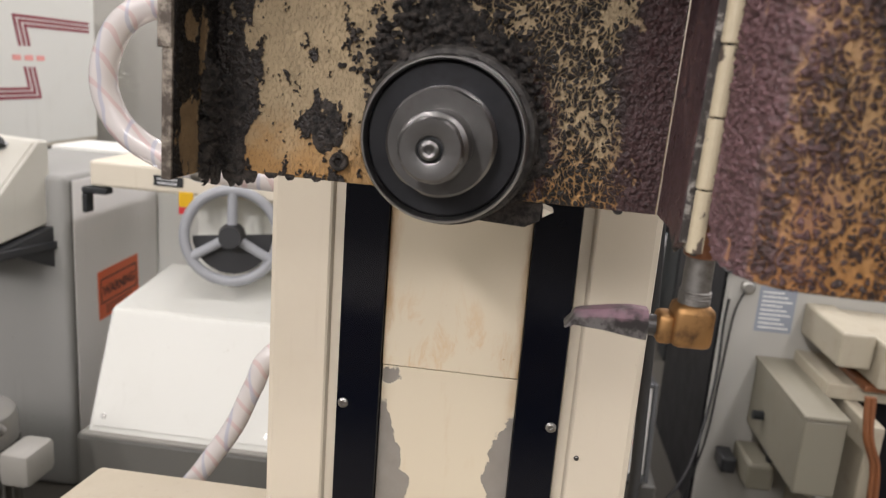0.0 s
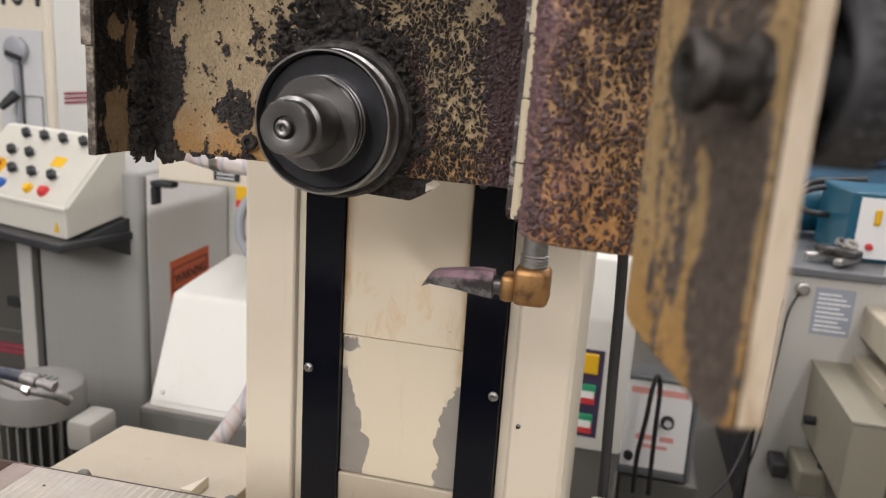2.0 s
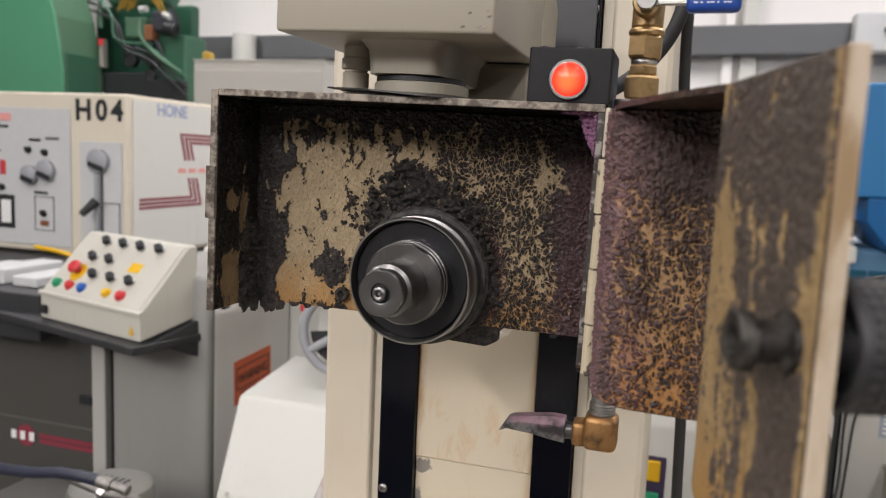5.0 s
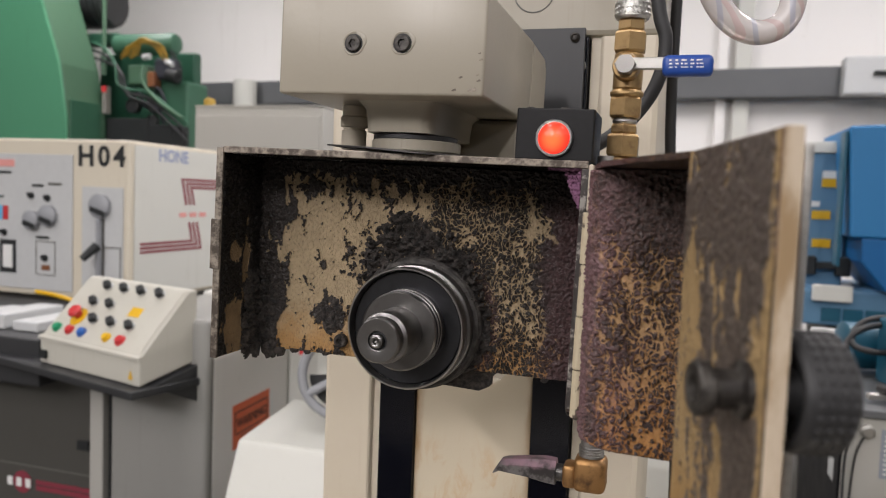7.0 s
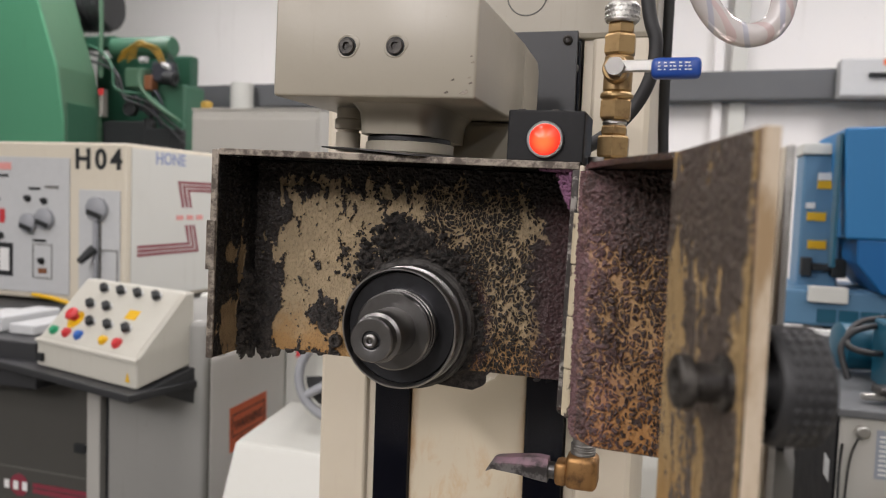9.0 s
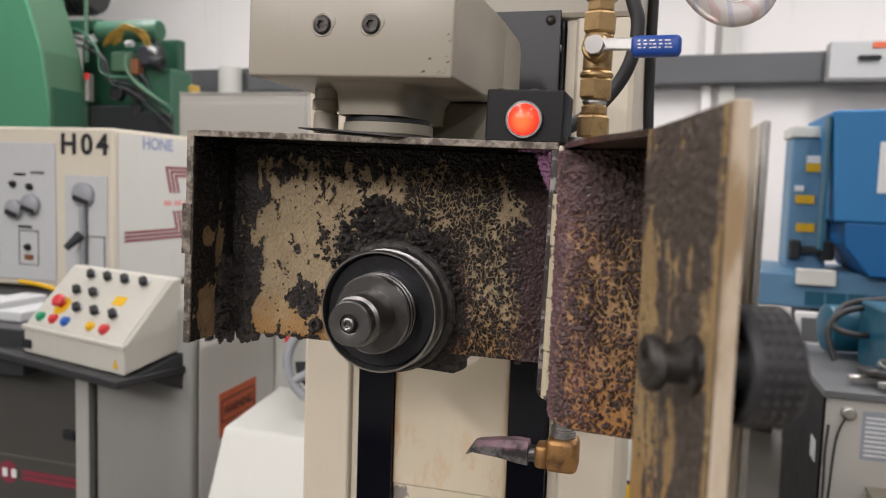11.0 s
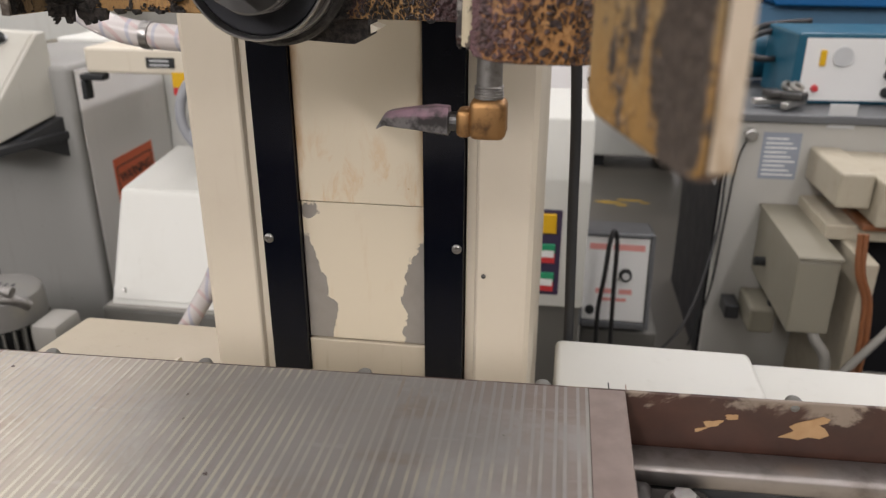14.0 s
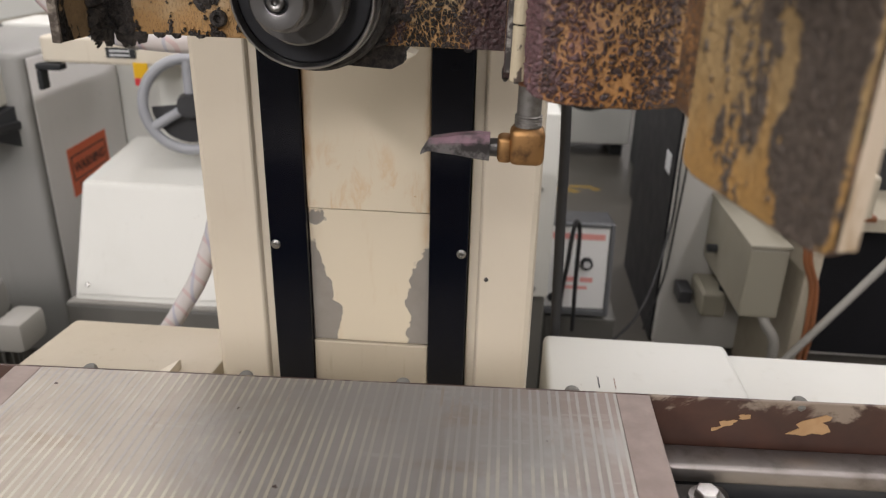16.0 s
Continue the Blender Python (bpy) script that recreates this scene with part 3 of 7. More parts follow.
def skin(name, base, out, crust, tint, thick, crumbs, material, parent, label=""):
    """A crusted skin over a sheet: grid points pushed out along a direction by how thick the crust is; its rim is sunk into the sheet."""
    nx, nz = crust.shape
    h = 0.0004 + thick * crust * (1 + crumbs)
    h[0, :] = h[-1, :] = h[:, 0] = h[:, -1] = -0.0006
    pts = base + out * h[..., None]
    me = bpy.data.meshes.new(name)
    i, j = np.meshgrid(np.arange(nx - 1), np.arange(nz - 1), indexing="ij")
    quads = np.stack([i * nz + j, (i + 1) * nz + j, (i + 1) * nz + j + 1, i * nz + j + 1], -1).reshape(-1, 4)
    me.vertices.add(nx * nz)
    me.vertices.foreach_set("co", pts.astype(np.float32).ravel())
    me.loops.add(quads.size)
    me.loops.foreach_set("vertex_index", quads.astype(np.int32).ravel())
    me.polygons.add(len(quads))
    me.polygons.foreach_set("loop_start", np.arange(0, quads.size, 4, dtype=np.int32))
    me.update(calc_edges=True)
    me.shade_smooth()
    for key, values in (("crust", crust), ("tint", tint)):
        me.attributes.new(key, "FLOAT", "POINT").data.foreach_set("value", values.astype(np.float32).ravel())
    me.materials.append(material)
    ob = new(name, me)
    ob.parent = parent
    ob.matrix_parent_inverse = Matrix.Translation(-parent.location)
    return tagged(ob, label)


def lean(ob, angle=0.020, pivot=(0.0, 0.45, 1.41)):
    """Turns a finished thing about the line of sight axis: guard and head hang slightly low on the door side."""
    p = Matrix.Translation(pivot)
    ob.matrix_world = p @ Matrix.Rotation(angle, 4, "Y") @ p.inverted() @ Matrix.Translation(ob.location)


# ---- the room ----
solo("floor", box(-7.5, 6.5, -26, 7.2, -0.1, 0), M_FLOOR, "grey sealed concrete workshop floor", "floor", kind="structure")
solo("ceiling", box(-7.5, 6.5, -26, 7.2, 4.6, 4.7), M_CEIL, "white workshop ceiling deck", "ceiling", kind="structure")
solo("wall_north", box(-7.5, 6.5, 7.0, 7.2, 0, 4.6), M_WALL, "white painted workshop wall", "wall", kind="structure")
# south, west and east walls are unseen; their grey limits bounced light
solo("wall_south", box(-7.5, 6.5, -26.2, -26, 0, 4.6), M_FARWALL, "unseen closing wall, grey to hold down bounced light", "wall", kind="structure")
solo("wall_west", box(-7.7, -7.5, -26, 7.0, 0, 4.6), M_FARWALL, "unseen closing wall, grey to hold down bounced light", "wall", kind="structure")
solo("wall_east", box(6.5, 6.7, -26, 7.0, 0, 4.6), M_FARWALL, "unseen closing wall, grey to hold down bounced light", "wall", kind="structure")

# ---- the grinder: column ----
col = thing("grinder_column", "cream painted grinder column with two black way strips", "machine column", (0, 0.8, 0))
bm = prism([(-0.178, 0.708, 0.0), (-0.175, 0.696, 0), (-0.170, 0.6925, 0), (-0.1205, 0.6925, 0), (-0.1185, 0.6940, 0), (-0.1165, 0.6990, 0), (-0.107, 0.7000, 0), (-0.1065, 0.73, 0), (0.1065, 0.73, 0), (0.107, 0.7000, 0),
            (0.1165, 0.6990, 0), (0.1185, 0.6940, 0), (0.1205, 0.6925, 0), (0.170, 0.6925, 0), (0.175, 0.696, 0), (0.178, 0.708, 0), (0.178, 1.15, 0), (-0.178, 1.15, 0)], (0, 0, 1), 1.63)
part("body", bm, M_CREAM, col, smooth=25)
part("crown", box(-0.178, 0.178, 0.6925, 1.15, 1.63, 1.85, 0.006), M_HEAD, col, "satin grey-cream top casting")
for sgn in (-1, 1):
    x0, x1 = sorted((0.065 * sgn, 0.1055 * sgn))
    st = part("way_strip", box(x0, x1, 0.688, 0.729, 0.6, 1.629, 0.001), M_BLACK, col, "glossy black way strip")
    for z in (0.78, 1.085, 1.39, 1.60):
        part("screw", lathe([(0, 0.0055), (0.002, 0.005), (0.0035, 0.003), (0.0034, 0.002), (0.0015, 0.0018)], (0.099 * sgn, 0.689, z), (0, -1, 0), 14), M_STEEL, st)
part("centre_panel", box(-0.0645, 0.0645, 0.694, 0.729, 1.126, 1.629, 0.0012), M_RUNNY, col, "upper cream panel with rusty runs")
part("centre_panel", box(-0.0645, 0.0645, 0.697, 0.729, 0.9675, 1.1245, 0.0008), M_FLAKED, col, "cream panel with paint flaked to grey primer")
part("centre_panel", box(-0.0645, 0.0645, 0.694, 0.729, 0.6, 0.966, 0.0012), M_CREAMD, col, "lower darker cream panel")
part("screw", lathe([(0, 0.0025), (0.0015, 0.0022), (0.002, 0.0012)], (0.1262, 0.6924, 1.055), (0, -1, 0), 12), M_STEEL2, col)

part("recess_panel", box(0.0, 0.1025, 0.6820, 0.6870, 1.49, 1.6365, 0.0006), M_DARK, col, "black recessed panel")
part("screw", lathe([(0, 0.005), (0.002, 0.0048), (0.004, 0.003), (0.003, 0.002)], (0.0925, 0.6819, 1.627), (0, -1, 0), 14), M_STUD, col)
part("ring_mark", tube([(0.047 + 0.0205 * math.cos(0.2618 * k), 0.6922, 1.676 + 0.0205 * math.sin(0.2618 * k)) for k in range(25)], 0.0007, 6, 2), M_GREY, col, "round machined mark")

# ---- wheel head above the guard ----
head = thing("grinding_head", "satin grey-cream cast wheel head with two socket screws", "machine head", (0, 0.5, 1.53))
bm = box(-0.084, 0.066, 0.398, 0.5600, 1.531, 1.6000, 0.0022, seg=3)
part("housing", bm, M_HEAD, head, smooth=40)
part("housing_back", prism([(-0.0838, 0.5603, 1.5315), (-0.0838, 0.632, 1.5400), (-0.0838, 0.632, 1.5810), (-0.0838, 0.630, 1.5890), (-0.0838, 0.622, 1.5965), (-0.0838, 0.5603, 1.5996)], (1, 0, 0), 0.1496, None, 0.002), M_HEAD, head, "rear half of the cast housing")
NK = Vector((-0.0055, 0.49, 0))
bm = bmesh.new()
rings = []
for z, hx, hy in ((1.5325, 0.036, 0.066), (1.5290, 0.0325, 0.063), (1.525, 0.0292, 0.061), (1.517, 0.0282, 0.060), (1.509, 0.0278, 0.059)):
    ring = []
    for k in range(48):
        a = 2 * math.pi * k / 48
        cx, sy = math.cos(a), math.sin(a)
        ring.append(bm.verts.new((NK.x + hx * math.copysign(abs(cx) ** 0.32, cx), NK.y + hy * math.copysign(abs(sy) ** 0.32, sy), z)))
    rings.append(ring)
for ra, rb in zip(rings, rings[1:]):
    for k in range(48):
        bm.faces.new((ra[k], ra[(k + 1) % 48], rb[(k + 1) % 48], rb[k]))
bm.faces.new(rings[0])
bm.faces.new(rings[-1])
part("neck", bm, M_HEAD, head, "flared neck casting", smooth=50)
part("collar", cyl((-0.0022, 0.465, 1.5045), (-0.0022, 0.465, 1.5085), 0.0322, bevel=0.0006, seg=48), M_DARK, head, "dark gap ring")
part("collar", cyl((-0.0015, 0.465, 1.4962), (-0.0015, 0.465, 1.5045), 0.0340, bevel=0.0008, seg=48), M_HEAD, head, "narrow turned collar")
part("rear_neck", box(0.008, 0.064, 0.535, 0.63, 1.4945, 1.5305, 0.004), M_HEAD, head)
part("spacer", lathe([(0, 0.0092), (0.0006, 0.0098), (0.0150, 0.0098), (0.0156, 0.0085), (0.0172, 0.0085), (0.0178, 0.0106), (0.0186, 0.0110), (0.0250, 0.0110), (0.0262, 0.0096), (0.034, 0.0096)], (-0.0560, 0.47, 1.497), (0, 0, 1), 28), M_CREAM, head, "stepped round spacer", smooth=30)
for x, z, w in ((0.0585, 1.5355, 0.0034), (0.0625, 1.5415, 0.0017), (0.0617, 1.5450, 0.0013), (0.046, 1.5352, 0.0018), (0.0635, 1.555, 0.0016), (0.0622, 1.559, 0.0012), (0.050, 1.5435, 0.0016)):
    part("chip", prism([(x - w, 0.3978, z - w * 0.3), (x - w * 0.3, 0.3978, z - w * 0.55), (x + w * 0.9, 0.3978, z - w * 0.2), (x + w * 0.6, 0.3978, z + w * 0.5), (x - w * 0.1, 0.3978, z + w * 0.25)], (0, -1, 0), 0.0002), M_EDGE, head, "chipped paint, bare metal")
for x in (-0.0275, 0.0082):
    bm = bmesh.new()
    rim = [(0.0074 + 0.0008 * noise.noise(Vector((math.cos(0.1745 * k) * 1.3, math.sin(0.1745 * k) * 1.3, x * 90))) + 0.0022 * max(0, math.cos(0.1745 * k - 0.4)) ** 6, 0.1745 * k) for k in range(36)]
    ra = [bm.verts.new((x + (r + 0.0007) * math.cos(a), 0.3979, 1.5655 + (r + 0.0007) * math.sin(a))) for r, a in rim]
    rb = [bm.verts.new((x + r * math.cos(a), 0.3974, 1.5655 + r * math.sin(a))) for r, a in rim]
    rc = [bm.verts.new((x + 0.0062 * math.cos(a), 0.3979, 1.5655 + 0.0062 * math.sin(a))) for r, a in rim]
    for p, q in ((ra, rb), (rb, rc)):
        for k in range(36):
            bm.faces.new((p[k], p[(k + 1) % 36], q[(k + 1) % 36], q[k]))
    c = part("counterbore", bm, M_HEAD, head, "worn bright counterbore rim", smooth=50)
    part("bore", lathe([(0, 0.0066), (0.0003, 0.0066)], (x, 0.3979, 1.5655), (0, -1, 0), 28), M_INK, c)
    part("socket_screw", lathe([(0, 0.0056), (0.0014, 0.0055), (0.0018, 0.005), (0.0018, 0.0030), (0.0002, 0.0027)], (x, 0.3976, 1.5655), (0, -1, 0), 24, hexes=(3, 4)), M_STUD, c)

# ---- wheel guard ----
guard = thing("wheel_guard", "open sheet-steel wheel guard, inside caked with swarf", "wheel guard", (0, 0.45, 1.33))
GL, GR, GF, GB, GZ0, GZ1 = -0.1440, 0.1385, 0.4250, 0.4915, 1.3265, 1.4885


def back_y(x):
    return GB + 0.05 * x


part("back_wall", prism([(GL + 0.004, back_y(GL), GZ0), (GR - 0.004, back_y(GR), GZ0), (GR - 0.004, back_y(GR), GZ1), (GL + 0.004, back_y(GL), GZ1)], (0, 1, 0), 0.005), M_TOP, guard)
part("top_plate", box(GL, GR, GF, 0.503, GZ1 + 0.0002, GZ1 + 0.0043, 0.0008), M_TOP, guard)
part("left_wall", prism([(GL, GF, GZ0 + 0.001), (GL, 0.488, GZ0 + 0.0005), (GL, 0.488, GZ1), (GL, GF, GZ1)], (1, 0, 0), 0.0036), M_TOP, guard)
part("right_wall", prism([(GR, GF, GZ0 - 0.001), (GR, 0.433, GZ0 - 0.006), (GR, 0.441, GZ0 - 0.004), (GR, 0.452, GZ0 + 0.001), (GR, 0.494, GZ0 + 0.001), (GR, 0.494, GZ1), (GR, GF, GZ1)], (-1, 0, 0), 0.0040), M_RIGHT, guard)

# back wall: pitted tan paint with smears at one end, a shrunken wormy crust at the other
STEP = 0.0005
xs, zs = np.arange(GL + 0.0042, GR - 0.0042, STEP), np.arange(GZ0, GZ1, STEP)
X, Z = np.meshgrid(xs, zs, indexing="ij")
cloud, fine = field(*X.shape, STEP, 0.030, 3, 0.7), field(*X.shape, STEP, 0.0035, 4)
runs, rag = field(*X.shape, STEP, 0.014, 5, 0.42), field(*X.shape, STEP, 0.012, 8)
net = np.minimum(np.abs(field(*X.shape, STEP, 0.0066, 6, 0.72, 0.5)), np.abs(field(*X.shape, STEP, 0.0052, 7, 0.72, 0.5)) + 0.10)
where = ramp(X + 0.006 * cloud + 0.003 * rag + 0.10 * (Z - 1.44), 0.004, 0.026)
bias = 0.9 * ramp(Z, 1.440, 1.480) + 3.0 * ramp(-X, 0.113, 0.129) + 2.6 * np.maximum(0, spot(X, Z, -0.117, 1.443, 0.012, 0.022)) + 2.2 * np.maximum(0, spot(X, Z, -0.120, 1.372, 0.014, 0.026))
bias += 2.6 * np.maximum(0, spot(X, Z, -0.073, 1.362, 0.019, 0.024)) + 1.4 * np.maximum(0, spot(X, Z, -0.045, 1.468, 0.04, 0.02)) + 0.7 * ramp(-Z, -1.338, -1.328) - 1.0 * np.maximum(0, spot(X, Z, -0.09, 1.41, 0.035, 0.06))
smear = ramp(0.55 * cloud + 0.62 * runs + 0.22 * fine + bias, 1.18, 1.42)
flecks = ramp(field(*X.shape, STEP, 0.0045, 9, 0.6) + 0.45 * runs + 0.5 * ramp(Z, 1.43, 1.47), 1.95, 2.15)
veins = ramp(net + 0.07 * fine + 0.05 * cloud + 0.05 * rag + 0.05 * ramp(-Z, -1.375, -1.335), 0.27, 0.50)
coat = ramp(X + 0.004 * rag + 0.003 * cloud - 0.012 * ramp(-Z, -1.385, -1.345), 0.097, 0.104)
# band along the top edge: the top plate's shadow drawn as crust
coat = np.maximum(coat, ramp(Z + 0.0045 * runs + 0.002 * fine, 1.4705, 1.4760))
streak = ramp(spot(X + 0.0016 * rag, Z, 0.091, 1.449, 0.0034, 0.021) + 0.1 * fine, 0.0, 0.2) * (1 - ramp(Z, 1.468, 1.472))
crust = np.maximum(np.maximum(smear, flecks) * (1 - where), veins * where)
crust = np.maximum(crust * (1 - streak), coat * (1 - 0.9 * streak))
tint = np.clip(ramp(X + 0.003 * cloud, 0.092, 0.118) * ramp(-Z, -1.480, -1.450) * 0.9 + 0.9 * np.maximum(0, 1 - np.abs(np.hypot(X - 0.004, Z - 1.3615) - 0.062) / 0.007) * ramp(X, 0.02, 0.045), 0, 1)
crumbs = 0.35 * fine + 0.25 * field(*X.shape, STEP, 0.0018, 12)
skin("swarf_crust", np.stack([X, back_y(X), Z], -1), np.array((0.0, -1.0, 0.0)), crust, tint, 0.0015, np.clip(crumbs, -0.7, 1.2), M_BACK, guard, "tan wall paint under smears and a wormy dark crust, top band for shade")

# left wall: nearly all caked, two worn tan patches; shade lies in the colours
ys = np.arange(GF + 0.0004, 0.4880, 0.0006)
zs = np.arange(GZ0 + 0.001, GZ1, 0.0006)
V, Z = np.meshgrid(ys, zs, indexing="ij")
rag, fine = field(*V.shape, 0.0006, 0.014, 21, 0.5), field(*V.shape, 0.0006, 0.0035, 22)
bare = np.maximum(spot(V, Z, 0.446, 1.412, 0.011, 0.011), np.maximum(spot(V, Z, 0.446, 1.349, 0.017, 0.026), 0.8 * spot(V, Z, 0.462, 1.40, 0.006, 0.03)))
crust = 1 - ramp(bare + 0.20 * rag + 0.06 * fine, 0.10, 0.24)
skin("swarf_crust", np.stack([np.full_like(V, GL + 0.0034), V, Z], -1), np.array((1.0, 0.0, 0.0)), crust, 0 * crust, 0.0011, np.clip(0.45 * fine + 0.3 * rag, -0.7, 1.4), M_LEFT, guard, "caked swarf with worn tan patches, darkened for shade")

# worn front edges
part("edge_strip", box(GL - 0.001, GL + 0.005, GF - 0.0020, GF - 0.0001, GZ0 + 0.001, GZ1 + 0.004, 0.0006), M_EDGE, guard, "scraped bare front edge")
part("edge_strip", box(GL + 0.0052, GR + 0.0008, GF - 0.0022, GF - 0.0002, GZ1, GZ1 + 0.005, 0.0006), M_EDGE, guard, "scraped bare front edge")
part("edge_strip", box(GR - 0.0036, GR + 0.0012, GF - 0.0020, GF - 0.0001, GZ0 - 0.001, GZ1 - 0.0002, 0.0006), M_EDGE2, guard, "scraped bare front edge")
part("latch_plate", box(GL - 0.003, GL + 0.005, GF - 0.0036, GF - 0.0021, 1.398, 1.437, 0.0006), M_EDGE, guard)
part("lower_flange", prism([(-0.036, 0.4975, GZ0 + 0.004), (-0.024, 0.4975, GZ0 - 0.014), (0.056, 0.4975, GZ0 - 0.017), (0.065, 0.4975, GZ0 - 0.012), (0.066, 0.4975, GZ0 + 0.004)], (0, 1, 0), 0.028, None, 0.0008), M_CAKE, guard, "dark swarf-caked flange below the spindle")
part("flange_corner", prism([(0.0665, 0.500, GZ0 - 0.010), (0.073, 0.500, GZ0 - 0.006), (0.0665, 0.500, GZ0 - 0.004)], (0, 1, 0), 0.02), M_CREAM2, guard)
part("gasket_plate", prism([(-0.058, 0.436, GZ1 + 0.0092), (-0.020, 0.4195, GZ1 + 0.0075), (0.022, 0.4165, GZ1 + 0.0048), (0.050, 0.432, GZ1 + 0.0048), (0.052, 0.50, GZ1 + 0.0050), (-0.04, 0.50, GZ1 + 0.0080)], (0, 0, 1), 0.0011), M_STEEL2, guard, "thin bent shim plate on top")
for x, z in ((-0.0385, 1.4125), (-0.0615, 1.3395)):
    part("cap_screw", lathe([(0, 0.0058), (0.004, 0.0056), (0.005, 0.005), (0.005, 0.003), (0.002, 0.0028)], (x, back_y(x) - 0.001, z), (0, -1, 0), 18, hexes=(3, 4)), M_CAKE, guard)


def lumps(cx, cz, pts, depth, seed, y=0.4905, step=0.0011):
    """A knobbly cake of swarf on the back wall inside an outline given by a radius over the angle."""
    bm = bmesh.new()
    grid = {}
    r_max = max(r for _, r in pts)
    k = int(r_max / step) + 2
    for i in range(-k, k + 1):
        for j in range(-k, k + 1):
            x, z = i * step, j * step
            ang, r = math.atan2(z, x), math.hypot(x, z)
            lim = 0
            for (a0, r0), (a1, r1) in zip(pts, pts[1:]):
                if a0 <= ang <= a1:
                    f = (ang - a0) / (a1 - a0)
                    lim = r0 + (r1 - r0) * f
            lim *= 0.90 + 0.16 * noise.noise(Vector((x * 90, z * 90, seed))) + 0.13 * noise.noise(Vector((x * 260, z * 260, seed + 1)))
            inside = 1 - r / max(lim, 1e-4)
            if inside < -0.02:
                continue
            cell = noise.voronoi(Vector((x * 150 + 0.5 * noise.noise(Vector((x * 200, z * 200, 4.0))), z * 150, seed)))[0]
            h = depth * min(1, max(0, inside * 6)) * (0.25 + 0.80 * min(1.0, (cell[1] - cell[0]) * 2.0) + 0.5 * noise.noise(Vector((x * 110, z * 110, seed + 3))) + 0.35 * noise.noise(Vector((x * 420, z * 420, seed + 5))))
            grid[i, j] = bm.verts.new((cx + x, y - max(h, -0.0005), cz + z))
    for (i, j) in list(grid):
        q = [grid.get(p) for p in ((i, j), (i + 1, j), (i + 1, j + 1), (i, j + 1))]
        if all(q):
            bm.faces.new(q)
    return bm


pi = math.pi
cake = lumps(0.0, 1.375, [(-pi, 0.052), (-2.4, 0.046), (-1.57, 0.052), (-0.68, 0.078), (-0.42, 0.080), (-0.08, 0.068), (0.57, 0.062), (0.86, 0.074), (1.14, 0.064), (1.5, 0.074), (1.87, 0.092), (2.15, 0.080), (2.66, 0.070), (2.9, 0.055), (pi, 0.052)], 0.0085, 2.0, 0.4915)
part("swarf_cake", cake, M_CAKE, guard, "dark lumpy caked swarf round the spindle", smooth=80)
bm = bmesh.new()
random.seed(11)
for k in range(300):
    a = random.uniform(-0.5, 2.75)
    r = random.uniform(0.052, 0.056 + 0.024 * (0.5 + 0.5 * math.cos((a - 1.8) * 1.5)))
    x, z = r * math.cos(a), 1.370 + r * math.sin(a)
    q = 0.0008 + 0.0018 * random.random() ** 2
    m = Matrix.Translation((x, 0.4895 - 0.005 * random.random(), z)) @ Euler((random.random() * 3, random.random() * 3, 0)).to_matrix().to_4x4() @ Matrix.Diagonal((1, 0.7, 1.25, 1))
    bmesh.ops.create_icosphere(bm, subdivisions=1, radius=q, matrix=m)
part("crumb_layer", bm, M_CAKE, guard, "loose crumbs of dark swarf", smooth=80)
part("swarf_cake", lumps(-0.073, 1.361, [(-pi, 0.014), (-2.4, 0.012), (-1.6, 0.020), (-1.0, 0.018), (0, 0.012), (0.9, 0.016), (1.6, 0.020), (2.4, 0.015), (pi, 0.014)], 0.0035, 7.0, 0.488), M_CAKE, guard, smooth=80)
# cake in the lower back corner of the left wall, with ragged teeth below its edge
corner = lumps(0, 1.344, [(-pi, 0.016), (-2.3, 0.024), (-1.9, 0.030), (-1.57, 0.024), (-1.0, 0.020), (0, 0.012), (1.0, 0.02), (1.45, 0.060), (1.8, 0.050), (2.3, 0.022), (pi, 0.016)], 0.006, 11.0, 0.0)
for v in corner.verts:
    v.co = Vector((GL + 0.0042 - v.co.y, 0.474 + v.co.x, v.co.z))
part("swarf_cake", corner, M_CAKE, guard, smooth=80)
part("swarf_cake", lumps(-0.130, 1.350, [(-pi, 0.010), (-1.9, 0.022), (-1.4, 0.034), (-1.0, 0.018), (0, 0.008), (0.9, 0.014), (1.25, 0.036), (1.7, 0.045), (2.5, 0.012), (pi, 0.010)], 0.0045, 21.0, 0.4845), M_CAKE, guard, smooth=80)

for x, w, h in ((-0.128, 0.008, 0.012), (-0.118, 0.005, 0.009), (-0.104, 0.004, 0.004), (-0.092, 0.003, 0.004), (-0.075, 0.003, 0.003), (0.110, 0.003, 0.002)):
    b = GZ0 + 0.0015
    bm = prism([(x - w, 0.4835, b), (x - w * 0.8, 0.4835, b - h * 0.55), (x - w * 0.45, 0.4835, b - h * 0.7), (x - w * 0.2, 0.4835, b - h), (x + w * 0.15, 0.4835, b - h * 0.72), (x + w * 0.5, 0.4835, b - h * 0.9), (x + w, 0.4835, b)], (0, 1, 0), 0.006, None, 0.0006)
    part("swarf_drip", bm, M_CAKE, guard)
for y, w, h in ((0.479, 0.005, 0.010), (0.470, 0.004, 0.005)):
    b = GZ0 + 0.001
    bm = prism([(GL + 0.0040, y - w, b + 0.003), (GL + 0.0040, y - w * 0.8, b - h * 0.5), (GL + 0.0040, y - w * 0.45, b - h * 0.6), (GL + 0.0040, y - w * 0.2, b - h), (GL + 0.0040, y + w * 0.2, b - h * 0.7), (GL + 0.0040, y + w * 0.5, b - h * 0.9), (GL + 0.0040, y + w, b + 0.003)], (1, 0, 0), 0.005, None, 0.0005)
    part("swarf_drip", bm, M_CAKE, guard)
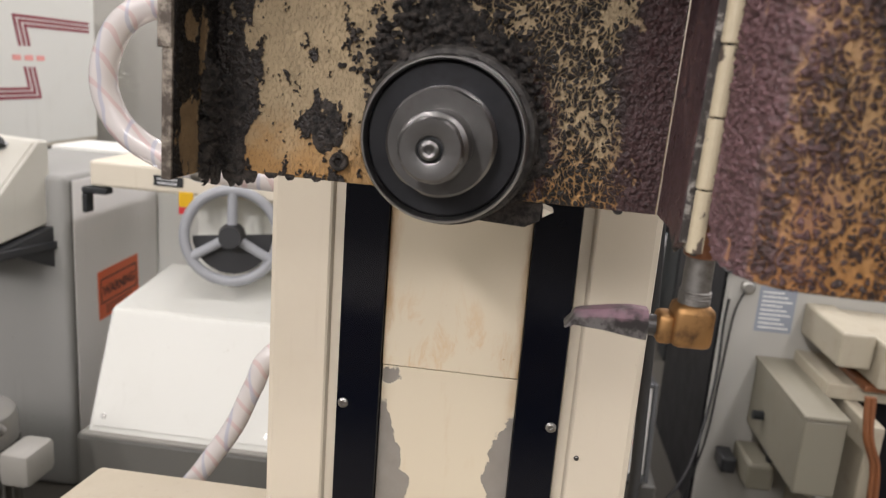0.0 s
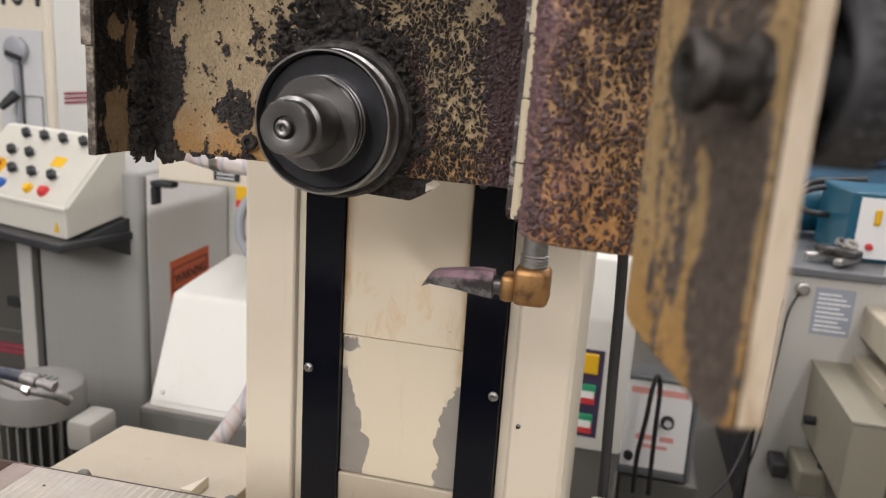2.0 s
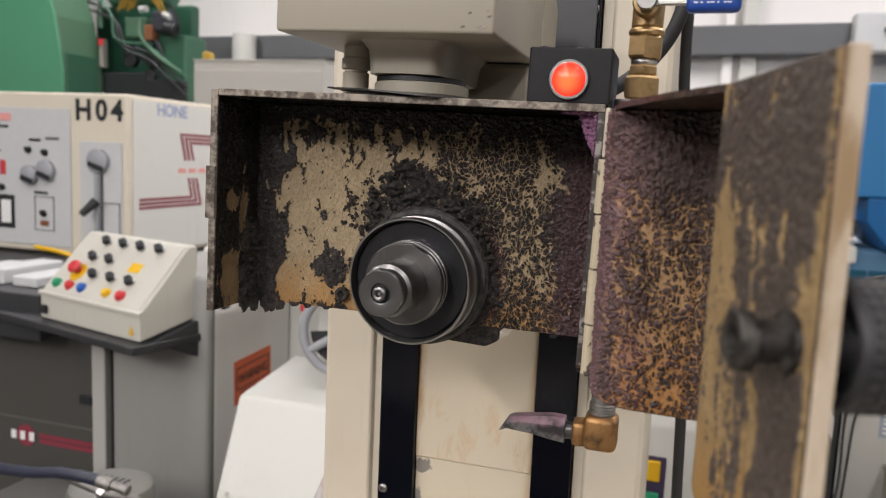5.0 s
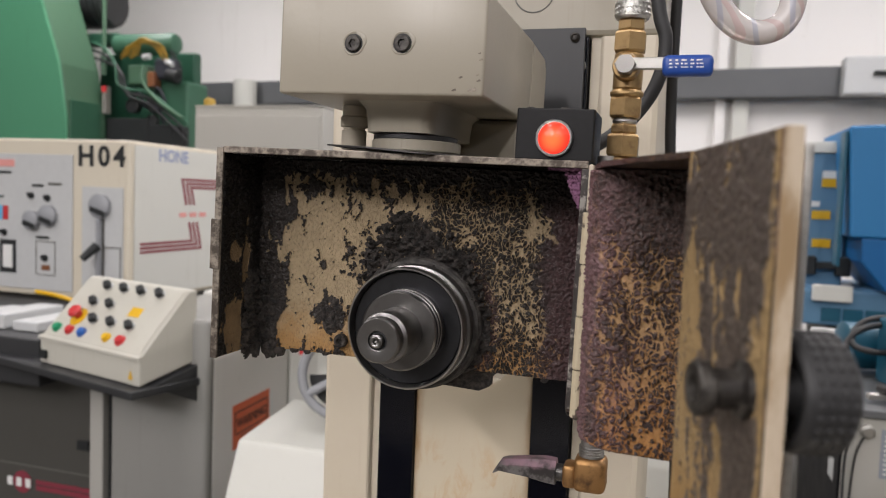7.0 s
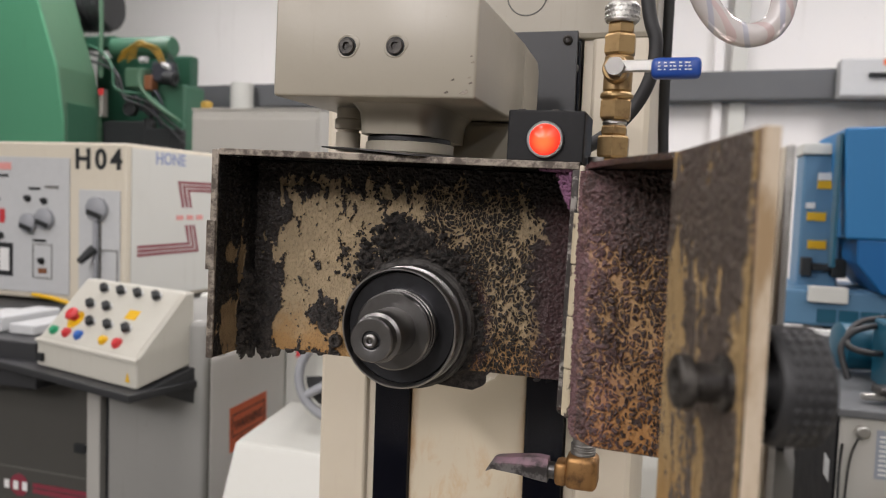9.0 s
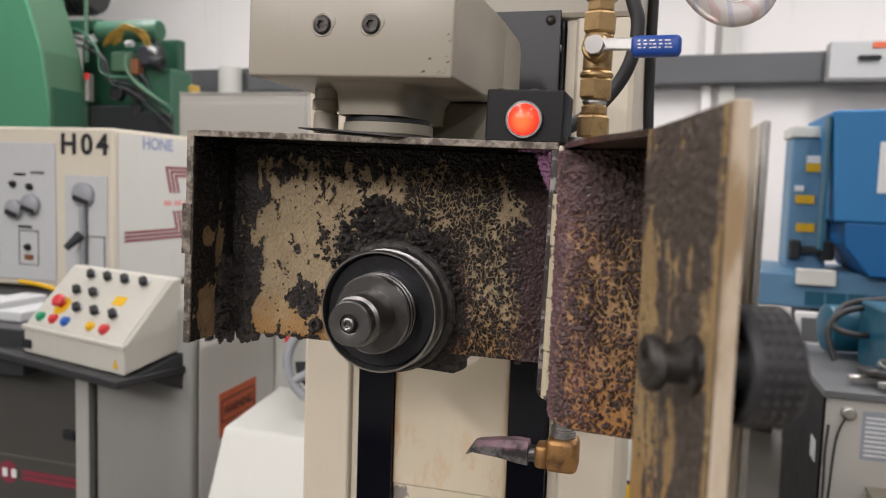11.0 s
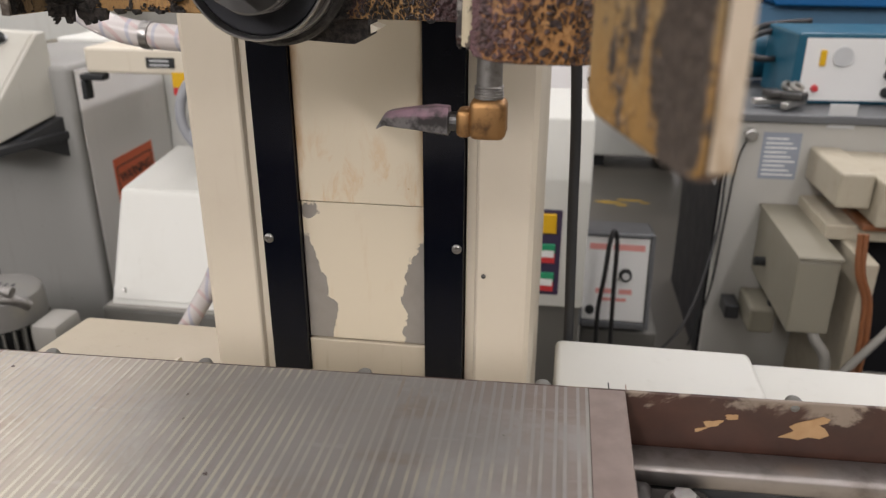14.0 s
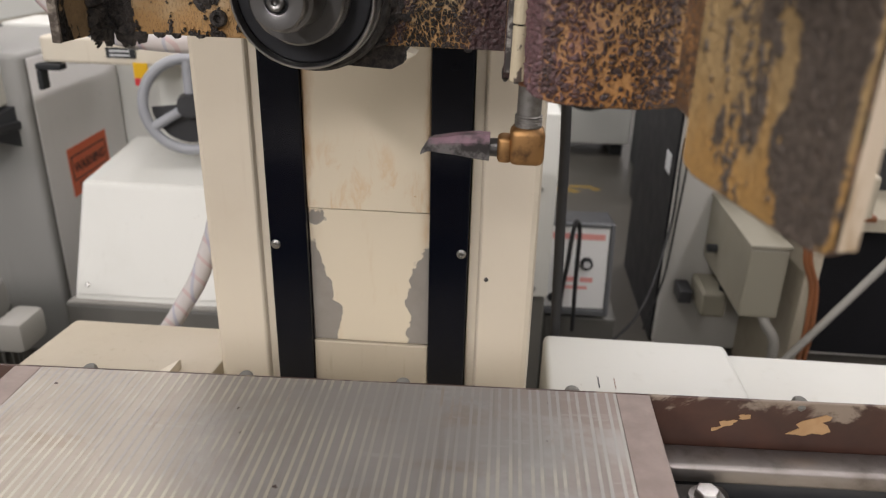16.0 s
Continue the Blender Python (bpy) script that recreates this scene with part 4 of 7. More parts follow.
part("swarf_drip", lathe([(0, 0.0006), (0.002, 0.0022), (0.006, 0.0026), (0.010, 0.0018)], (GR - 0.0025, 0.4345, GZ0 - 0.0085), (0, 0, 1), 12), M_STUD, guard, "wet drop hanging off the corner", smooth=60)

bm = bmesh.new()
random.seed(5)
for k in range(260):
    z = GZ1 - 0.0005 - 0.026 * random.random() ** 1.4
    y = GF + 0.001 + (0.026 - 0.6 * (GZ1 - z)) * random.random()
    bmesh.ops.create_icosphere(bm, subdivisions=1, radius=0.0006 + 0.0009 * random.random(), matrix=Matrix.Translation((GR - 0.0044 - 0.0009 * random.random(), y, z)))
for k in range(160):
    x = GR - 0.005 - 0.022 * random.random() ** 1.3
    bmesh.ops.create_icosphere(bm, subdivisions=1, radius=0.0006 + 0.0009 * random.random(), matrix=Matrix.Translation((x, GF + 0.001 + 0.012 * random.random(), GZ1 - 0.0008 * random.random())))
for k in range(420):
    v = random.random()
    x = GR - 0.0046 - 0.0125 * random.random() * (1 - v) ** 0.7
    bmesh.ops.create_icosphere(bm, subdivisions=1, radius=0.0007 + 0.0009 * random.random(), matrix=Matrix.Translation((x, GF + 0.006 + 0.004 * random.random() + 0.25 * (GR - 0.0046 - x), GZ1 - 0.0006 - 0.024 * v)))
part("violet_bloom", bm, M_BLOOM, guard, "crumbly violet deposit in the corner", smooth=80)

# hinge between guard and door
hinge = part("hinge", cyl((0.1425, 0.4205, 1.320), (0.1425, 0.4205, 1.460), 0.0016, seg=10), M_STEEL2, guard)
for k, (z0, z1) in enumerate(((1.3215, 1.3535), (1.3545, 1.3895), (1.3905, 1.4245), (1.4255, 1.4595))):
    part("knuckle", cyl((0.1425, 0.4205, z0), (0.1425, 0.4205, z1), 0.0046 if k % 2 else 0.0042, seg=18, bevel=0.0004), M_KNUCKLE, hinge, "cream painted hinge knuckle")
part("hinge_leaf", box(GR + 0.0010, GR + 0.0026, 0.4215, 0.445, 1.3215, 1.459, 0.0003), M_CREAM2, hinge)
part("outer_skin", box(GR + 0.0010, GR + 0.0040, 0.4225, 0.494, 1.4605, GZ1 + 0.003, 0.0010), M_CREAM, guard, "clean cream paint outside the guard")
lean(guard)

# ---- open door of the guard ----
door = thing("guard_door", "swung-open guard door, inside crusted with brown swarf", "guard door", (0.19, 0.3, 1.32))


def profile_sheet(line, t, z0, z1, corner=0.0, lift=None):
    """A bent sheet of thickness t along a line in plan; a rounded lower corner at the first end, the lower edge lifted past a length."""
    bm = bmesh.new()
    pts = [Vector((x, y, 0)) for x, y in line]
    nor = []
    for i in range(len(pts)):
        d = (pts[min(i + 1, len(pts) - 1)] - pts[max(i - 1, 0)]).normalized()
        nor.append(Vector((-d.y, d.x, 0)))
    total, lens = 0, [0]
    for a, b in zip(pts, pts[1:]):
        total += (b - a).length
        lens.append(total)
    rows = 24
    fr, bk = [], []
    for p, nn, s in zip(pts, nor, lens):
        zz = z0
        if corner and s < corner:
            zz = z0 + corner - math.sqrt(max(0, corner ** 2 - (corner - s) ** 2))
        if lift and s > lift[0]:
            zz = z0 + lift[1] * min(1, (s - lift[0]) / 0.05)
        fr.append([bm.verts.new((p.x, p.y, zz + (z1 - zz) * k / rows)) for k in range(rows + 1)])
        bk.append([bm.verts.new((p.x + nn.x * t, p.y + nn.y * t, zz + (z1 - zz) * k / rows)) for k in range(rows + 1)])
    for i in range(len(pts) - 1):
        for k in range(rows):
            bm.faces.new((fr[i][k], fr[i + 1][k], fr[i + 1][k + 1], fr[i][k + 1]))
            bm.faces.new((bk[i][k], bk[i][k + 1], bk[i + 1][k + 1], bk[i + 1][k]))
        bm.faces.new((fr[i][0], bk[i][0], bk[i + 1][0], fr[i + 1][0]))
        bm.faces.new((fr[i][rows], fr[i + 1][rows], bk[i + 1][rows], bk[i][rows]))
    for i in (0, -1):
        for k in range(rows):
            bm.faces.new((fr[i][k], fr[i][k + 1], bk[i][k + 1], bk[i][k]))
    return bm


lineA = [(0.1478, 0.419), (0.1482, 0.402), (0.1490, 0.387), (0.1515, 0.373), (0.1565, 0.3625), (0.164, 0.3565), (0.172, 0.354), (0.183, 0.353), (0.195, 0.352), (0.203, 0.349), (0.2075, 0.342), (0.209, 0.332), (0.2092, 0.30), (0.2095, 0.285), (0.2088, 0.270), (0.2068, 0.258), (0.2045, 0.2505)]
part("tray", profile_sheet(lineA, 0.003, 1.3195, 1.486, corner=0.020, lift=(0.105, 0.014)), M_DOORA, door, "bent tray wall with wormy brown crust", smooth=35)
line = spline([(x, y, 0) for x, y in lineA], 40)
flat = np.array([(p.x, p.y) for p in line])
length = np.concatenate([[0], np.cumsum(np.hypot(*np.diff(flat, axis=0).T))])
ss = np.arange(0.0, 0.152, STEP)
px, py = np.interp(ss, length, flat[:, 0]), np.interp(ss, length, flat[:, 1])
side = np.stack([np.gradient(py), -np.gradient(px), 0 * px], -1)
side /= np.linalg.norm(side, axis=1)[:, None]
low = 1.3198 + np.where(ss < 0.020, 0.020 - np.sqrt(np.maximum(0, 0.020 ** 2 - (0.020 - ss) ** 2)), 0) + 0.014 * np.clip((ss - 0.105) / 0.05, 0, 1)
rows = int((1.4835 - 1.3198) / STEP)
S = np.repeat(ss[:, None], rows, 1)
Z = low[:, None] + (1.4832 - low[:, None]) * np.linspace(0, 1, rows)[None, :]
cloud, fine = field(*S.shape, STEP, 0.030, 31, 0.6), field(*S.shape, STEP, 0.0035, 32)
runs = field(*S.shape, STEP, 0.012, 33, 0.3)
net = np.minimum(np.abs(field(*S.shape, STEP, 0.0070, 34, 0.72, 0.5)), np.abs(field(*S.shape, STEP, 0.0054, 35, 0.72, 0.5)) + 0.10)
plainer = ramp(S + 0.004 * cloud, 0.050, 0.064)
veins = ramp(net + 0.09 * fine + 0.09 * cloud + 0.5 * ramp(Z + 0.004 * runs, 1.425, 1.465) - 0.10 * ramp(-Z, -1.37, -1.33) - 0.30 * ramp(S, 0.112, 0.135), 0.215, 0.46)
crust = np.maximum(veins * plainer, (1 - plainer) * (1 - ramp(runs + 0.5 * fine - 9 * np.abs(S - 0.033) / 0.033, 0.6, 1.2)))
tint = np.clip((1 - ramp(S + 0.006 * cloud + 0.004 * runs, 0.044, 0.092)) * (0.8 + 0.2 * fine), 0, 1)
skin("swarf_crust", np.stack([np.repeat(px[:, None], rows, 1), np.repeat(py[:, None], rows, 1), Z], -1), np.repeat(side[:, None, :], rows, 1), crust, tint, 0.0017, np.clip(0.4 * fine + 0.25 * cloud * plainer, -0.7, 1.3), M_TRAY, door, "wormy brown crust, violet beside the hinge")
P0, P1 = Vector((0.2020, 0.2480, 0)), Vector((0.2272, 0.1655, 0))
d = (P1 - P0).normalized()
nrm = Vector((-d.y, d.x, 0))


def on_plate(s, z, off=0.0):
    return P0 + d * s + nrm * off + Vector((0, 0, z))


L = (P1 - P0).length
bm = prism([on_plate(0, 1.327), on_plate(0.003, 1.3225), on_plate(0.009, 1.3205), on_plate(L - 0.014, 1.3190), on_plate(L - 0.005, 1.3200), on_plate(L, 1.3240), on_plate(L, 1.4890), on_plate(0, 1.4865)], nrm, 0.0062, None, 0.0012)
part("cover_plate", bm, M_RIGHT, door, "thick plate smeared tan and dark brown")
us = np.arange(0.0004, L - 0.0004, 0.0006)
rows = 276
S = np.repeat(us[:, None], rows, 1)
foot = np.interp(us, [0, 0.003, 0.009, L - 0.014, L - 0.005, L], [1.3275, 1.3230, 1.3210, 1.3195, 1.3205, 1.3245])
Z = foot[:, None] + (1.4863 + 0.0022 * us[:, None] / L - foot[:, None]) * np.linspace(0, 1, rows)[None, :]
cloud, fine, runs = field(*S.shape, 0.0006, 0.030, 41, 0.6), field(*S.shape, 0.0006, 0.004, 42), field(*S.shape, 0.0006, 0.014, 43, 0.20)
q = S / L
bias = 0.55 * ramp(Z, 1.380, 1.395) + 1.6 * ramp(Z, 1.425, 1.455) + 2.2 * ramp(q + 2.2 * (Z - 1.36), 0.52, 0.72) * ramp(-Z, -1.405, -1.385) - 0.8 * ramp(-q, -0.34, -0.1) - 1.8 * ramp(q, 0.93, 0.99)
bias += 1.4 * np.maximum(0, spot(q, Z, 0.62, 1.405, 0.35, 0.030)) + 0.9 * ramp(-q, -0.6, -0.3) * np.maximum(0, spot(q, Z, 0.3, 1.345, 0.4, 0.012))
mottle = field(*S.shape, 0.0006, 0.007, 44, 0.6)
crust = ramp(0.35 * cloud + 0.50 * runs + 0.42 * mottle + 0.28 * fine + bias, -0.40, 1.50)
base = np.stack([P0.x + d.x * S, P0.y + d.y * S, Z], -1)
skin("swarf_smear", base, np.array((-nrm.x, -nrm.y, 0.0)), crust, 0 * crust, 0.0006, np.clip(0.25 * fine, -0.6, 1.0), M_PLATE, door, "tan plate smeared with dark brown swarf")
part("cover_edge", prism([on_plate(L + 0.0003, 1.3240, 0.0002), on_plate(L + 0.0003, 1.3240, 0.0062), on_plate(L + 0.0003, 1.4890, 0.0062), on_plate(L + 0.0003, 1.4890, 0.0002)], d, 0.0012, None, 0.0004), M_PLATEEDGE, door, "cream painted plate edge")
part("top_flange", prism([(0.1455, 0.415, 1.4835), (0.151, 0.371, 1.4835), (0.158, 0.358, 1.4835), (0.207, 0.350, 1.4835), (0.2105, 0.262, 1.4835), (0.202, 0.249, 1.4835), (0.180, 0.290, 1.4835), (0.156, 0.345, 1.4835)], (0, 0, 1), 0.003), M_DOORA, door)
part("outer_back", profile_sheet([(0.2458, 0.2430), (0.2456, 0.29), (0.2445, 0.35), (0.238, 0.362), (0.22, 0.366), (0.213, 0.356)], 0.0022, 1.3265, 1.4885), M_CREAM2, door, "cream painted outer skin", smooth=35)
part("outer_rim", box(0.2445, 0.2479, 0.2400, 0.2426, 1.3255, 1.4895, 0.0008), M_ZINC, door, "bright scraped rim")
part("plate_web", box(0.212, 0.243, 0.285, 0.352, 1.350, 1.354, 0.001), M_DARK, door)
c = on_plate(0.0715, 1.4035, 0)
stud = part("stud", lathe([(0, 0.0100), (0.003, 0.0096), (0.004, 0.0068), (0.0122, 0.0068), (0.0128, 0.0088), (0.0135, 0.0094), (0.0172, 0.0094), (0.0182, 0.0084), (0.0182, 0.0046), (0.013, 0.004)], c + nrm * 0.0003, -nrm, 28), M_STUD, door, "dark oily latch stud", smooth=40)
c = on_plate(0.0750, 1.4042, -0.0042)
knob = part("knob", lathe([(0.0094, 0.008), (0.0140, 0.008), (0.0185, 0.0090), (0.0185, 0.0145), (0.0140, 0.0158), (0.0136, 0.0178), (0.0143, 0.0190), (0.0156, 0.0196), (0.0295, 0.0196), (0.0311, 0.018), (0.0317, 0.010)], c, nrm, 48), M_RUBBER, door, "black knurled plastic knob", smooth=40)
bm = bmesh.new()
kq = nrm.to_track_quat("Z", "Y").to_matrix().to_4x4()
for i in range(30):
    for j in range(4):
        a = 2 * pi * i / 30
        m = Matrix.Translation(c) @ kq @ Matrix.Rotation(a, 4, "Z") @ Matrix.Translation((0.0196, 0, 0.0180 + j * 0.0034))
        box(-0.001, 0.0006, -0.0014, 0.0014, -0.0013, 0.0013, 0.0005, bm, 1, m)
part("knurl", bm, M_RUBBER, knob)
for i in range(4):
    a = 2 * pi * i / 4 + 0.6
    m = Matrix.Translation(c) @ kq @ Matrix.Rotation(a, 4, "Z")
    part("recess", lathe([(0, 0.0042), (0.0008, 0.0042)], m @ Vector((0.0106, 0, 0.0178)), -nrm, 14), M_INK, knob)

# ---- spindle with wheel flange ----
spin = thing("wheel_spindle", "turned steel grinding spindle with dished wheel flange, no wheel fitted", "spindle", (0, 0.5, 1.36))
A = (0.0035, 0.0, 1.3613)
Y = (0, 1, 0)


def flats(bm, turns, reach, y0, y1):
    """Mills wrench flats into a turned part lying on the spindle's axis."""
    for v in bm.verts:
        if y0 <= v.co.y <= y1:
            for turn in turns:
                w = Vector((math.cos(math.radians(turn)), 0, math.sin(math.radians(turn))))
                over = (v.co - Vector(A)).dot(w) - reach
                if over > 0:
                    v.co -= w * over
    return bm


nose = part("nose", flats(lathe([(0.4030, 0.0002), (0.4026, 0.0066), (0.4006, 0.0070), (0.4004, 0.0076), (0.4004, 0.0152), (0.4014, 0.0163), (0.4085, 0.0165), (0.4092, 0.0157), (0.4112, 0.0157), (0.4125, 0.0182), (0.4137, 0.0186), (0.4430, 0.0186)], A, Y, 96), [25 + 60 * k for k in range(6)], 0.0159, 0.4000, 0.4088), M_SPIN, spin, "polished spindle nose with worn wrench flats", smooth=30)
part("recess", lathe([(0.4025, 0.0004), (0.4021, 0.0065)], A, Y, 32), M_INK, nose)
part("stud", lathe([(0.4010, 0.0004), (0.4000, 0.0019), (0.3974, 0.0022), (0.3970, 0.0034), (0.3976, 0.0047), (0.3990, 0.0052), (0.4025, 0.0052)], A, Y, 36), M_SPIN, nose, "small hollow stud", smooth=30)
part("nut", flats(lathe([(0.4425, 0.0186), (0.4420, 0.0288), (0.4431, 0.0302), (0.4468, 0.0302), (0.4474, 0.0292), (0.4490, 0.0292), (0.4497, 0.0304), (0.4524, 0.0304), (0.4530, 0.0294), (0.4546, 0.0294), (0.4553, 0.0306), (0.4630, 0.0306)], A, Y, 128), (62, 242), 0.0294, 0.4418, 0.4470), M_SPIN, spin, "grooved flange nut", smooth=30)
part("disc", lathe([(0.4618, 0.0307), (0.4612, 0.0430), (0.4625, 0.0446)], A, Y, 64), M_DISC, spin, "dark dished flange face", smooth=30)
part("rim", lathe([(0.4625, 0.0446), (0.4562, 0.0450), (0.4549, 0.0456), (0.4549, 0.0466), (0.4558, 0.0473), (0.4620, 0.0473), (0.4632, 0.0462), (0.4720, 0.0455)], A, Y, 96), M_STEEL, spin, "bright outer rim", smooth=30)
part("rear_flange", lathe([(0.4720, 0.0450), (0.4728, 0.0476), (0.4740, 0.0484), (0.4815, 0.0484), (0.4835, 0.0470), (0.4850, 0.0420), (0.4905, 0.0420)], A, Y, 80), M_SPIN, spin, "rear wheel flange", smooth=30)
part("bearing_ring", lathe([(0.4820, 0.0430), (0.4826, 0.0515), (0.4850, 0.0535), (0.4912, 0.0540)], A, Y, 64), M_RING, spin, "grey bearing cap crusted with swarf", smooth=30)

# ---- pilot light ----
pl = thing("pilot_light", "black box with lit red pilot lamp on the guard", "pilot light", (0.11, 0.45, 1.494))
part("housing", box(0.0865, 0.139, 0.423, 0.470, 1.4936, 1.5285, 0.0012), M_PBOX, pl)
part("bezel", lathe([(0, 0.0125), (0.003, 0.0125), (0.0036, 0.0121), (0.0036, 0.0113)], (0.113, 0.4232, 1.5085), (0, -1, 0), 36), M_STEEL, pl, "chrome bezel", smooth=40)
part("lens", lathe([(0, 0.0111), (0.0035, 0.0106), (0.0065, 0.0092), (0.0085, 0.0062), (0.0094, 0.0025), (0.0096, 0.0002)], (0.113, 0.4231, 1.5085), (0, -1, 0), 32), M_LENS, pl, "glowing orange-red lens", smooth=60)

for x in (0.0945, 0.1175):
    part("screw", lathe([(0, 0.0034), (0.0008, 0.0032), (0.0014, 0.002)], (x, 0.431, 1.5285), (0, 0, 1), 14), M_STUD, pl)
pl.location.x += 0.0022
pl.location.z -= 0.0008
lean(pl)
head.location.x += 0.0045
lean(head)

# ---- coolant pipe: nozzle, elbow, fittings, valve ----
noz = thing("coolant_nozzle", "brass elbow with flattened steel coolant nozzle", "nozzle", (0.15, 0.445, 1.26))
PX, PY = 0.1505, 0.445
part("elbow", box(PX - 0.0112, PX + 0.0112, PY - 0.0112, PY + 0.0112, 1.2612, 1.2855, 0.0045, seg=3), M_ELBOW, noz, "tarnished square brass elbow", smooth=45)
part("elbow_arm", box(PX - 0.019, PX - 0.009, PY - 0.0088, PY + 0.0088, 1.2620, 1.2790, 0.003, seg=2), M_ELBOW, noz, smooth=45)
part("nipple", cyl((PX - 0.025, PY, 1.2705), (PX - 0.018, PY, 1.2705), 0.006, seg=20), M_STEEL2, noz)
bm = bmesh.new()
secs = [(0.1265, 0.0085, 1.2625, 1.2795), (0.118, 0.0088, 1.2635, 1.2800), (0.105, 0.0085, 1.2655, 1.2785), (0.090, 0.0080, 1.2668, 1.2760), (0.0865, 0.0075, 1.2672, 1.2745), (0.0815, 0.0070, 1.2652, 1.2664)]
rings = []
for x, w, z0, z1 in secs:
    h = z1 - z0
    rings.append([bm.verts.new((x, PY + a * w, z0 + b * h)) for a, b in ((-1, 0.1), (-0.6, 0), (0.6, 0), (1, 0.1), (1, 0.7), (0.5, 1), (-0.5, 1), (-1, 0.7))])
for a, b in zip(rings, rings[1:]):
    for k in range(8):
        bm.faces.new((a[k], a[(k + 1) % 8], b[(k + 1) % 8], b[k]))
bm.faces.new(rings[0])
bm.faces.new(rings[-1])
n = Nodes("nozzle_steel")
o = n.axis()
tint = n.math("MULTIPLY", n.step(n.math("ADD", o[2], n.math("MULTIPLY", n.noise(120, 4), 0.008)), 1.2765, 1.281), n.step(n.noise(60, 4), 0.3, 0.6))
M_NOZ = n.done(n.mix(tint, n.mix(n.step(n.noise(90, 5, 0.65), 0.42, 0.6), (0.035, 0.031, 0.030), (0.15, 0.14, 0.135)), (0.25, 0.155, 0.185)), 0.5, 0.4, n.noise(300, 4), 0.3, 0.0005)
part("nozzle_tip", bm, M_NOZ, noz, "flattened grey nozzle with a pink bloom")
part("pipe", lathe([(0, 0.0088), (0.006, 0.0085), (0.0065, 0.0078), (0.035, 0.0078), (0.0352, 0.0088), (0.06, 0.0088), (0.21, 0.0078)], (PX, PY, 1.2855), (0.006, 0, 1), 24), M_DULL, noz, "grey threaded pipe nipple", smooth=40)
part("sleeve", lathe([(0, 0.0095), (0.001, 0.0105), (0.022, 0.0105), (0.023, 0.0095)], (PX + 0.001, PY, 1.312), (0.006, 0, 1), 24), M_COPPER, noz, "rust-brown pipe socket", smooth=40)
bm = bmesh.new()
for k in range(4):
    lathe([(0, 0.0082), (0.0008, 0.0090), (0.0016, 0.0082)], (PX, PY, 1.2862 + 0.0018 * k), (0, 0, 1), 24, bm)
part("thread", bm, M_DULL, noz, smooth=40)

val = thing("ball_valve", "brass ball valve with blue lever handle on pipe fittings", "valve", (0.157, 0.445, 1.49))
VX = 0.1570


def fitting(z0, z1, r, hexed, mat, name="fitting"):
    prof = [(0, r * 0.9), (0.0015, r), (z1 - z0 - 0.0015, r), (z1 - z0, r * 0.9)]
    return part(name, lathe(prof, (VX + (z0 - 1.5) * 0.02, PY, z0), (0.02, 0, 1), 36, hexes=(0, 1, 2, 3) if hexed else ()), mat, val, smooth=20)


fitting(1.486, 1.4975, 0.0085, False, M_BRASS)
fitting(1.4975, 1.5125, 0.0118, True, M_BRASS)
fitting(1.5125, 1.5195, 0.0095, True, M_BRASS)
fitting(1.5195, 1.5235, 0.0082, False, M_ZINC, "thread_tape")
fitting(1.5235, 1.5375, 0.0115, True, M_BRASS)
fitting(1.5375, 1.542, 0.0112, False, M_BRASS)
vb = fitting(1.542, 1.567, 0.0098, False, M_BRASS, "valve_body")
fitting(1.567, 1.581, 0.0115, True, M_BRASS)
fitting(1.581, 1.589, 0.0095, True, M_BRASS)
fitting(1.589, 1.602, 0.0112, False, M_ZINC, "hose_crimp")
bm = bmesh.new()
for i in range(22):
    for j in range(3):
        m = Matrix.Translation((VX + 0.0019, PY, 1.5925 + 0.0034 * j)) @ Matrix.Rotation(2 * math.pi * (i + 0.5 * (j % 2)) / 22, 4, "Z") @ Matrix.Translation((0.0112, 0, 0)) @ Matrix.Rotation(0.785, 4, "X")
        box(-0.0006, 0.0007, -0.0010, 0.0010, -0.0010, 0.0010, 0.0003, bm, 1, m)
part("knurl", bm, M_ZINC, val)
part("stem_boss", lathe([(0, 0.0088), (0.010, 0.0088), (0.0115, 0.008)], (VX + 0.0005, PY - 0.008, 1.5555), (0, -1, 0), 28), M_BRASS, val, smooth=40)
part("stem_nut", lathe([(0, 0.0068), (0.007, 0.0068), (0.008, 0.0058)], (VX + 0.0005, PY - 0.0195, 1.5555), (0, -1, 0), 36, hexes=(0, 1)), M_STEEL, val, smooth=20)
lev = part("lever", box(VX, VX + 0.030, PY - 0.0215, PY - 0.0185, 1.5525, 1.5605, 0.001), M_ZINC, val, "flat zinc lever")
part("grip", box(VX + 0.0235, VX + 0.0545, PY - 0.026, PY - 0.015, 1.5478, 1.5612, 0.0035, seg=3), M_BLUEP, lev, "blue vinyl grip with white print", smooth=45)
for row, z in enumerate((1.5570, 1.5548, 1.5526)):
    for k in range(7):
        x0 = 0.0278 + 0.0031 * k + 0.0005 * ((k * 7 + row * 3) % 3)
        part("print_bar", box(VX + x0, VX + x0 + 0.0012 + 0.0005 * ((k + row) % 3), PY - 0.0263, PY - 0.0259, z, z + 0.0007), M_WHITEP, lev)
val.location.x += 0.0035
val.location.z -= 0.0022
solo("coolant_cable", tube([(0.10, 0.515, 1.503), (0.133, 0.52, 1.508), (0.160, 0.53, 1.530), (0.178, 0.53, 1.558), (0.183, 0.53, 1.59), (0.175, 0.53, 1.625), (0.163, 0.53, 1.75)], 0.0055), M_RUBBER, "black rubber cable looping up beside the valve", "cable", smooth=60)
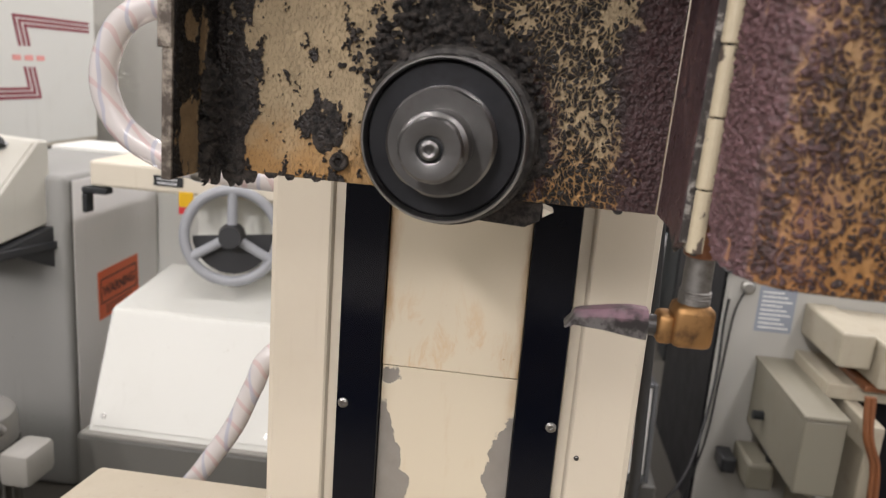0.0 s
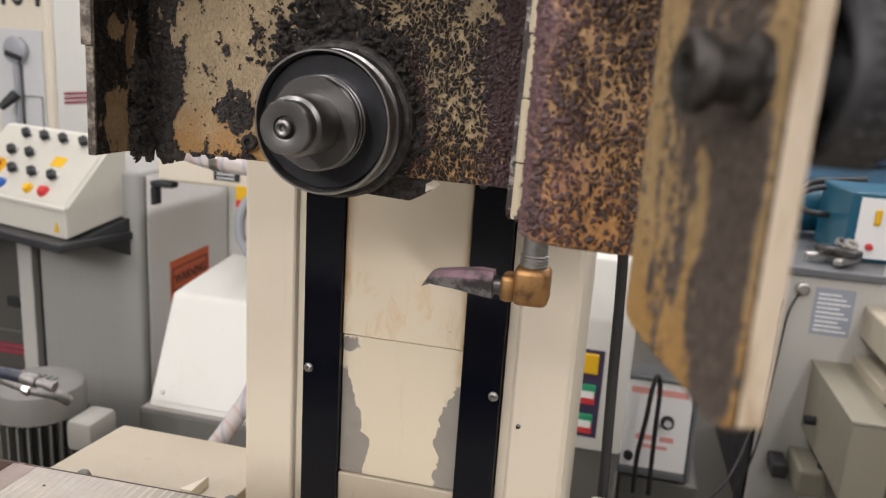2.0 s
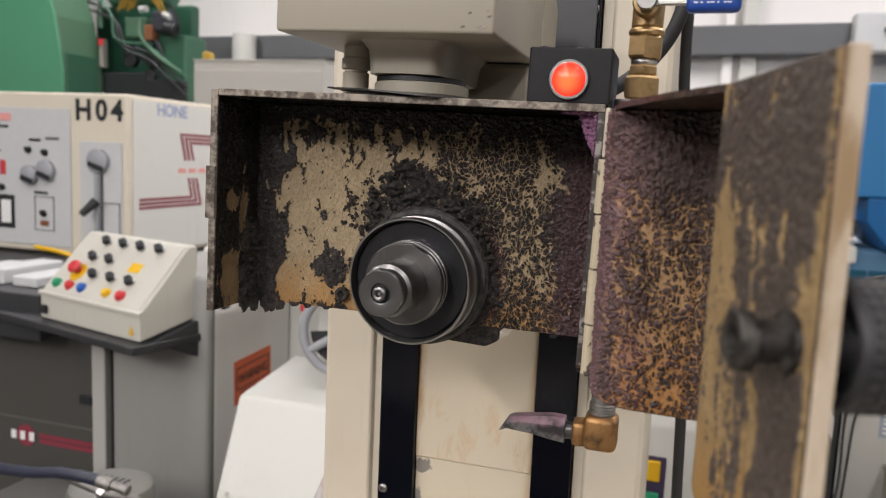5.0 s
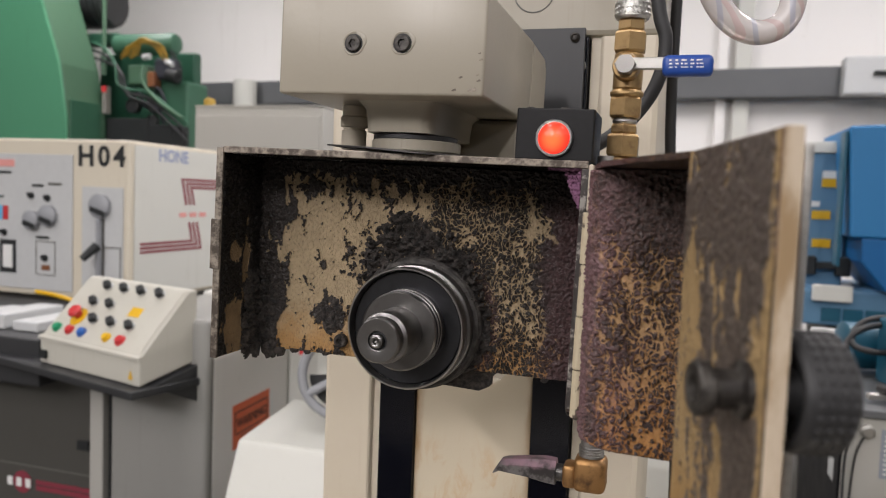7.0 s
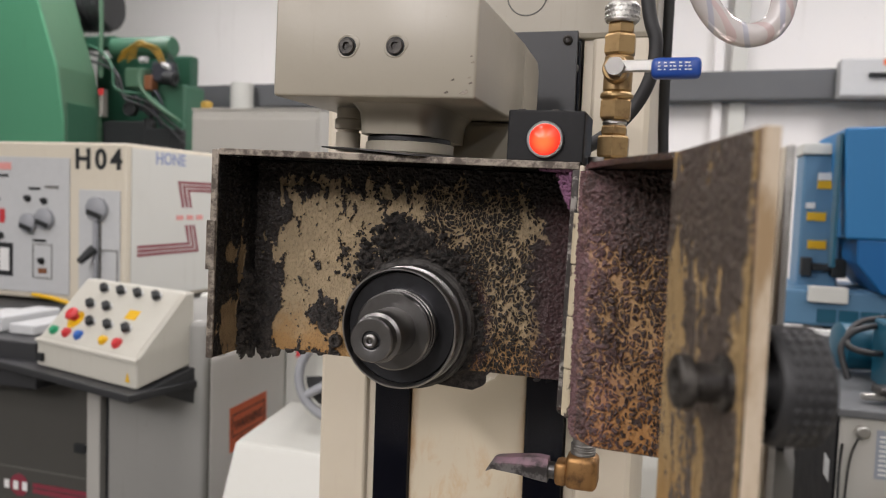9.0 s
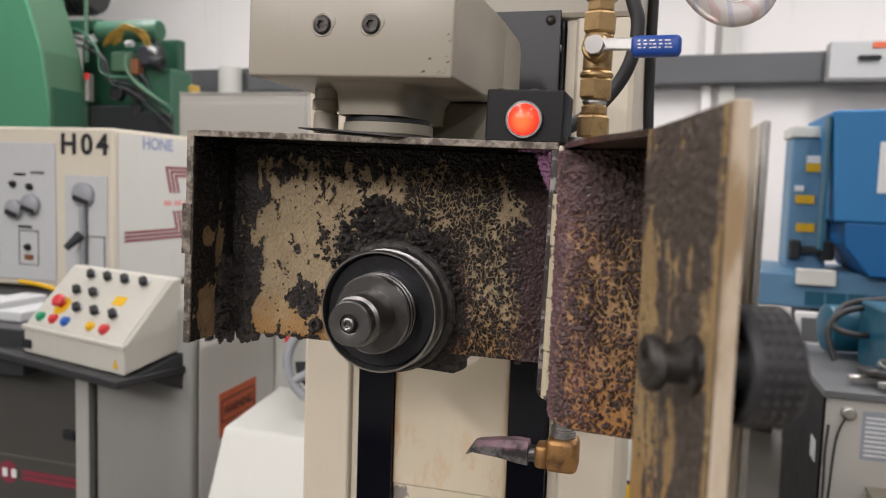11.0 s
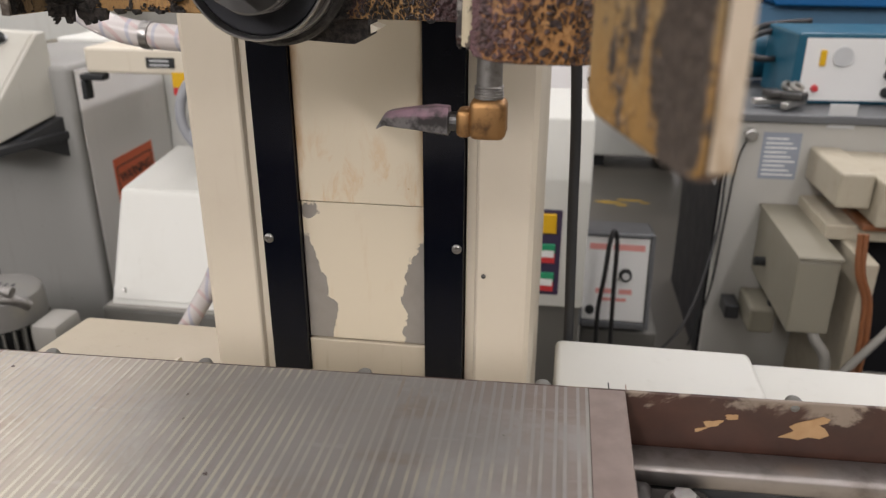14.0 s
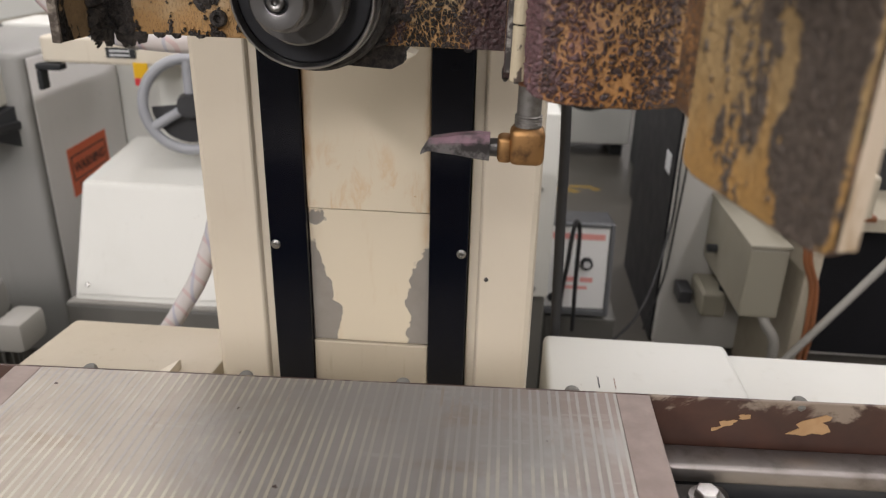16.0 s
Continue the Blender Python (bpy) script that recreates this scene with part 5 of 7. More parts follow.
solo("power_cable", tube([(0.186, 0.89, 1.80), (0.186, 0.89, 1.56), (0.202, 0.89, 1.35), (0.213, 0.89, 1.18), (0.217, 0.885, 1.05), (0.222, 0.885, 0.90), (0.226, 0.89, 0.70), (0.23, 0.90, 0.5)], 0.0066, steps=6), M_RUBBER, "black cable hanging beside the column", "cable", smooth=60)

# ---- table with splash rail and magnetic chuck ----
ROLL = Matrix.Translation((0.0, 0.41, 1.105)) @ Matrix.Rotation(radians(-1.3), 4, "Y") @ Matrix.Translation((0.0, -0.41, -1.105))


def rolled(bm):
    bmesh.ops.transform(bm, matrix=ROLL, verts=bm.verts)
    return bm


CX1 = 0.245
CX0 = CX1 - 0.457
tab = thing("grinder_table", "ground steel grinder table with rusty splash rail", "machine table", (0, 0.35, 0.98))
part("table_top", rolled(box(-0.62, 1.05, 0.19, 0.3865, 0.995, 1.040, 0.0015)), M_CREAM2, tab, "cream painted table top")
part("table_slide", rolled(box(-0.6, 1.03, 0.2, 0.405, 0.93, 0.994, 0.002)), M_DARK, tab)
part("table_ledge", rolled(box(-0.62, 1.05, 0.3875, 0.4125, 1.050, 1.0645, 0.0035, seg=3)), M_LEDGE, tab, "worn ground steel ledge", smooth=40)
part("ledge_web", rolled(box(-0.62, 1.05, 0.392, 0.4125, 0.995, 1.0495)), M_DARK, tab)
part("splash_rail", rolled(box(-0.64, 1.07, 0.4135, 0.4160, 0.99, 1.1025, 0.001)), M_RAIL, tab, "splash rail with dark brown oil varnish and flaked paint")
for x in (CX0 + 0.052, CX0 + 0.17, CX0 + 0.285, CX0 + 0.405, CX0 - 0.09, CX0 + 0.56):
    part("bolt", rolled(lathe([(0, 0.0056), (0.004, 0.0054), (0.0055, 0.004), (0.006, 0.002)], (x, 0.4190, 1.0962), (0, -0.4, 1), 16)), M_GREY, tab)
n = Nodes("lifted_paint_flake")
a = n.noise(90, 5, 0.6)
M_FLAKE = n.done(n.mix(a, (0.28, 0.155, 0.065), (0.46, 0.30, 0.155)), 0.5, 0, a, 0.4, 0.001)
for fx, fz, k in ((CX1 + 0.112, 1.084, 0.0125), (CX1 + 0.055, 1.083, 0.005), (CX1 + 0.066, 1.089, 0.0035), (CX1 + 0.048, 1.078, 0.003), (CX1 + 0.35, 1.083, 0.009), (CX0 - 0.12, 1.084, 0.007)):
    ring = []
    for q in range(17):
        a = 2 * math.pi * q / 17
        f = 0.85 + 0.75 * noise.noise(Vector((math.cos(a) * 1.6, math.sin(a) * 1.6, fx * 37)))
        ring.append((fx + k * 1.25 * f * math.cos(a), 0.4134, fz + k * 0.62 * f * math.sin(a) + 0.25 * k * math.cos(a)))
    part("paint_flake", rolled(prism(ring, (0, -1, 0), 0.0006)), M_FLAKE, tab, "curling tan paint flake")
eb = part("end_block", rolled(box(0.425, 0.56, 0.330, 0.400, 1.0655, 1.0800, 0.007, seg=3)), M_CREAM2, tab, "cream cast stop block on the ledge", smooth=50)
part("hole", rolled(lathe([(0, 0.006), (0.0006, 0.006)], (0.452, 0.380, 1.0798), (0, 0, 1), 18)), M_INK, eb)
chuck = thing("magnetic_chuck", "worn steel magnetic chuck with fine pole lines on the table", "magnetic chuck", (0.02, 0.33, 1.04))
part("body", rolled(box(CX0, CX1, 0.258, 0.4105, 1.041, 1.1035, 0.0012)), M_CHUCKEND, chuck)
part("face_plate", rolled(box(CX0 + 0.021, CX1 - 0.0235, 0.259, 0.4100, 1.1036, 1.1050)), M_CHUCK, chuck, "ground steel face with brown stains")
for x0, x1 in ((CX0 + 0.0005, CX0 + 0.0207), (CX1 - 0.0232, CX1 - 0.0005)):
    part("end_plate", rolled(box(x0, x1, 0.2585, 0.4100, 1.1036, 1.1050, 0.0004)), M_CHUCKEND, chuck, "brownish end of the chuck")
cl = part("clamp", rolled(box(CX1 + 0.003, CX1 + 0.052, 0.350, 0.384, 1.0405, 1.056, 0.007, seg=3)), M_STEEL2, chuck, "dark cast hold-down clamp", smooth=50)
part("clamp_arm", rolled(box(CX1 + 0.0005, CX1 + 0.016, 0.356, 0.378, 1.0405, 1.0640, 0.005, seg=3)), M_STEEL2, cl, smooth=50)
part("clamp_bolt", rolled(lathe([(0, 0.0115), (0.002, 0.0115), (0.002, 0.0082), (0.007, 0.0082), (0.008, 0.007)], (CX1 + 0.034, 0.366, 1.0562), (0, 0, 1), 24, hexes=(2, 3, 4))), M_STEEL, cl)

# machine bed and way covers behind the table
bed = thing("grinder_bed", "cream painted grinder bed casting", "machine base", (0, 0.5, 0))
part("bed", box(-0.7, 1.1, 0.1, 0.69, 0.35, 0.90, 0.01), M_CREAM2, bed)
part("base", box(-0.55, 0.9, 0.12, 1.1, 0.0, 0.35, 0.01), M_GREY, bed)
cov = thing("way_cover", "cream sheet-metal way cover with a chipped corner", "cover", (-0.31, 0.78, 0.89), "way covers")
part("hood", prism([(-0.455, 0.66, 0.66), (-0.455, 0.66, 0.890), (-0.437, 0.838, 0.890), (-0.437, 0.838, 0.66)], (1, 0, 0), 0.245, None, 0.006), M_CREAMD, cov, smooth=40)
part("notch", prism([(-0.262, 0.700, 0.8905), (-0.245, 0.735, 0.8905), (-0.247, 0.70, 0.8905)], (0, 0, 1), 0.012), M_CREAM2, cov)
cov = thing("way_cover", "off-white sheet-metal way cover beside the column", "cover", (0.33, 0.78, 0.89), "way covers")
part("hood", box(0.206, 0.448, 0.69, 0.872, 0.66, 0.892, 0.008, seg=3), M_OFFWHITE, cov, smooth=40)
part("slot", box(0.268, 0.2695, 0.748, 0.772, 0.8915, 0.8925), M_INK, cov)
part("slot", box(0.288, 0.289, 0.748, 0.770, 0.8915, 0.8925), M_COPPER, cov)
cov = thing("way_cover", "lower off-white way cover", "cover", (0.8, 0.78, 0.87), "way covers")
part("hood", box(0.449, 1.15, 0.69, 0.868, 0.64, 0.880, 0.006), M_OFFWHITE, cov, smooth=40)

# braided clear hoses
ch = solo("coolant_hose", tube([(-0.25, 1.02, 1.462), (-0.36, 1.0, 1.470), (-0.44, 1.0, 1.456), (-0.490, 1.0, 1.425), (-0.514, 1.0, 1.362), (-0.497, 1.0, 1.305), (-0.45, 1.0, 1.268), (-0.38, 1.0, 1.250), (-0.25, 1.01, 1.243), (-0.17, 1.05, 1.243)], 0.018), M_HOSE, "clear braided coolant hose looping beside the column", "hose", smooth=60)
part("hose_clamp", lathe([(0, 0.0195), (0.012, 0.0195)], (-0.385, 1.0, 1.2505), (1, 0, -0.1), 24), M_STEEL, ch, "worm-drive hose clamp", smooth=40)
solo("drain_hose", tube([(-0.17, 1.05, 1.05), (-0.27, 1.0, 1.0), (-0.30, 1.0, 0.945), (-0.325, 1.0, 0.885), (-0.355, 1.0, 0.835), (-0.40, 1.0, 0.77), (-0.48, 1.0, 0.69)], 0.0145), M_HOSE, "clear braided drain hose behind the way cover", "hose", smooth=60)
solo("feed_hose", tube([(0.205, 0.72, 1.75), (0.215, 0.73, 1.69), (0.24, 0.74, 1.652), (0.272, 0.75, 1.642), (0.297, 0.75, 1.665), (0.30, 0.75, 1.75)], 0.0125), M_HOSE, "clear braided hose hanging in a loop", "hose", smooth=60)

M_CREAMG = paint("greyish_cream_paint", (0.50, 0.485, 0.425), 0.45, (0.25, 0.2, 0.12), 0.4, 7)
M_LIGHTBLUE = plain("cyan_plastic", (0.12, 0.45, 0.70), 0.4, 0, 20, 0.1)
M_CABG = paint("stone_grey_paint", (0.42, 0.41, 0.375), 0.5, (0.3, 0.27, 0.2), 0.2, 3)
M_FADED = plain("faded_yellow_paint", (0.42, 0.27, 0.04), 0.6, 0, 25, 0.5)
M_GREEN3 = paint("mid_green_and_shade", (0.075, 0.155, 0.095), 0.4, (0.02, 0.04, 0.03), 0.4, 3)
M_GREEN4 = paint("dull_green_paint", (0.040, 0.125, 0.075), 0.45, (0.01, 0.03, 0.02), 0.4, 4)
M_VALVE = plain("oily_blue_brown_casting", (0.055, 0.058, 0.075), 0.45, 0.2, 25, 0.6)
M_SIDEG = paint("shaded_cabinet_paint", (0.265, 0.262, 0.245), 0.5, (0.15, 0.145, 0.12), 0.5, 3)
M_BASEG = paint("deep_grey_and_shade", (0.062, 0.060, 0.053), 0.5, (0.05, 0.045, 0.035), 0.4, 4)
M_RCDARK = plain("cabinet_black_and_shade", (0.012, 0.012, 0.014), 0.5, 0, 12, 0.3)
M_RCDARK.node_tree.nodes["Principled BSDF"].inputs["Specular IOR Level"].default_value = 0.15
M_BOX = paint("dirty_box_paint", (0.225, 0.208, 0.160), 0.5, (0.2, 0.16, 0.1), 0.4, 8)
M_HOSEBLUE = plain("blue_black_rubber", (0.018, 0.022, 0.040), 0.4, 0, 30, 0.3)
M_WIRE = plain("dull_yellow_wire", (0.36, 0.21, 0.02), 0.5, 0, 20, 0.3)
M_BOX2 = paint("rust_stained_paint", (0.40, 0.36, 0.275), 0.5, (0.20, 0.085, 0.03), 0.8, 14)
M_WHEEL = plain("grey_wheel_paint", (0.33, 0.34, 0.36), 0.4, 0, 12, 0.3)

# ---- neighbouring machine on the west side: hone ----
hone = thing("hone_cabinet", "cream control cabinet of a honing machine, marked H04", "machine cabinet", (-2.7, 3.2, 0))
part("cabinet", box(-3.6, -2.27, 2.90, 3.95, 0.90, 1.675, 0.012), M_CREAM2, hone)
part("side_skin", box(-2.2695, -2.264, 2.93, 3.93, 0.92, 1.655, 0.002), M_OFFWHITE, hone, "white side panel")
part("lower_body", box(-3.6, -2.36, 2.98, 3.95, 0.0, 0.899, 0.01), M_GREY, hone)
FR = face((-3.6, 2.899, 0.0), (1, 0, 0), (0, 0, 1))
FP = FR @ Matrix.Translation((0.10, 0, 0))
part("instrument_panel", plate(FP, 0.25, 0.905, 0.93, 1.60, 0.006, 0.002), M_PANEL, hone, "brushed grey instrument panel")
part("instrument_panel", plate(FP, 0.96, 1.20, 0.95, 1.45, 0.006, 0.002), M_PANEL, hone, "narrow grey instrument panel")
lettering("H04", 0.135, FR @ Matrix.Translation((1.030, 1.552, 0.001)), M_INK, hone, "machine_mark", 0.001, 0.004, 1.32)
for x, z, w, h, mt in ((0.28, 1.535, 0.17, 0.035, M_PINK), (0.28, 1.50, 0.15, 0.012, M_INK), (0.31, 1.27, 0.032, 0.07, M_YELLOW), (0.344, 1.27, 0.032, 0.07, M_LIGHTBLUE), (0.378, 1.27, 0.032, 0.07, M_RED),
                       (0.36, 1.005, 0.10, 0.165, M_INK), (0.56, 1.44, 0.07, 0.012, M_INK), (0.66, 1.45, 0.08, 0.012, M_GREY), (0.62, 1.03, 0.05, 0.025, M_COPPER), (0.585, 1.185, 0.08, 0.012, M_INK), (0.585, 1.005, 0.004, 0.17, M_GREY), (0.70, 1.005, 0.004, 0.17, M_GREY),
                       (0.589, 1.17, 0.111, 0.004, M_GREY), (0.589, 1.005, 0.111, 0.004, M_GREY), (0.28, 1.38, 0.10, 0.010, M_INK), (1.07, 0.97, 0.12, 0.005, M_GREY), (1.07, 1.16, 0.12, 0.005, M_GREY), (1.07, 0.975, 0.005, 0.185, M_GREY), (1.185, 0.975, 0.005, 0.185, M_GREY)):
    x += 0.10 if x < 0.9 else 0.0
    part("panel_plate", plate(FP @ Matrix.Translation((0, 0, 0.006)), x, x + w, z, z + h, 0.003), mt, hone)
part("meter_window", plate(FP @ Matrix.Translation((0, 0, 0.0092)), 0.48, 0.54, 1.03, 1.145, 0.002), M_WHITEP, hone, "white meter window")
part("stop_ring", lathe([(0, 0.085), (0.004, 0.085)], FP @ Vector((0.32, 1.08, 0.006)), (0, -1, 0), 32), M_YELLOW, hone, "yellow stop ring")
part("stop_button", lathe([(0, 0.045), (0.03, 0.045), (0.04, 0.03)], FP @ Vector((0.32, 1.08, 0.010)), (0, -1, 0), 28), M_RED, hone, smooth=40)
for x, z, r, mt in ((0.665, 1.275, 0.048, M_WHEEL), (0.765, 1.30, 0.052, M_WHEEL), (1.075, 1.36, 0.058, M_WHEEL)):
    p = FP @ Vector((x, z, 0.006))
    part("dial_knob", lathe([(0, r), (0.022, r), (0.028, r * 0.85)], p, (0, -1, 0), 28), mt, hone, smooth=40)
    part("dial_mark", plate(FP @ Matrix.Translation((x, z - r * 0.45, 0.034)) @ Matrix.Rotation(-0.3, 4, "Z"), -r * 0.75, r * 0.75, -0.012, 0.012, 0.004), M_INK, hone)
for x, z in ((0.655, 1.395), (0.755, 1.385), (0.485, 1.205), (0.40, 1.005), (0.74, 1.09)):
    part("toggle", lathe([(0, 0.018), (0.012, 0.016), (0.03, 0.008)], FP @ Vector((x, z, 0.006)), (0.2, -1, 0.3), 14), M_INK, hone, smooth=40)
part("lever_slot", plate(FP @ Matrix.Translation((0, 0, 0.006)), 1.055, 1.095, 0.97, 1.30, 0.002), M_GREY, hone)
part("lever", box(-2.432, -2.412, 2.86, 2.889, 1.00, 1.30, 0.006), M_WHEEL, hone)
part("lever_grip", cyl((-2.42, 2.86, 1.17), (-2.45, 2.80, 1.11), 0.024, 0.016, seg=14), M_INK, hone)
SD = face((-2.2638, 2.93, 0.0), (0, 1, 0), (0, 0, 1))
lettering("HONE", 0.085, SD @ Matrix.Translation((0.17, 1.590, 0.0005)), M_BLUEINK, hone, "machine_word", 0.0006, 0.002)
SLANT = SD @ Matrix(((1, -0.28, 0, 0.28 * 1.4626), (0, 1, 0, 0), (0, 0, 1, 0), (0, 0, 0, 1)))
for k in range(3):
    u, top, low = 0.362 + 0.033 * k, 1.497 - 0.020 * k, 1.174 - 0.020 * k
    part("stripe", plate(SLANT, u, u + 0.019, 1.372, top - 0.0005, 0.0012), M_MAROON, hone)
    part("stripe", plate(SD, u - 0.010 + 0.28 * 0.020 * k, 0.95, top, top + 0.013, 0.0012), M_MAROON, hone)
    part("stripe", plate(SLANT, u, u + 0.019, low + 0.0135, 1.280, 0.0012), M_MAROON, hone)
    part("stripe", plate(SD, 0.04, u + 0.019 + 0.28 * (1.4626 - low - 0.013), low, low + 0.013, 0.0012), M_MAROON, hone)
for k in range(3):
    part("maker_bar", plate(SD, 0.34 + 0.085 * k, 0.40 + 0.085 * k, 1.308, 1.332, 0.0012), M_PINK, hone)
pipe = solo("yellow_pipe", tube([(-2.62, 2.70, 0.955), (-2.50, 2.70, 0.945), (-2.40, 2.70, 0.925), (-2.375, 2.70, 0.90), (-2.375, 2.70, 0.862)], 0.010, steps=6), M_YELLOW, "yellow painted guard pipe in front of the hone", "pipe", smooth=50)

body = thing("honing_machine", "grey sheet-metal machine base with a maroon stripe", "machine base", (-1.9, 2.4, 0))
# panel grey is deepened for the shade the desk throws on it
part("panel", box(-3.4, -1.856, 2.25, 2.9, 0.0, 0.70, 0.008), M_BASEG, body)
part("post", box(-1.852, -1.792, 2.19, 2.26, 0.0, 0.80, 0.004), M_CABG, body, "cream-grey corner post")
part("gap", box(-1.790, -1.756, 2.22, 2.26, 0.0, 0.80), M_INK, body)
part("stripe", box(-2.16, -1.86, 2.245, 2.2497, 0.270, 0.286), M_MAROON, body)
part("stripe", box(-2.16, -1.84, 2.245, 2.2497, 0.246, 0.264), M_MAROON, body)
part("maker_oval", lathe([(0, 0.045), (0.002, 0.045)], (-2.23, 2.2497, 0.268), (0, -1, 0), 28), M_MAROON, body)
for k in range(3):
    part("maker_bar", box(-2.30 + 0.045 * k, -2.275 + 0.045 * k, 2.243, 2.2448, 0.250, 0.285), M_WHITEP, body)
part("latch", box(-1.955, -1.90, 2.235, 2.252, 0.44, 0.475, 0.004), M_INK, body)
part("seam", box(-2.6, -1.812, 2.2475, 2.2497, 0.335, 0.341), M_GREY, body)
part("worktop", box(-3.4, -2.0, 2.10, 2.88, 0.71, 0.885, 0.006), M_DARK, body, "dark machine ledge")
for k in range(3):
    part("guide_block", box(-2.55 + 0.16 * k, -2.43 + 0.16 * k, 2.2, 2.5, 0.886, 0.925 + 0.02 * (k % 2), 0.006), M_PANEL, body)

# sloping push-button desk
U, V = Vector((-0.965, 0.262, 0)), Vector((0.262, 0.965, 0))
C0 = Vector((-1.400, 1.90, 0.822))


def desk(u, v, z):
    return C0 + U * u + V * v + Vector((0, 0, z))


pend = thing("push_button_desk", "cream sloping push-button desk with coloured buttons", "control desk", (-1.5, 1.9, 0.84))
W, D = 0.56, 0.225
bm = prism([desk(0, 0, 0), desk(0, D, 0.05), desk(0, D, 0.295), desk(0, D - 0.035, 0.295), desk(0, 0, 0.092)], U, W, None, 0.006)
part("case", bm, M_CREAMG, pend)
part("lip", prism([desk(-0.004, -0.006, 0.086), desk(-0.004, -0.006, 0.096), desk(-0.004, 0.004, 0.102), desk(-0.004, 0.004, 0.086)], U, W + 0.008, None, 0.001), M_CREAMG, pend)
part("latch", prism([desk(W - 0.05, -0.014, 0.02), desk(W - 0.02, -0.014, 0.02), desk(W - 0.02, -0.014, 0.05), desk(W - 0.05, -0.014, 0.05)], V, 0.013, None, 0.003), M_INK, pend)
TOP = face(desk(W, 0.0, 0.0935), -U, desk(0, D - 0.035, 0.295) - desk(0, 0, 0.092)) @ Matrix.Diagonal((1, 0.755, 1, 1))
TOPN = (TOP.to_3x3() @ Vector((0, 0, 1))).normalized()
part("face_panel", plate(TOP, 0.012, W - 0.012, 0.012, 0.355, 0.002, 0.0008), M_CREAMG, pend, "pale engraved face panel")
part("face_label", plate(TOP @ Matrix.Translation((0, 0, 0.002)), 0.36, 0.42, 0.185, 0.235, 0.001), M_YELLOW, pend)
part("hazard_tag", prism([desk(0.03, -0.0012, 0.02), desk(0.055, -0.0012, 0.02), desk(0.0425, -0.0012, 0.05)], -V, 0.001), M_YELLOW, pend)
for x, y, mt, r in ((0.06, 0.06, M_GREENP, 0.015), (0.135, 0.06, M_RED, 0.015), (0.205, 0.06, M_BLUEB, 0.015), (0.345, 0.06, M_YELLOW, 0.014), (0.42, 0.06, M_RED, 0.016)):
    p = TOP @ Vector((x, y, 0.002))
    b = part("button", lathe([(0, r * 1.25), (0.004, r * 1.25), (0.004, r), (0.012, r), (0.016, r * 0.8)], p, TOPN, 20), mt, pend, smooth=40)
p = TOP @ Vector((0.12, 0.145, 0.002))
part("stop_plate", lathe([(0, 0.036), (0.001, 0.036)], TOP @ Vector((0.125, 0.135, 0.002)), TOPN, 24), M_YELLOW, pend)
part("stop_button", lathe([(0, 0.014), (0.018, 0.014), (0.02, 0.024), (0.028, 0.025), (0.036, 0.018)], p, TOPN, 24), M_RED, pend, "red mushroom stop button", smooth=40)
for x, y in ((0.22, 0.135), (0.32, 0.135), (0.42, 0.135), (0.15, 0.225), (0.245, 0.225), (0.16, 0.32), (0.255, 0.32), (0.35, 0.32), (0.45, 0.32)):
    m = TOP @ Matrix.Translation((x, y, 0.002))
    k = part("selector", lathe([(0, 0.017), (0.005, 0.017), (0.006, 0.014)], m @ Vector((0, 0, 0)), TOPN, 18), M_PANEL, pend)
    part("selector_handle", box(-0.014, 0.014, -0.021, 0.021, 0.005, 0.024, 0.002, None, 1, m @ Matrix.Rotation(0.7, 4, "Z")), M_INK, k)
part("bracket", prism([desk(-0.02, 0.03, -0.004), desk(-0.02, D + 0.02, 0.05), desk(-0.02, D + 0.02, -0.10), desk(-0.02, 0.25, -0.10)], U, 0.03), M_DARK, pend, "dark steel bracket")
shelf = solo("desk_shelf", prism([desk(-0.03, -0.05, -0.028), desk(-0.03, D, -0.028), desk(0.95, D, -0.028), desk(0.95, -0.05, -0.028)], (0, 0, 1), 0.026, None, 0.004), M_DARK, "dark steel shelf under the push-button desk", "shelf")

# coolant pump with hose
M_PUMP = paint("oily_grey_paint", (0.155, 0.15, 0.138), 0.5, (0.30, 0.27, 0.17), 0.6, 12)
pump = thing("coolant_pump", "grey finned coolant pump motor with a terminal box", "pump", (-1.125, 1.45, 0))
part("cap", lathe([(0, 0.100), (0.002, 0.106), (0.052, 0.106), (0.068, 0.101), (0.075, 0.088), (0.0775, 0.03)], (-1.125, 1.45, 0.520), (0, 0, 1), 40), M_PUMP, pump, "dome fan cover", smooth=40)
part("body", cyl((-1.125, 1.45, 0.1), (-1.125, 1.45, 0.519), 0.088, seg=32), M_INK, pump)
for k in range(28):
    m = Matrix.Translation((-1.125, 1.45, 0)) @ Matrix.Rotation(2 * pi * k / 28, 4, "Z")
    part("fin", box(0.086, 0.108, -0.0025, 0.0025, 0.22, 0.518, 0, None, 1, m), M_GREY, pump)
for k in range(5):
    part("vent_slot", box(-1.165 + 0.018 * k, -1.158 + 0.018 * k, 1.425, 1.475, 0.5970, 0.5985), M_INK, pump)
part("terminal_box", box(-0.992, -0.922, 1.37, 1.47, 0.47, 0.548, 0.014), M_GREYL, pump, smooth=40)
part("foot", cyl((-1.125, 1.45, 0), (-1.125, 1.45, 0.1), 0.11, seg=32), M_GREY, pump)
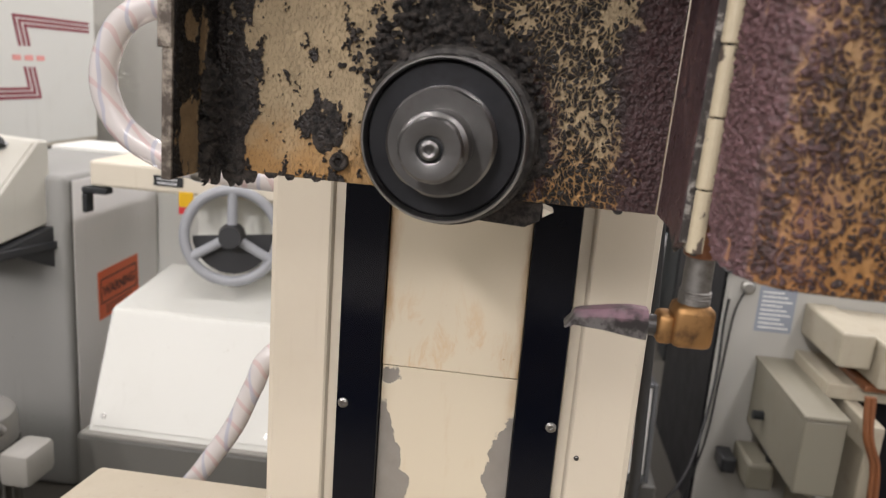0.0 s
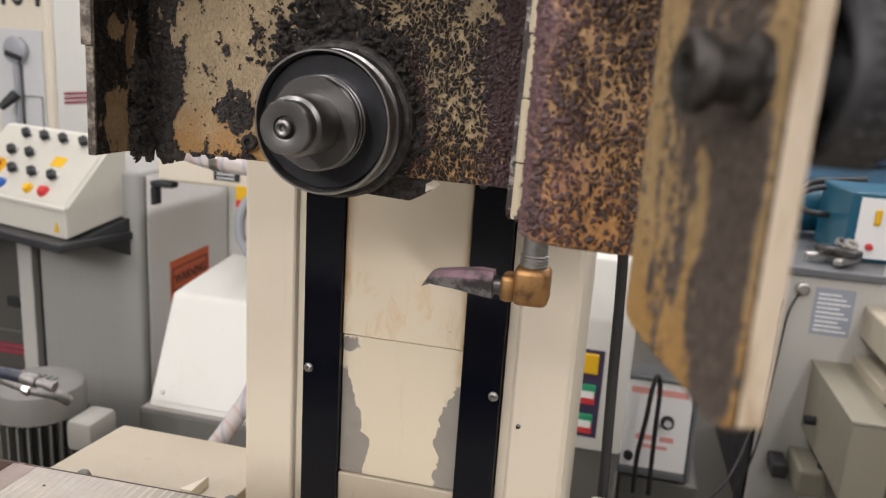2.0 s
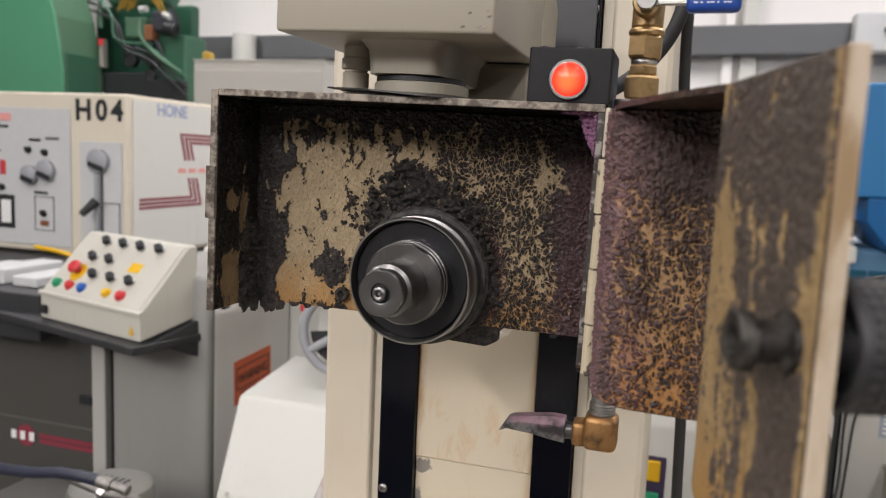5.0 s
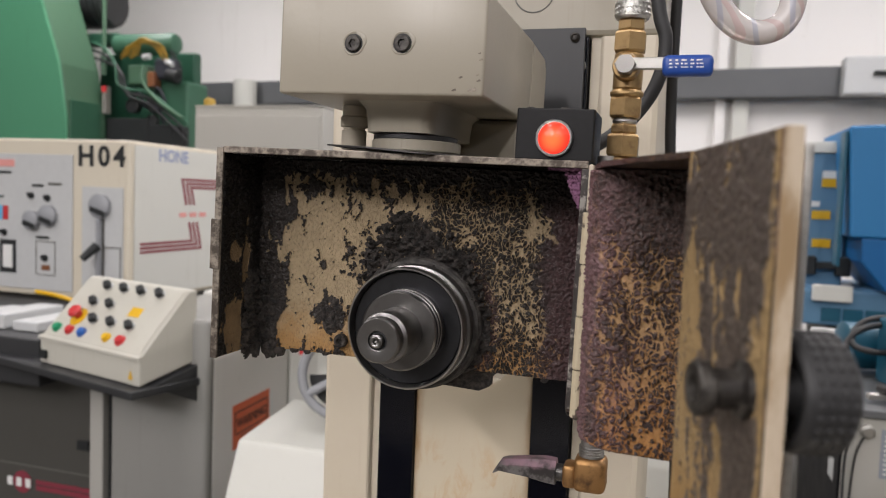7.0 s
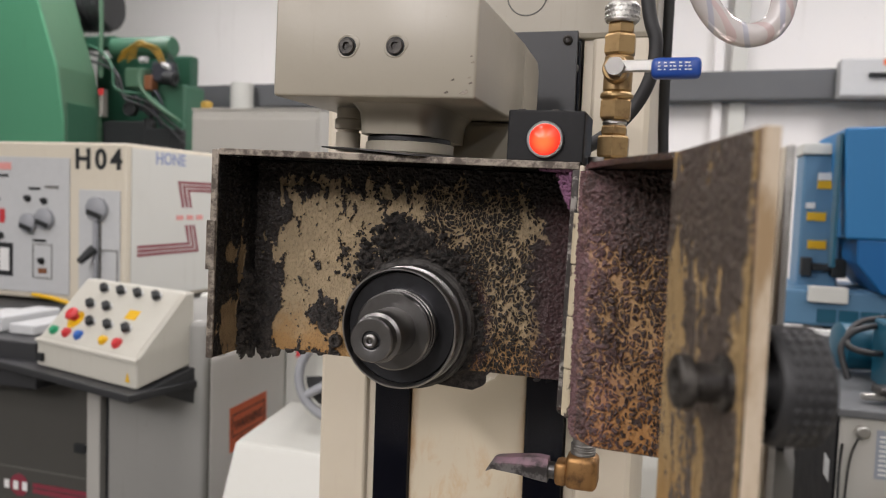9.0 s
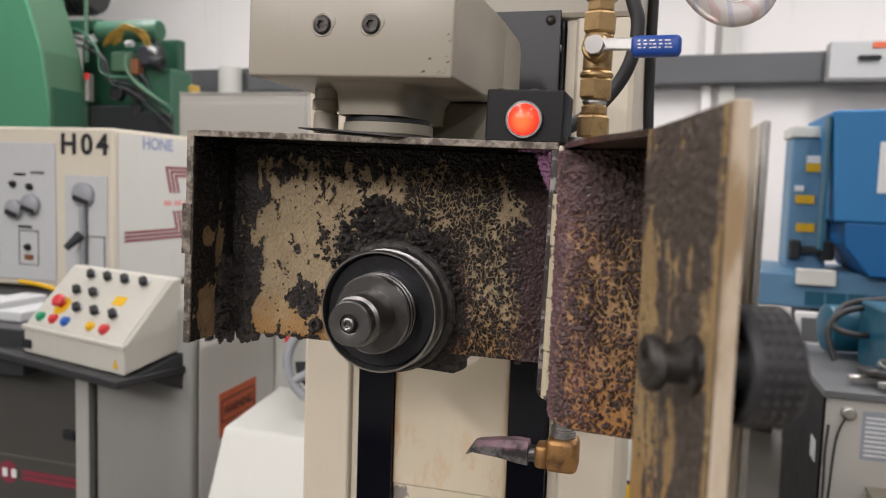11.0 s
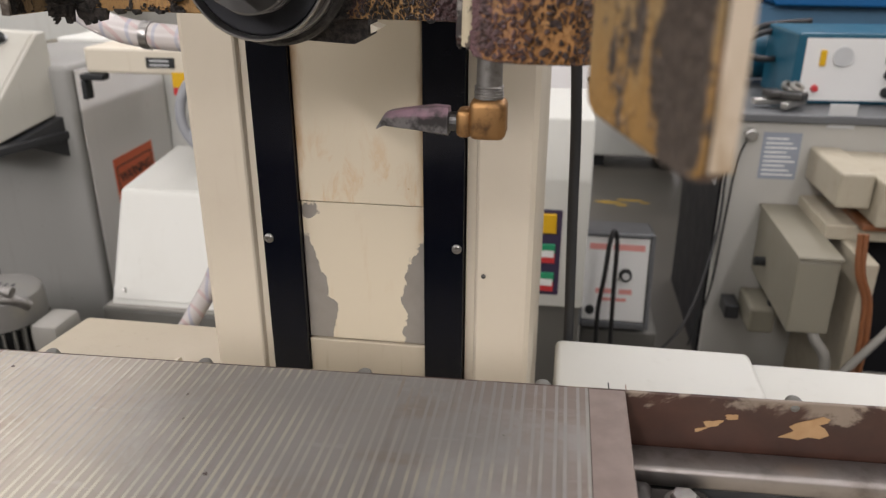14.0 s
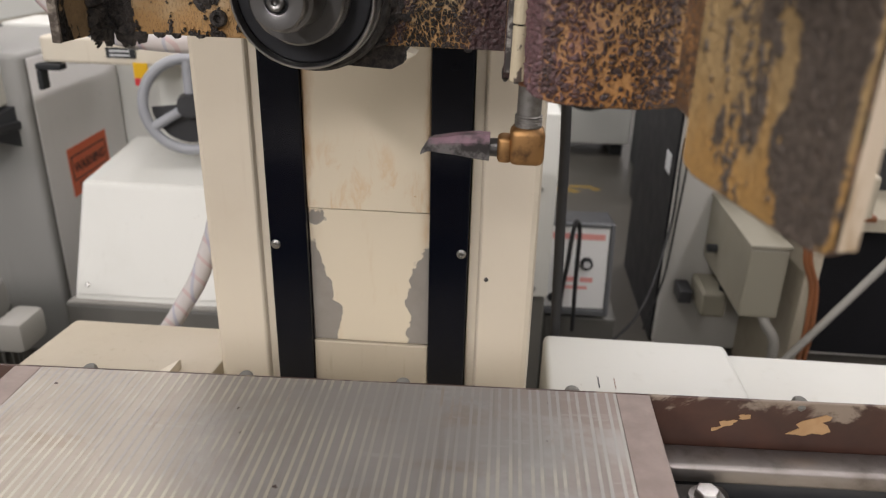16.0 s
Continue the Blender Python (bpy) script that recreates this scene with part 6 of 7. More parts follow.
hs = solo("pump_hose", tube([(-2.1, 1.60, 0.50), (-1.7, 1.40, 0.60), (-1.40, 1.32, 0.645), (-1.238, 1.30, 0.663), (-1.15, 1.30, 0.677), (-1.077, 1.30, 0.680), (-1.02, 1.30, 0.677)], 0.0135, steps=8), M_HOSEBLUE, "blue-black rubber hose with a crimped steel end", "hose", smooth=50)
part("hose_end", lathe([(0, 0.0150), (0.035, 0.0150), (0.037, 0.0105), (0.062, 0.0105), (0.064, 0.0125), (0.078, 0.0125)], (-1.03, 1.30, 0.6785), (0.9, 0.05, -0.16), 18), M_DULL, hs, smooth=40)
part("elbow_fitting", tube([(-1.13, 1.32, 0.660), (-1.08, 1.32, 0.650), (-1.03, 1.33, 0.634), (-0.99, 1.35, 0.622), (-0.975, 1.37, 0.60)], 0.0125, steps=6), M_DULL, hs, "grey elbow fitting", smooth=50)
part("elbow_nut", lathe([(0, 0.0165), (0.016, 0.0165)], (-1.05, 1.325, 0.641), (0.93, 0.1, -0.3), 18, hexes=(0, 1)), M_STEEL, hs, smooth=20)
mc = thing("motor_cover", "grey plastic motor cover beside the coolant pump", "motor cover", (-1.42, 1.5, 0))
part("shell", box(-1.66, -1.215, 1.38, 1.75, 0.0, 0.43, 0.045, seg=4), M_BASEG, mc, smooth=45)
part("plinth", box(-1.68, -1.20, 1.37, 1.77, 0.0, 0.04, 0.004), M_DARK, mc)

# second grinder behind, with hood, handwheel and warning sign
g2 = thing("grey_grinder", "off-white surface grinder with a warning sign", "grinder", (-0.9, 2.2, 0))
# front greyed for shade, side skin paler for the light it gets
part("side_cabinet", box(-1.685, -1.285, 2.10, 2.66, 0.0, 1.02, 0.02, seg=3), M_SIDEG, g2, "side cabinet with a rounded edge, greyed for its shaded front", smooth=40)
part("side_skin", box(-1.2845, -1.2825, 2.135, 2.655, 0.02, 1.00, 0.001), M_WALL, g2, "side panel in paler paint for its brighter light")
part("seam", box(-1.2845, -1.2835, 2.124, 2.130, 0.02, 1.00), M_GREY, g2)
part("back_panel", box(-1.70, -0.15, 2.665, 2.9, 0.0, 1.03, 0.01), M_OFFWHITE, g2)
part("pedestal", box(-0.86, -0.25, 2.06, 2.66, 0.0, 1.034, 0.01), M_OFFWHITE, g2)
part("table_bar", box(-1.085, -0.15, 1.90, 2.66, 1.036, 1.105, 0.008), M_CREAM2, g2, "cream table edge")
part("name_plate", box(-0.905, -0.825, 1.896, 1.8997, 1.055, 1.082, 0.001), M_INK, g2)
for k in range(2):
    part("print_bar", box(-0.895, -0.84, 1.8955, 1.8958, 1.060 + 0.011 * k, 1.065 + 0.011 * k), M_PANEL, g2)
part("caution_tag", box(-0.835, -0.795, 1.893, 1.8955, 1.005, 1.045, 0.001), M_YELLOW, g2, "small yellow and red tag")
part("caution_tag", box(-0.835, -0.795, 1.893, 1.8955, 0.985, 1.0045, 0.001), M_RED, g2)
part("table_stop", box(-1.10, -1.03, 1.885, 1.92, 1.018, 1.035, 0.004), M_INK, g2)
part("table_stop", box(-1.10, -1.085, 1.885, 1.92, 0.965, 1.017, 0.004), M_INK, g2)
wh = part("handwheel", bmesh.new(), M_PANEL, g2)
bm = bmesh.new()
R0, r0 = 0.118, 0.014
hc = Vector((-0.677, 1.86, 0.948))
hn = Vector((0.25, -1, 0.1)).normalized()
hq = hn.to_track_quat("Z", "Y").to_matrix()
rings = []
for i in range(40):
    a = 2 * pi * i / 40
    rings.append([bm.verts.new(hc + hq @ Vector(((R0 + r0 * math.cos(b)) * math.cos(a), (R0 + r0 * math.cos(b)) * math.sin(a), r0 * math.sin(b)))) for b in (2 * pi * j / 10 for j in range(10))])
for i in range(40):
    for j in range(10):
        bm.faces.new((rings[i][j], rings[(i + 1) % 40][j], rings[(i + 1) % 40][(j + 1) % 10], rings[i][(j + 1) % 10]))
part("wheel_rim", bm, M_WHEEL, wh, "grey handwheel rim", smooth=60)
part("wheel_hub", lathe([(0, 0.034), (0.02, 0.034), (0.03, 0.03), (0.06, 0.028)], hc - hn * 0.02, hn, 30), M_DARK, wh, smooth=40)
part("dial_guard", prism([hc - hn * 0.03 + hq @ Vector((0.102 * math.cos(a), 0.102 * math.sin(a), 0)) for a in (pi * 1.02 + pi * 1.0 * k / 16 for k in range(17))], hn, 0.008), M_DARK, wh, "dark lower half of the wheel")
for k in range(3):
    a = 2 * pi * k / 3 + 1.57
    part("spoke", cyl(hc, hc + hq @ Vector((R0 * math.cos(a), R0 * math.sin(a), 0)), 0.013, seg=12), M_WHEEL, wh)
part("base", box(-0.96, -0.2, 1.60, 2.05, 0.0, 0.484, 0.01), M_GREY, g2)
hood = thing("white_hood", "white sloping sheet-metal hood on the machine base", "hood", (-0.7, 1.6, 0.5))
part("shell", prism([(-0.935, 1.61, 0.486), (-0.935, 1.735, 0.765), (-0.935, 2.055, 0.80), (-0.935, 2.055, 0.486)], (1, 0, 0), 0.48, None, 0.006), M_OFFWHITE, hood)
part("front_panel", prism([(-0.925, 1.6155, 0.505), (-0.465, 1.6155, 0.505), (-0.465, 1.7285, 0.757), (-0.925, 1.7285, 0.757)], (0, -1, 0.45), 0.003, None, 0.001), M_OFFWHITE, hood, "white sloping front panel")
part("top_panel", prism([(-0.93, 1.742, 0.7655), (-0.46, 1.742, 0.7655), (-0.46, 2.05, 0.7995), (-0.93, 2.05, 0.7995)], (0, -0.1, 1), 0.0025, None, 0.0008), M_OFFWHITE, hood, "white top panel")
part("lower_lip", box(-0.945, -0.445, 1.596, 1.625, 0.4845, 0.492, 0.002), M_GREYL, hood)
for x in (-0.90, -0.49):
    part("screw", lathe([(0, 0.007), (0.003, 0.006)], (x, 1.622, 0.528), (0, -1, 0.45), 12), M_ZINC, hood)
SG = face((-1.2820, 2.258, 0.502), (0, 1, 0.03), (0, 0, 1)) @ Matrix.Diagonal((1.38, 0.87, 1, 1))
sign = thing("warning_sign", "orange warning sign on the grinder body", "sign", (-1.28, 2.4, 0.6))
part("board", plate(SG, 0.0, 0.185, 0.02, 0.21, 0.001), M_ORANGE, sign)
for x0, x1, y0, y1 in ((0.010, 0.175, 0.172, 0.177), (0.010, 0.175, 0.080, 0.085), (0.010, 0.0135, 0.085, 0.172), (0.1715, 0.175, 0.085, 0.172)):
    part("border", plate(SG @ Matrix.Translation((0, 0, 0.001)), x0, x1, y0, y1, 0.0006), M_INK, sign)
lettering("WARNING", 0.050, SG @ Matrix.Translation((0.0195, 0.108, 0.0018)) @ Matrix.Diagonal((0.60, 1.1, 1, 1)), M_INK, sign, "warning_word", 0.0004, 0.0008)
for k in range(3):
    part("print_bar", plate(SG @ Matrix.Translation((0, 0, 0.001)), 0.03, 0.15 - 0.02 * k, 0.064 - 0.013 * k, 0.068 - 0.013 * k, 0.0005), M_INK, sign)

# ---- far west: green press and pale cabinet ----
press = thing("green_press", "large green machine tool with a dark motor", "machine", (-4.8, 5.2, 0))
part("frame", prism([(-6.6, 4.6, 0.0), (-4.26, 4.6, 0.0), (-4.26, 4.6, 1.95), (-4.33, 4.6, 2.37), (-4.50, 4.6, 2.85), (-4.72, 4.6, 3.5), (-6.6, 4.6, 3.5)], (0, 1, 0), 0.02, None, 0.003), M_GREEN, press, "bright green front slab")
# the slab's side in a duller green: its shading is put into the paint
part("side_cheek", prism([(-4.40, 4.622, 0.0), (-4.256, 4.622, 0.0), (-4.256, 4.622, 1.95), (-4.326, 4.622, 2.37), (-4.496, 4.622, 2.85), (-4.716, 4.622, 3.5), (-4.90, 4.622, 3.5)], (0, 1, 0), 0.39, None, 0.004), M_GREEN3, press, "green cheek, greyer and darker for its shaded side")
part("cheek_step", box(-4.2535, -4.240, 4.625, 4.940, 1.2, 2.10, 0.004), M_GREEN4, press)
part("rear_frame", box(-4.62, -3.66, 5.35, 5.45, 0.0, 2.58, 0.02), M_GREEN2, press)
part("rear_block", box(-4.07, -3.875, 5.04, 5.21, 2.27, 2.43, 0.015), M_GREEN3, press, "green valve box")
part("rear_beam", box(-4.62, -4.20, 5.08, 5.21, 2.60, 2.70, 0.02), M_GREEN2, press)
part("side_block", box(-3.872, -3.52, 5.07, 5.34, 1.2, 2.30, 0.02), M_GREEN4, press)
part("air_cylinder", lathe([(0, 0.065), (0.02, 0.086), (0.55, 0.086), (0.575, 0.072), (0.585, 0.03)], (-4.24, 5.12, 2.600), (1, 0, 0), 28), M_GREEN4, press, "lying green air cylinder", smooth=40)
part("motor", cyl((-4.85, 5.20, 2.98), (-4.36, 5.24, 2.98), 0.20, seg=28, bevel=0.02), M_DARK, press, "dark motor")
for k in range(7):
    part("motor_fin", lathe([(0, 0.215), (0.012, 0.215)], (-4.80 + 0.06 * k, 5.205 + 0.005 * k, 2.98), (1, 0.08, 0), 24), M_DARK, press)
part("stand_pipe", cyl((-4.28, 5.02, 2.35), (-4.28, 5.02, 3.4), 0.018, seg=12), M_GREEN3, press)
part("hydraulic_valve", box(-3.79, -3.62, 5.0, 5.12, 2.31, 2.47, 0.02), M_VALVE, press, "dark blue-brown solenoid valve")
part("hydraulic_valve", cyl((-3.66, 5.0, 2.34), (-3.555, 5.0, 2.32), 0.055, seg=18, bevel=0.01), M_INK, press)
part("hydraulic_valve", box(-3.83, -3.76, 4.97, 5.06, 2.24, 2.36, 0.01), M_COPPER, press, "brown coil")
part("valve_cap", cyl((-3.87, 4.98, 2.475), (-3.81, 4.98, 2.478), 0.026, seg=16), M_PANEL, press, "bright valve cap")
part("valve_cap", cyl((-3.66, 4.98, 2.44), (-3.60, 4.98, 2.41), 0.022, seg=16), M_PANEL, press, "bright valve cap")
for x, z, w, h in ((-4.24, 1.80, 0.40, 0.20), (-3.84, 1.78, 0.24, 0.17), (-3.60, 1.76, 0.10, 0.18)):
    part("dark_opening", box(x, x + w, 5.00, 5.065, z, z + h, 0.01), M_INK, press)
for x, z, r in ((-4.00, 2.10, 0.060), (-3.80, 2.11, 0.068), (-3.82, 1.98, 0.05)):
    part("gauge", lathe([(0, r), (0.05, r), (0.055, r * 0.85), (0.045, r * 0.8)], (x, 5.06, z), (0, -1, 0), 20), M_DARK, press, "round dark gauge", smooth=40)
    part("gauge_pipe", tube([(x, 5.04, z + r), (x + 0.05, 5.0, z + r + 0.06), (x + 0.10, 5.0, z + r), (x + 0.11, 5.03, z - 0.02)], 0.012, 8, 6), M_VALVE, press, smooth=60)
part("warning_plate", box(-4.237, -4.20, 4.95, 5.01, 2.03, 2.25, 0.004), M_GREYL, press, "white warning plate with a red top")
part("warning_plate", box(-4.24, -4.19, 4.945, 4.949, 2.20, 2.25, 0.001), M_RED, press)
for k in range(6):
    part("wire", tube([(-4.07 + 0.03 * k, 4.97, 2.46 + 0.014 * (k % 3)), (-4.02 + 0.03 * k, 4.955, 2.535 + 0.010 * k), (-3.92 + 0.028 * k, 4.95 - 0.006 * k, 2.575 + 0.013 * (k * 5 % 4)), (-3.78 + 0.02 * k, 4.955, 2.565 - 0.012 * (k % 2)), (-3.70 + 0.012 * k, 4.97, 2.49 - 0.02 * (k % 3))], 0.0075, 8, 8), M_WIRE, press, "dull yellow signal wire", smooth=60)
for k in range(3):
    part("hose", tube([(-4.44, 5.05, 2.62 - 0.06 * k), (-4.25, 5.0, 2.55 - 0.05 * k), (-4.13 + 0.03 * k, 4.97, 2.42 - 0.03 * k), (-4.10 + 0.04 * k, 4.96, 2.27 - 0.02 * k), (-3.98, 4.96, 2.22 - 0.03 * k), (-3.80, 4.97, 2.20 - 0.05 * k), (-3.62, 4.98, 2.08 - 0.06 * k), (-3.46, 5.0, 1.96 - 0.07 * k)], 0.011, 8, 8), M_DARK if k else M_GREEN4, press, smooth=60)
for k in range(2):
    part("wire", tube([(-3.62, 4.98, 2.52 - 0.04 * k), (-3.55, 4.97, 2.45), (-3.53 + 0.02 * k, 4.97, 2.36), (-3.55, 4.99, 2.30)], 0.006, 8, 6), M_INK, press, smooth=60)
part("pipe", tube([(-3.86, 4.97, 2.40), (-3.85, 4.95, 2.28), (-3.72, 4.95, 2.14), (-3.50, 4.98, 2.00)], 0.015, 8, 8), M_GREEN3, press, smooth=60)
pc = thing("pale_cabinet", "pale stone-grey steel cabinet", "cabinet", (-2.5, 4.8, 0))
part("body", box(-3.05, -2.06, 4.5, 5.2, 0.0, 2.028, 0.01), M_CABG, pc)
part("top_cap", box(-3.052, -2.058, 4.496, 5.204, 2.0285, 2.04, 0.003), M_CABG, pc)
part("door", box(-3.03, -2.08, 4.488, 4.499, 0.08, 1.97, 0.003), M_CABG, pc)
part("beacon", lathe([(0, 0.04), (0.05, 0.04), (0.06, 0.02)], (-3.0, 4.6, 2.041), (0, 0, 1), 16), M_FADED, pc, "small yellow lamp cap")

# busway along the north wall
bus = thing("wall_duct", "dark grey cable duct along the wall with switch boxes", "cable duct", (0, 6.9, 2.5))
part("duct", prism([(-7.4, 6.80, 2.30), (6.4, 6.80, 2.47), (6.4, 6.80, 2.73), (-7.4, 6.80, 2.52)], (0, 1, 0), 0.198, None, 0.01), M_GUN, bus)
part("switch_box", box(1.42, 2.15, 6.62, 6.80, 2.40, 2.70, 0.015), M_PANEL, bus, "grey switch box")
part("handle", box(1.62, 1.78, 6.58, 6.62, 2.55, 2.58, 0.008, None, 2), M_INK, bus)
part("label", box(1.72, 1.86, 6.61, 6.619, 2.64, 2.685), M_ORANGE, bus)
part("downpipe", cyl((-4.01, 6.68, 0.0), (-4.01, 6.68, 2.56), 0.115, seg=24), M_OFFWHITE, bus)
part("downpipe", box(0.62, 0.75, 6.9, 6.998, 0.0, 4.5, 0.005), M_OFFWHITE, bus)
part("downpipe", box(0.48, 0.56, 6.9, 6.998, 0.0, 4.5, 0.005), M_WALL, bus)

# ---- east side ----
cab = thing("control_cabinet", "white control cabinet with violet push-button plate", "control cabinet", (0.2, 1.9, 0))
part("case", prism([(-0.25, 1.75, 0.50), (-0.25, 1.75, 0.84), (-0.25, 1.80, 0.98), (-0.25, 2.2, 0.98), (-0.25, 2.2, 0.50)], (1, 0, 0), 0.53, None, 0.008), M_OFFWHITE, cab, smooth=40)
part("base", box(-0.24, 0.275, 1.78, 2.2, 0.0, 0.498, 0.006), M_GREY, cab)
BP = face((0.0, 1.7495, 0.0), (1, 0, 0), (0, 0, 1))
part("button_plate", plate(BP, 0.128, 0.216, 0.537, 0.765, 0.003, 0.001), M_PURPLE, cab, "violet button plate")
B2 = BP @ Matrix.Translation((0, 0, 0.003))
part("button", plate(B2, 0.150, 0.203, 0.706, 0.756, 0.010, 0.002), M_YELLOW, cab, "square yellow button")
for z in (0.627, 0.550):
    part("button", plate(B2, 0.150, 0.203, z + 0.026, z + 0.050, 0.010, 0.002), M_GREENP, cab)
    part("button", plate(B2, 0.150, 0.203, z, z + 0.025, 0.010, 0.002), M_RED, cab)
    part("button_label", plate(B2, 0.153, 0.200, z + 0.017, z + 0.035, 0.0108), M_WHITEP, cab)
for z in (0.80, 0.525):
    part("screw", lathe([(0, 0.007), (0.004, 0.006)], (0.242, 1.7495, z), (0, -1, 0), 12), M_ZINC, cab)

ctl = thing("demagnetiser_box", "small grey control box with white face, knob and switch", "control box", (0.4, 2.1, 0.28))
TL = Matrix.Translation((0.405, 2.05, 0.30)) @ Matrix.Rotation(radians(-8), 4, "X")
part("case", box(-0.105, 0.105, 0.0, 0.16, 0.0, 0.29, 0.006, None, 2, TL), M_DARK, ctl)
for x0, x1, z0, z1 in ((-0.105, -0.092, 0, 0.29), (0.092, 0.105, 0, 0.29), (-0.091, 0.091, 0.277, 0.29), (-0.091, 0.091, 0.0, 0.02)):
    part("bezel", box(x0, x1, -0.012, -0.0005, z0, z1, 0.003, None, 1, TL), M_GUN, ctl)
part("face_plate", box(-0.090, 0.090, -0.003, -0.0004, 0.022, 0.275, 0, None, 1, TL), M_WHITEP, ctl, "white printed face")
kb = part("knob", lathe([(0, 0.019), (0.018, 0.017), (0.019, 0.012)], TL @ Vector((0.028, -0.003, 0.165)), (0, -1, 0.1), 24), M_INK, ctl, smooth=40)
part("knob_cap", lathe([(0, 0.011), (0.002, 0.011)], TL @ Vector((0.028, -0.023, 0.165)), (0, -1, 0.1), 20), M_PANEL, kb)
part("switch", lathe([(0, 0.014), (0.012, 0.012)], TL @ Vector((-0.068, -0.003, 0.052)), (0, -1, 0.1), 18), M_INK, ctl)
for x0, x1, z0, z1 in ((-0.08, -0.02, 0.238, 0.256), (-0.012, 0.078, 0.238, 0.256), (-0.055, 0.0, 0.105, 0.120), (0.012, 0.05, 0.105, 0.120), (-0.045, 0.035, 0.082, 0.092)):
    part("print_bar", box(x0, x1, -0.0042, -0.0032, z0, z1, 0, None, 1, TL), M_PINK, ctl)
solo("box_stand", box(0.30, 0.52, 2.06, 2.25, 0.0, 0.282, 0.006), M_GREY, "grey steel stand under the small control box", "stand")
solo("box_cable", tube([(0.338, 1.98, 0.28), (0.335, 1.96, 0.40), (0.345, 1.95, 0.52), (0.35, 1.95, 0.60), (0.36, 1.96, 0.64), (0.372, 1.97, 0.60), (0.375, 1.98, 0.45), (0.38, 1.98, 0.28)], 0.0065, 10, 6), M_RUBBER, "black cable looping in front of the control box", "cable", smooth=60)
solo("floor_cable", tube([(0.34, 1.98, 0.26), (0.45, 2.0, 0.20), (0.6, 2.1, 0.30), (0.70, 2.3, 0.50), (0.720, 2.375, 0.70), (0.725, 2.38, 0.78)], 0.0045, 10, 6), M_RUBBER, "thin black cable sagging to the cabinet", "cable", smooth=60)

rc = thing("pale_cabinet", "off-white steel cabinet with dark side and top", "cabinet", (1.1, 2.7, 0))
part("front", box(0.752, 1.75, 2.40, 2.44, 0.02, 0.868, 0.004), M_CABG, rc)
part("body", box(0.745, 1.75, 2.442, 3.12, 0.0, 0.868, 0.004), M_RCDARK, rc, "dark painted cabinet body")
part("top", box(0.735, 1.76, 2.385, 3.14, 0.870, 0.895, 0.004), M_GUN, rc, "grey cabinet top")
part("side_plate", box(0.7435, 0.7445, 2.50, 2.58, 0.63, 0.70), M_PANEL, rc)
FC = face((0.0, 2.3995, 0.0), (1, 0, 0), (0, 0, 1))
part("label_sheet", plate(FC, 0.845, 0.958, 0.690, 0.838, 0.001), M_PAPER, rc, "grey printed label")
for k in range(9):
    part("print_bar", plate(FC @ Matrix.Translation((0, 0, 0.001)), 0.855, 0.948 - 0.014 * (k % 3), 0.702 + 0.0143 * k, 0.7065 + 0.0143 * k, 0.0004), M_WHITEP, rc)
part("lock", lathe([(0, 0.02), (0.02, 0.02), (0.024, 0.014)], (0.805, 2.399, 0.83), (0, -1, 0), 20), M_ZINC, rc)
part("hasp", plate(FC, 1.02, 1.10, 0.855, 0.93, 0.004, 0.002), M_PANEL, rc)
part("opening", plate(FC, 1.22, 1.5, 0.55, 0.78, 0.002), M_DARK, rc)
# black plate stands in for the shadow on the lower front
part("shade_plate", plate(FC, 1.075, 1.75, 0.03, 0.56, 0.002), M_RCDARK, rc, "black plate for the shaded lower front")
part("wire", tube([(0.80, 2.39, 0.82), (0.775, 2.385, 0.74), (0.765, 2.385, 0.55), (0.75, 2.38, 0.30), (0.70, 2.36, 0.1)], 0.0035, 8, 6), M_RUBBER, rc)
for x, y, r in ((0.86, 2.50, 0.2), (0.91, 2.47, 0.9)):
    k = thing("toggle_clamp", "bright steel toggle clamp lying on the cabinet", "clamp", (x, y, 0.895), "clamps on the cabinet")
    m = Matrix.Translation((x, y, 0.8955)) @ Matrix.Rotation(r, 4, "Z")
    part("arm", box(-0.07, 0.07, -0.012, 0.012, 0.0, 0.02, 0.004, None, 2, m), M_ZINC, k)
    part("jaw", box(-0.03, 0.02, -0.035, 0.035, 0.021, 0.045, 0.006, None, 2, m), M_STEEL2, k)
    part("ring", lathe([(0, 0.022), (0.012, 0.022), (0.012, 0.012), (0, 0.012)], m @ Vector((0.045, 0.02, 0.046)), (0.3, -0.6, 1), 20), M_ZINC, k)
tb = thing("test_box", "teal instrument box with a white front panel and knobs", "instrument", (1.4, 2.75, 0.895))
TB = Matrix.Translation((0.945, 2.56, 0.897)) @ Matrix.Rotation(radians(4), 4, "Z")
part("case", box(0.0, 0.62, 0.0, 0.3, 0.0, 0.22, 0.008, None, 2, TB), M_TEAL, tb)
part("front_panel", box(0.025, 0.60, -0.004, -0.0005, 0.012, 0.205, 0, None, 1, TB), M_WHITEP, tb, "white front panel")
part("meter", lathe([(0, 0.03), (0.008, 0.03)], TB @ Vector((0.14, -0.004, 0.15)), (0, -1, 0), 22), M_PANEL, tb)
part("fuse", box(0.07, 0.09, -0.012, -0.004, 0.12, 0.17, 0.004, None, 2, TB), M_YELLOW, tb)
part("socket", box(0.27, 0.31, -0.008, -0.004, 0.13, 0.17, 0.002, None, 1, TB), M_INK, tb)
for i in range(4):
    for j in range(3):
        if i == 0 and j == 2:
            continue
        mt = M_RED if (i, j) == (2, 1) else M_INK
        part("knob", lathe([(0, 0.017), (0.016, 0.014), (0.018, 0.008)], TB @ Vector((0.29 + 0.075 * i, -0.004, 0.04 + 0.055 * j)), (0, -1, 0), 16), mt, tb)
